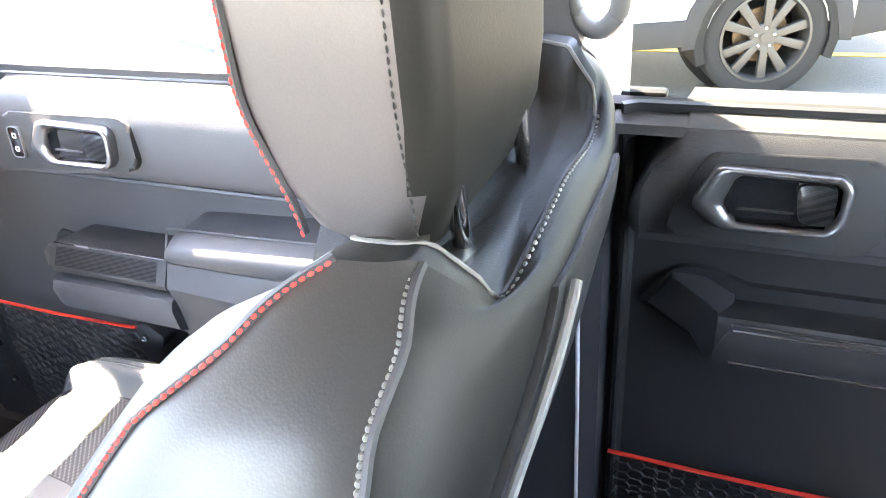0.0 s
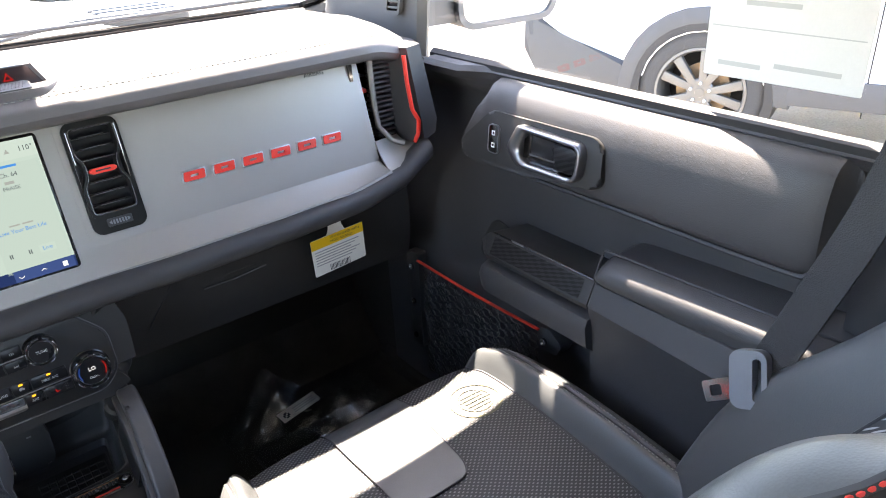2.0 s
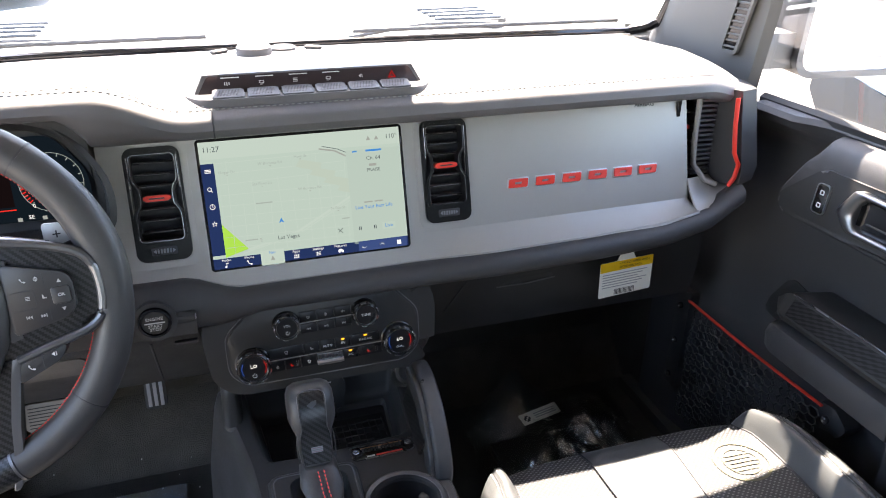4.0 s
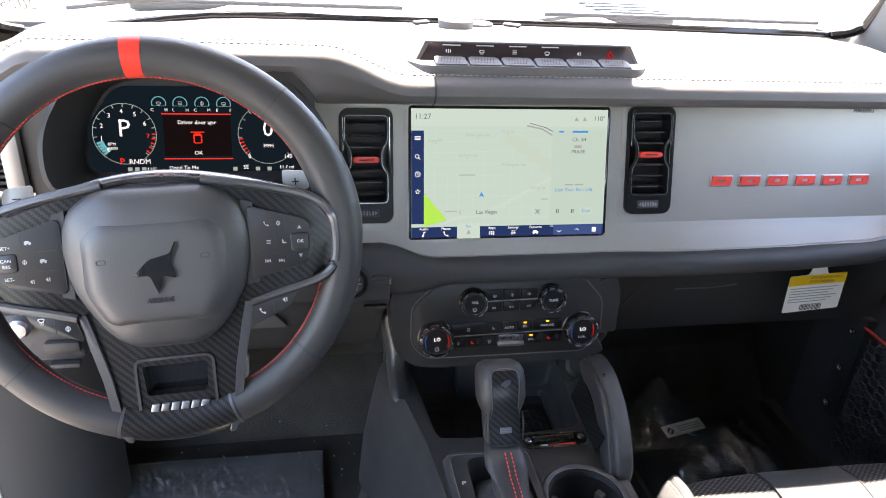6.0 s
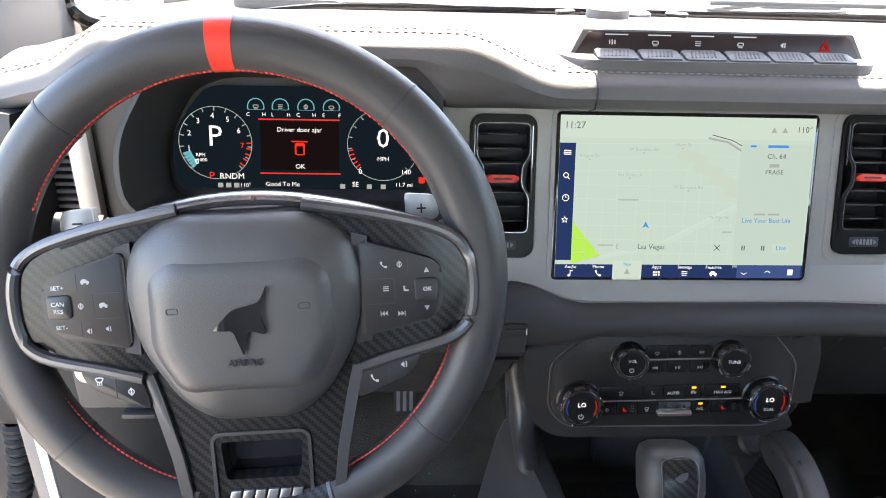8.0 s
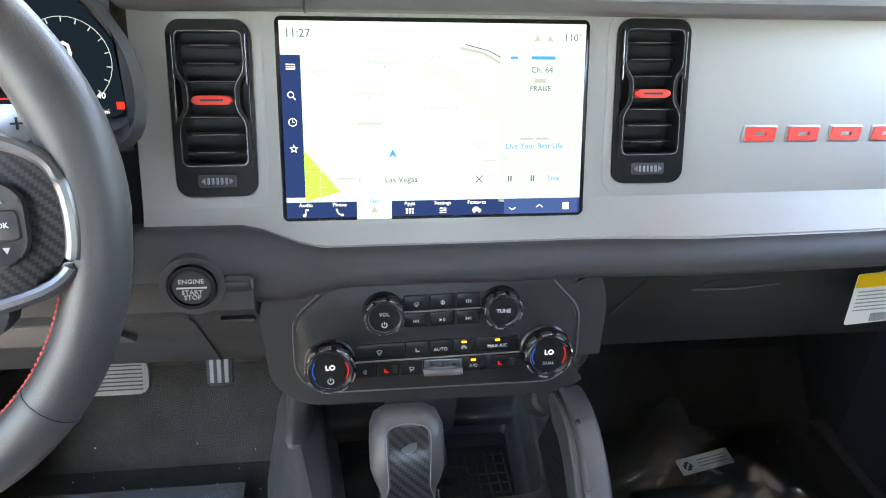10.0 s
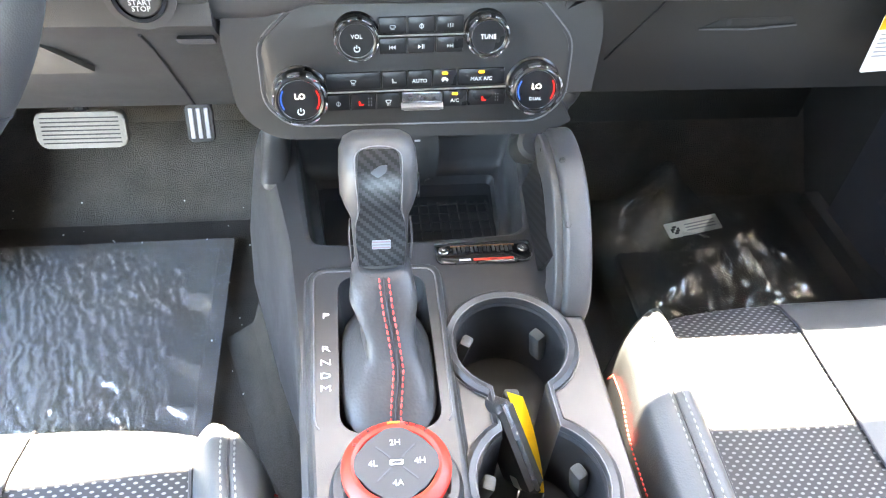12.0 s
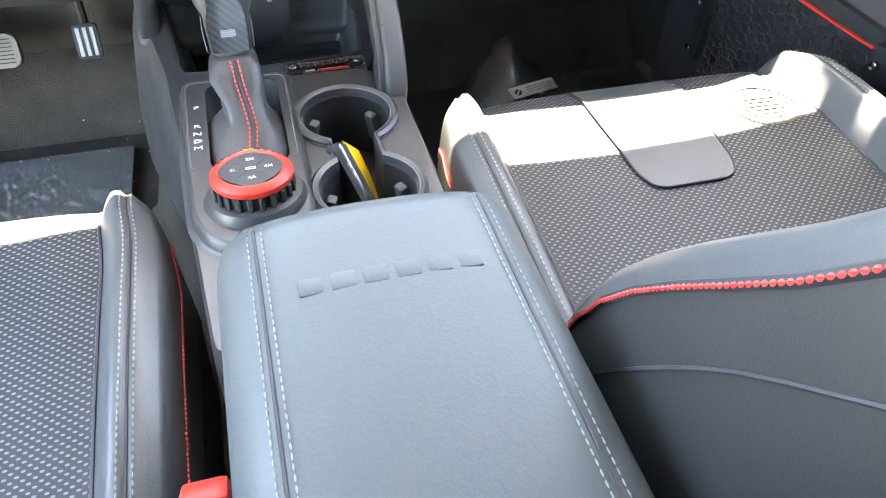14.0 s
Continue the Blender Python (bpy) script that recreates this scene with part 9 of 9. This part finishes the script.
part("arm", tube([(-0.435, 1.345, 0.80), (-0.435, 1.36, 0.95), (-0.43, 1.33, 1.08)], 0.010, 10), M_RUBBER, br)
ga = thing("gas_pedal", "slim metal-faced accelerator pedal", "pedal", (-0.278, 1.36, 0.77))
gm = axes((-0.2785, 1.362, 0.775), (1, 0, 0), (0.0, 0.35, 0.94))
part("pad", prism(rrect(0.038, 0.056, 0.006), 0, 0.012, gm, 0.003), M_RUBBER, ga)
for i in range(3):
    part("strip", box((-0.011 + 0.011 * i, 0, 0.0125), (0.0066, 0.046, 0.002), 0.0008, 1, gm), M_SATIN, ga, "bright metal strip")
part("arm", tube([(-0.2785, 1.37, 0.79), (-0.278, 1.39, 0.92), (-0.278, 1.36, 1.05)], 0.008, 10), M_RUBBER, ga)
part_debris = bmesh.new()
rd = random.Random(11)
for i in range(70):
    x, y = rd.uniform(-0.60, -0.17), rd.uniform(0.95, 1.34)
    s = rd.uniform(0.0008, 0.002)
    bmesh.ops.create_cube(part_debris, size=s, matrix=Matrix.Translation((x, y, 0.612 + max(0, (y - 1.31)) * 1.1)) @ pose(0, 0, 0, rd.uniform(0, 90), rd.uniform(0, 90), 0))
tagged(part("grit", part_debris, M_PAPER), "pale specks of grit on the carpet", "grit", kind="stuff")

# ---------- key in the rear cup holder ----------
KEY = thing("car_key", "black car key with grey buttons standing in the cup holder", "key", (0.055, 0.70, 0.89))
kmx = axes((0.050, 0.704, 0.932), (0.80, 0.50, 0.10), (-0.34, 0.56, 0.755))
part("shell", prism(rrect(0.014, 0.075, 0.005), -0.018, 0.018, kmx, 0.005, 3, True), M_PLASTIC, KEY)
part("edge", prism(rrect(0.004, 0.072, 0.002), -0.0185, 0.0185, kmx, 0.001), M_SMOKE, KEY)
part("button", box((0.0, -0.030, 0.0), (0.015, 0.012, 0.012), 0.002, 2, kmx), M_LEGEND, KEY, "pale square button")
part("ring", tube([kmx @ Vector((0.012 * math.cos(a), -0.048 + 0.012 * math.sin(a), 0)) for a in spread(0, 6.283, 24)], 0.0012, 6), M_CHROME, KEY)
YT = thing("key_tag", "bent yellow paper key tag in the cup holder", "tag", (0.072, 0.69, 0.89))
part("card", sheet(lambda u, v: (0.070 - 0.012 * v * v + 0.008 * u, 0.676 + 0.056 * v + 0.004 * u, 0.905 + 0.048 * v - 0.010 * u), spread(-1, 1, 5), spread(0, 1, 14), 0.0006), M_YELLOW, YT)
CAP = thing("key_bundle", "dark key blade and fittings at the bottom of the cup holder", "keys", (0.06, 0.645, 0.887))
part("blade", box((0.062, 0.640, 0.893), (0.05, 0.012, 0.006), 0.002, 2, None), M_SMOKE, CAP)
part("clip", box((0.048, 0.660, 0.895), (0.012, 0.036, 0.010), 0.003), M_RUBBER, CAP)

# ---------- driver side door opening ----------
BP = thing("hinge_pillar", "bare painted body pillar with door hinge at the opening", "pillar", (-0.76, 1.12, 0.62), kind="structure")
part("outer_skin", loft([[(-0.705, 1.06, z), (-0.712, 1.05, z), (-0.735, 1.055, z), (-0.745, 1.11, z), (-0.86, 1.125, z), (-0.87, 1.17, z), (-0.705, 1.17, z)] for z in (0.55, 0.8, 1.0, 1.2, 1.34)]), M_BODY_GREY, BP, "pale grey painted metal")
part("white_edge", loft([[(x, y, z) for x, y in ((-0.704, 1.062), (-0.706, 1.047), (-0.716, 1.046), (-0.720, 1.06))] for z in (0.55, 0.75, 0.95, 1.15, 1.22)]), M_WHITE_PAINT, BP)
for z in (1.175, 1.115):
    part("hinge_leaf", box((-0.780, 1.10, z), (0.055, 0.04, 0.010), 0.003), M_BODY_GREY, BP)
part("hinge_barrel", revolve([(0.016, -0.032), (0.016, 0.032), (0.011, 0.036), (0.011, 0.042), (0, 0.043)], 20, Matrix.Translation((-0.782, 1.085, 1.145))), M_BODY_GREY, BP)
for x, z in ((-0.80, 1.26), (-0.765, 1.23), (-0.80, 0.80), (-0.77, 0.70), (-0.825, 0.72)):
    part("bolt", revolve([(0.007, 0), (0.007, 0.005), (0.004, 0.007), (0, 0.007)], 8, axes((x, 1.12, z), (1, 0, 0), (0, 0, 1))), M_BODY_GREY, BP)
cn = part("connector", box((-0.755, 1.098, 1.0), (0.036, 0.05, 0.095), 0.008, 3), M_PLASTIC, BP, "black wiring connector")
part("bellows", merged(*[revolve([(0.011, -0.006), (0.0155, -0.002), (0.0155, 0.002), (0.011, 0.006)], 16, Matrix.Translation(p)) for p in smooth_path([(-0.758, 1.085, 0.945), (-0.760, 1.08, 0.90), (-0.768, 1.075, 0.85), (-0.785, 1.07, 0.81)], 4)]), M_RUBBER, cn, "ribbed rubber cable boot")
D3 = thing("door_3", "driver door standing open with grey inner panel", "door", (-0.86, 1.05, 0.62), kind="structure")
dq = Matrix.Translation((-0.835, 1.09, 0)) @ pose(0, 0, 0, 0, 0, -62)
part("skin", box((0.0, -0.55, 0.98), (0.05, 1.08, 0.74), 0.02, 3, dq), M_BODY_GREY, D3)
part("inner_panel", box((0.045, -0.58, 0.97), (0.05, 0.98, 0.66), 0.02, 3, dq), M_DOOR, D3, "grey plastic inner panel")
part("armrest", box((0.09, -0.62, 1.06), (0.07, 0.5, 0.06), 0.02, 3, dq), M_DOORPAD, D3)
part("seal", tube(smooth_path([dq @ Vector(p) for p in ((0.045, -0.03, 1.34), (0.055, -0.025, 1.2), (0.055, -0.02, 0.95), (0.05, -0.03, 0.72), (0.05, -0.10, 0.63))], 6), 0.011, 10), M_RUBBER, D3, "black rubber door seal")
tagged(part("trim", merged(box((-0.708, 1.25, 0.93), (0.02, 0.40, 0.68), 0.006), box((-0.76, 0.1, 0.60), (0.10, 2.0, 0.07), 0.015, 3)), M_PILLAR), "grey footwell side and door sill trim", "trim", kind="structure")

# rear half of the driver side, walled up out of view to block light
tagged(part("wall_left", merged(box((-0.78, -0.62, 0.97), (0.06, 1.36, 0.76), 0.01), box((-0.765, -0.02, 1.25), (0.07, 0.20, 1.30), 0.015), box((-0.77, -0.62, 1.60), (0.05, 1.36, 0.52), 0.01)), M_DOOR), "unseen wall added behind the driver seat to keep light out", "wall", kind="structure")
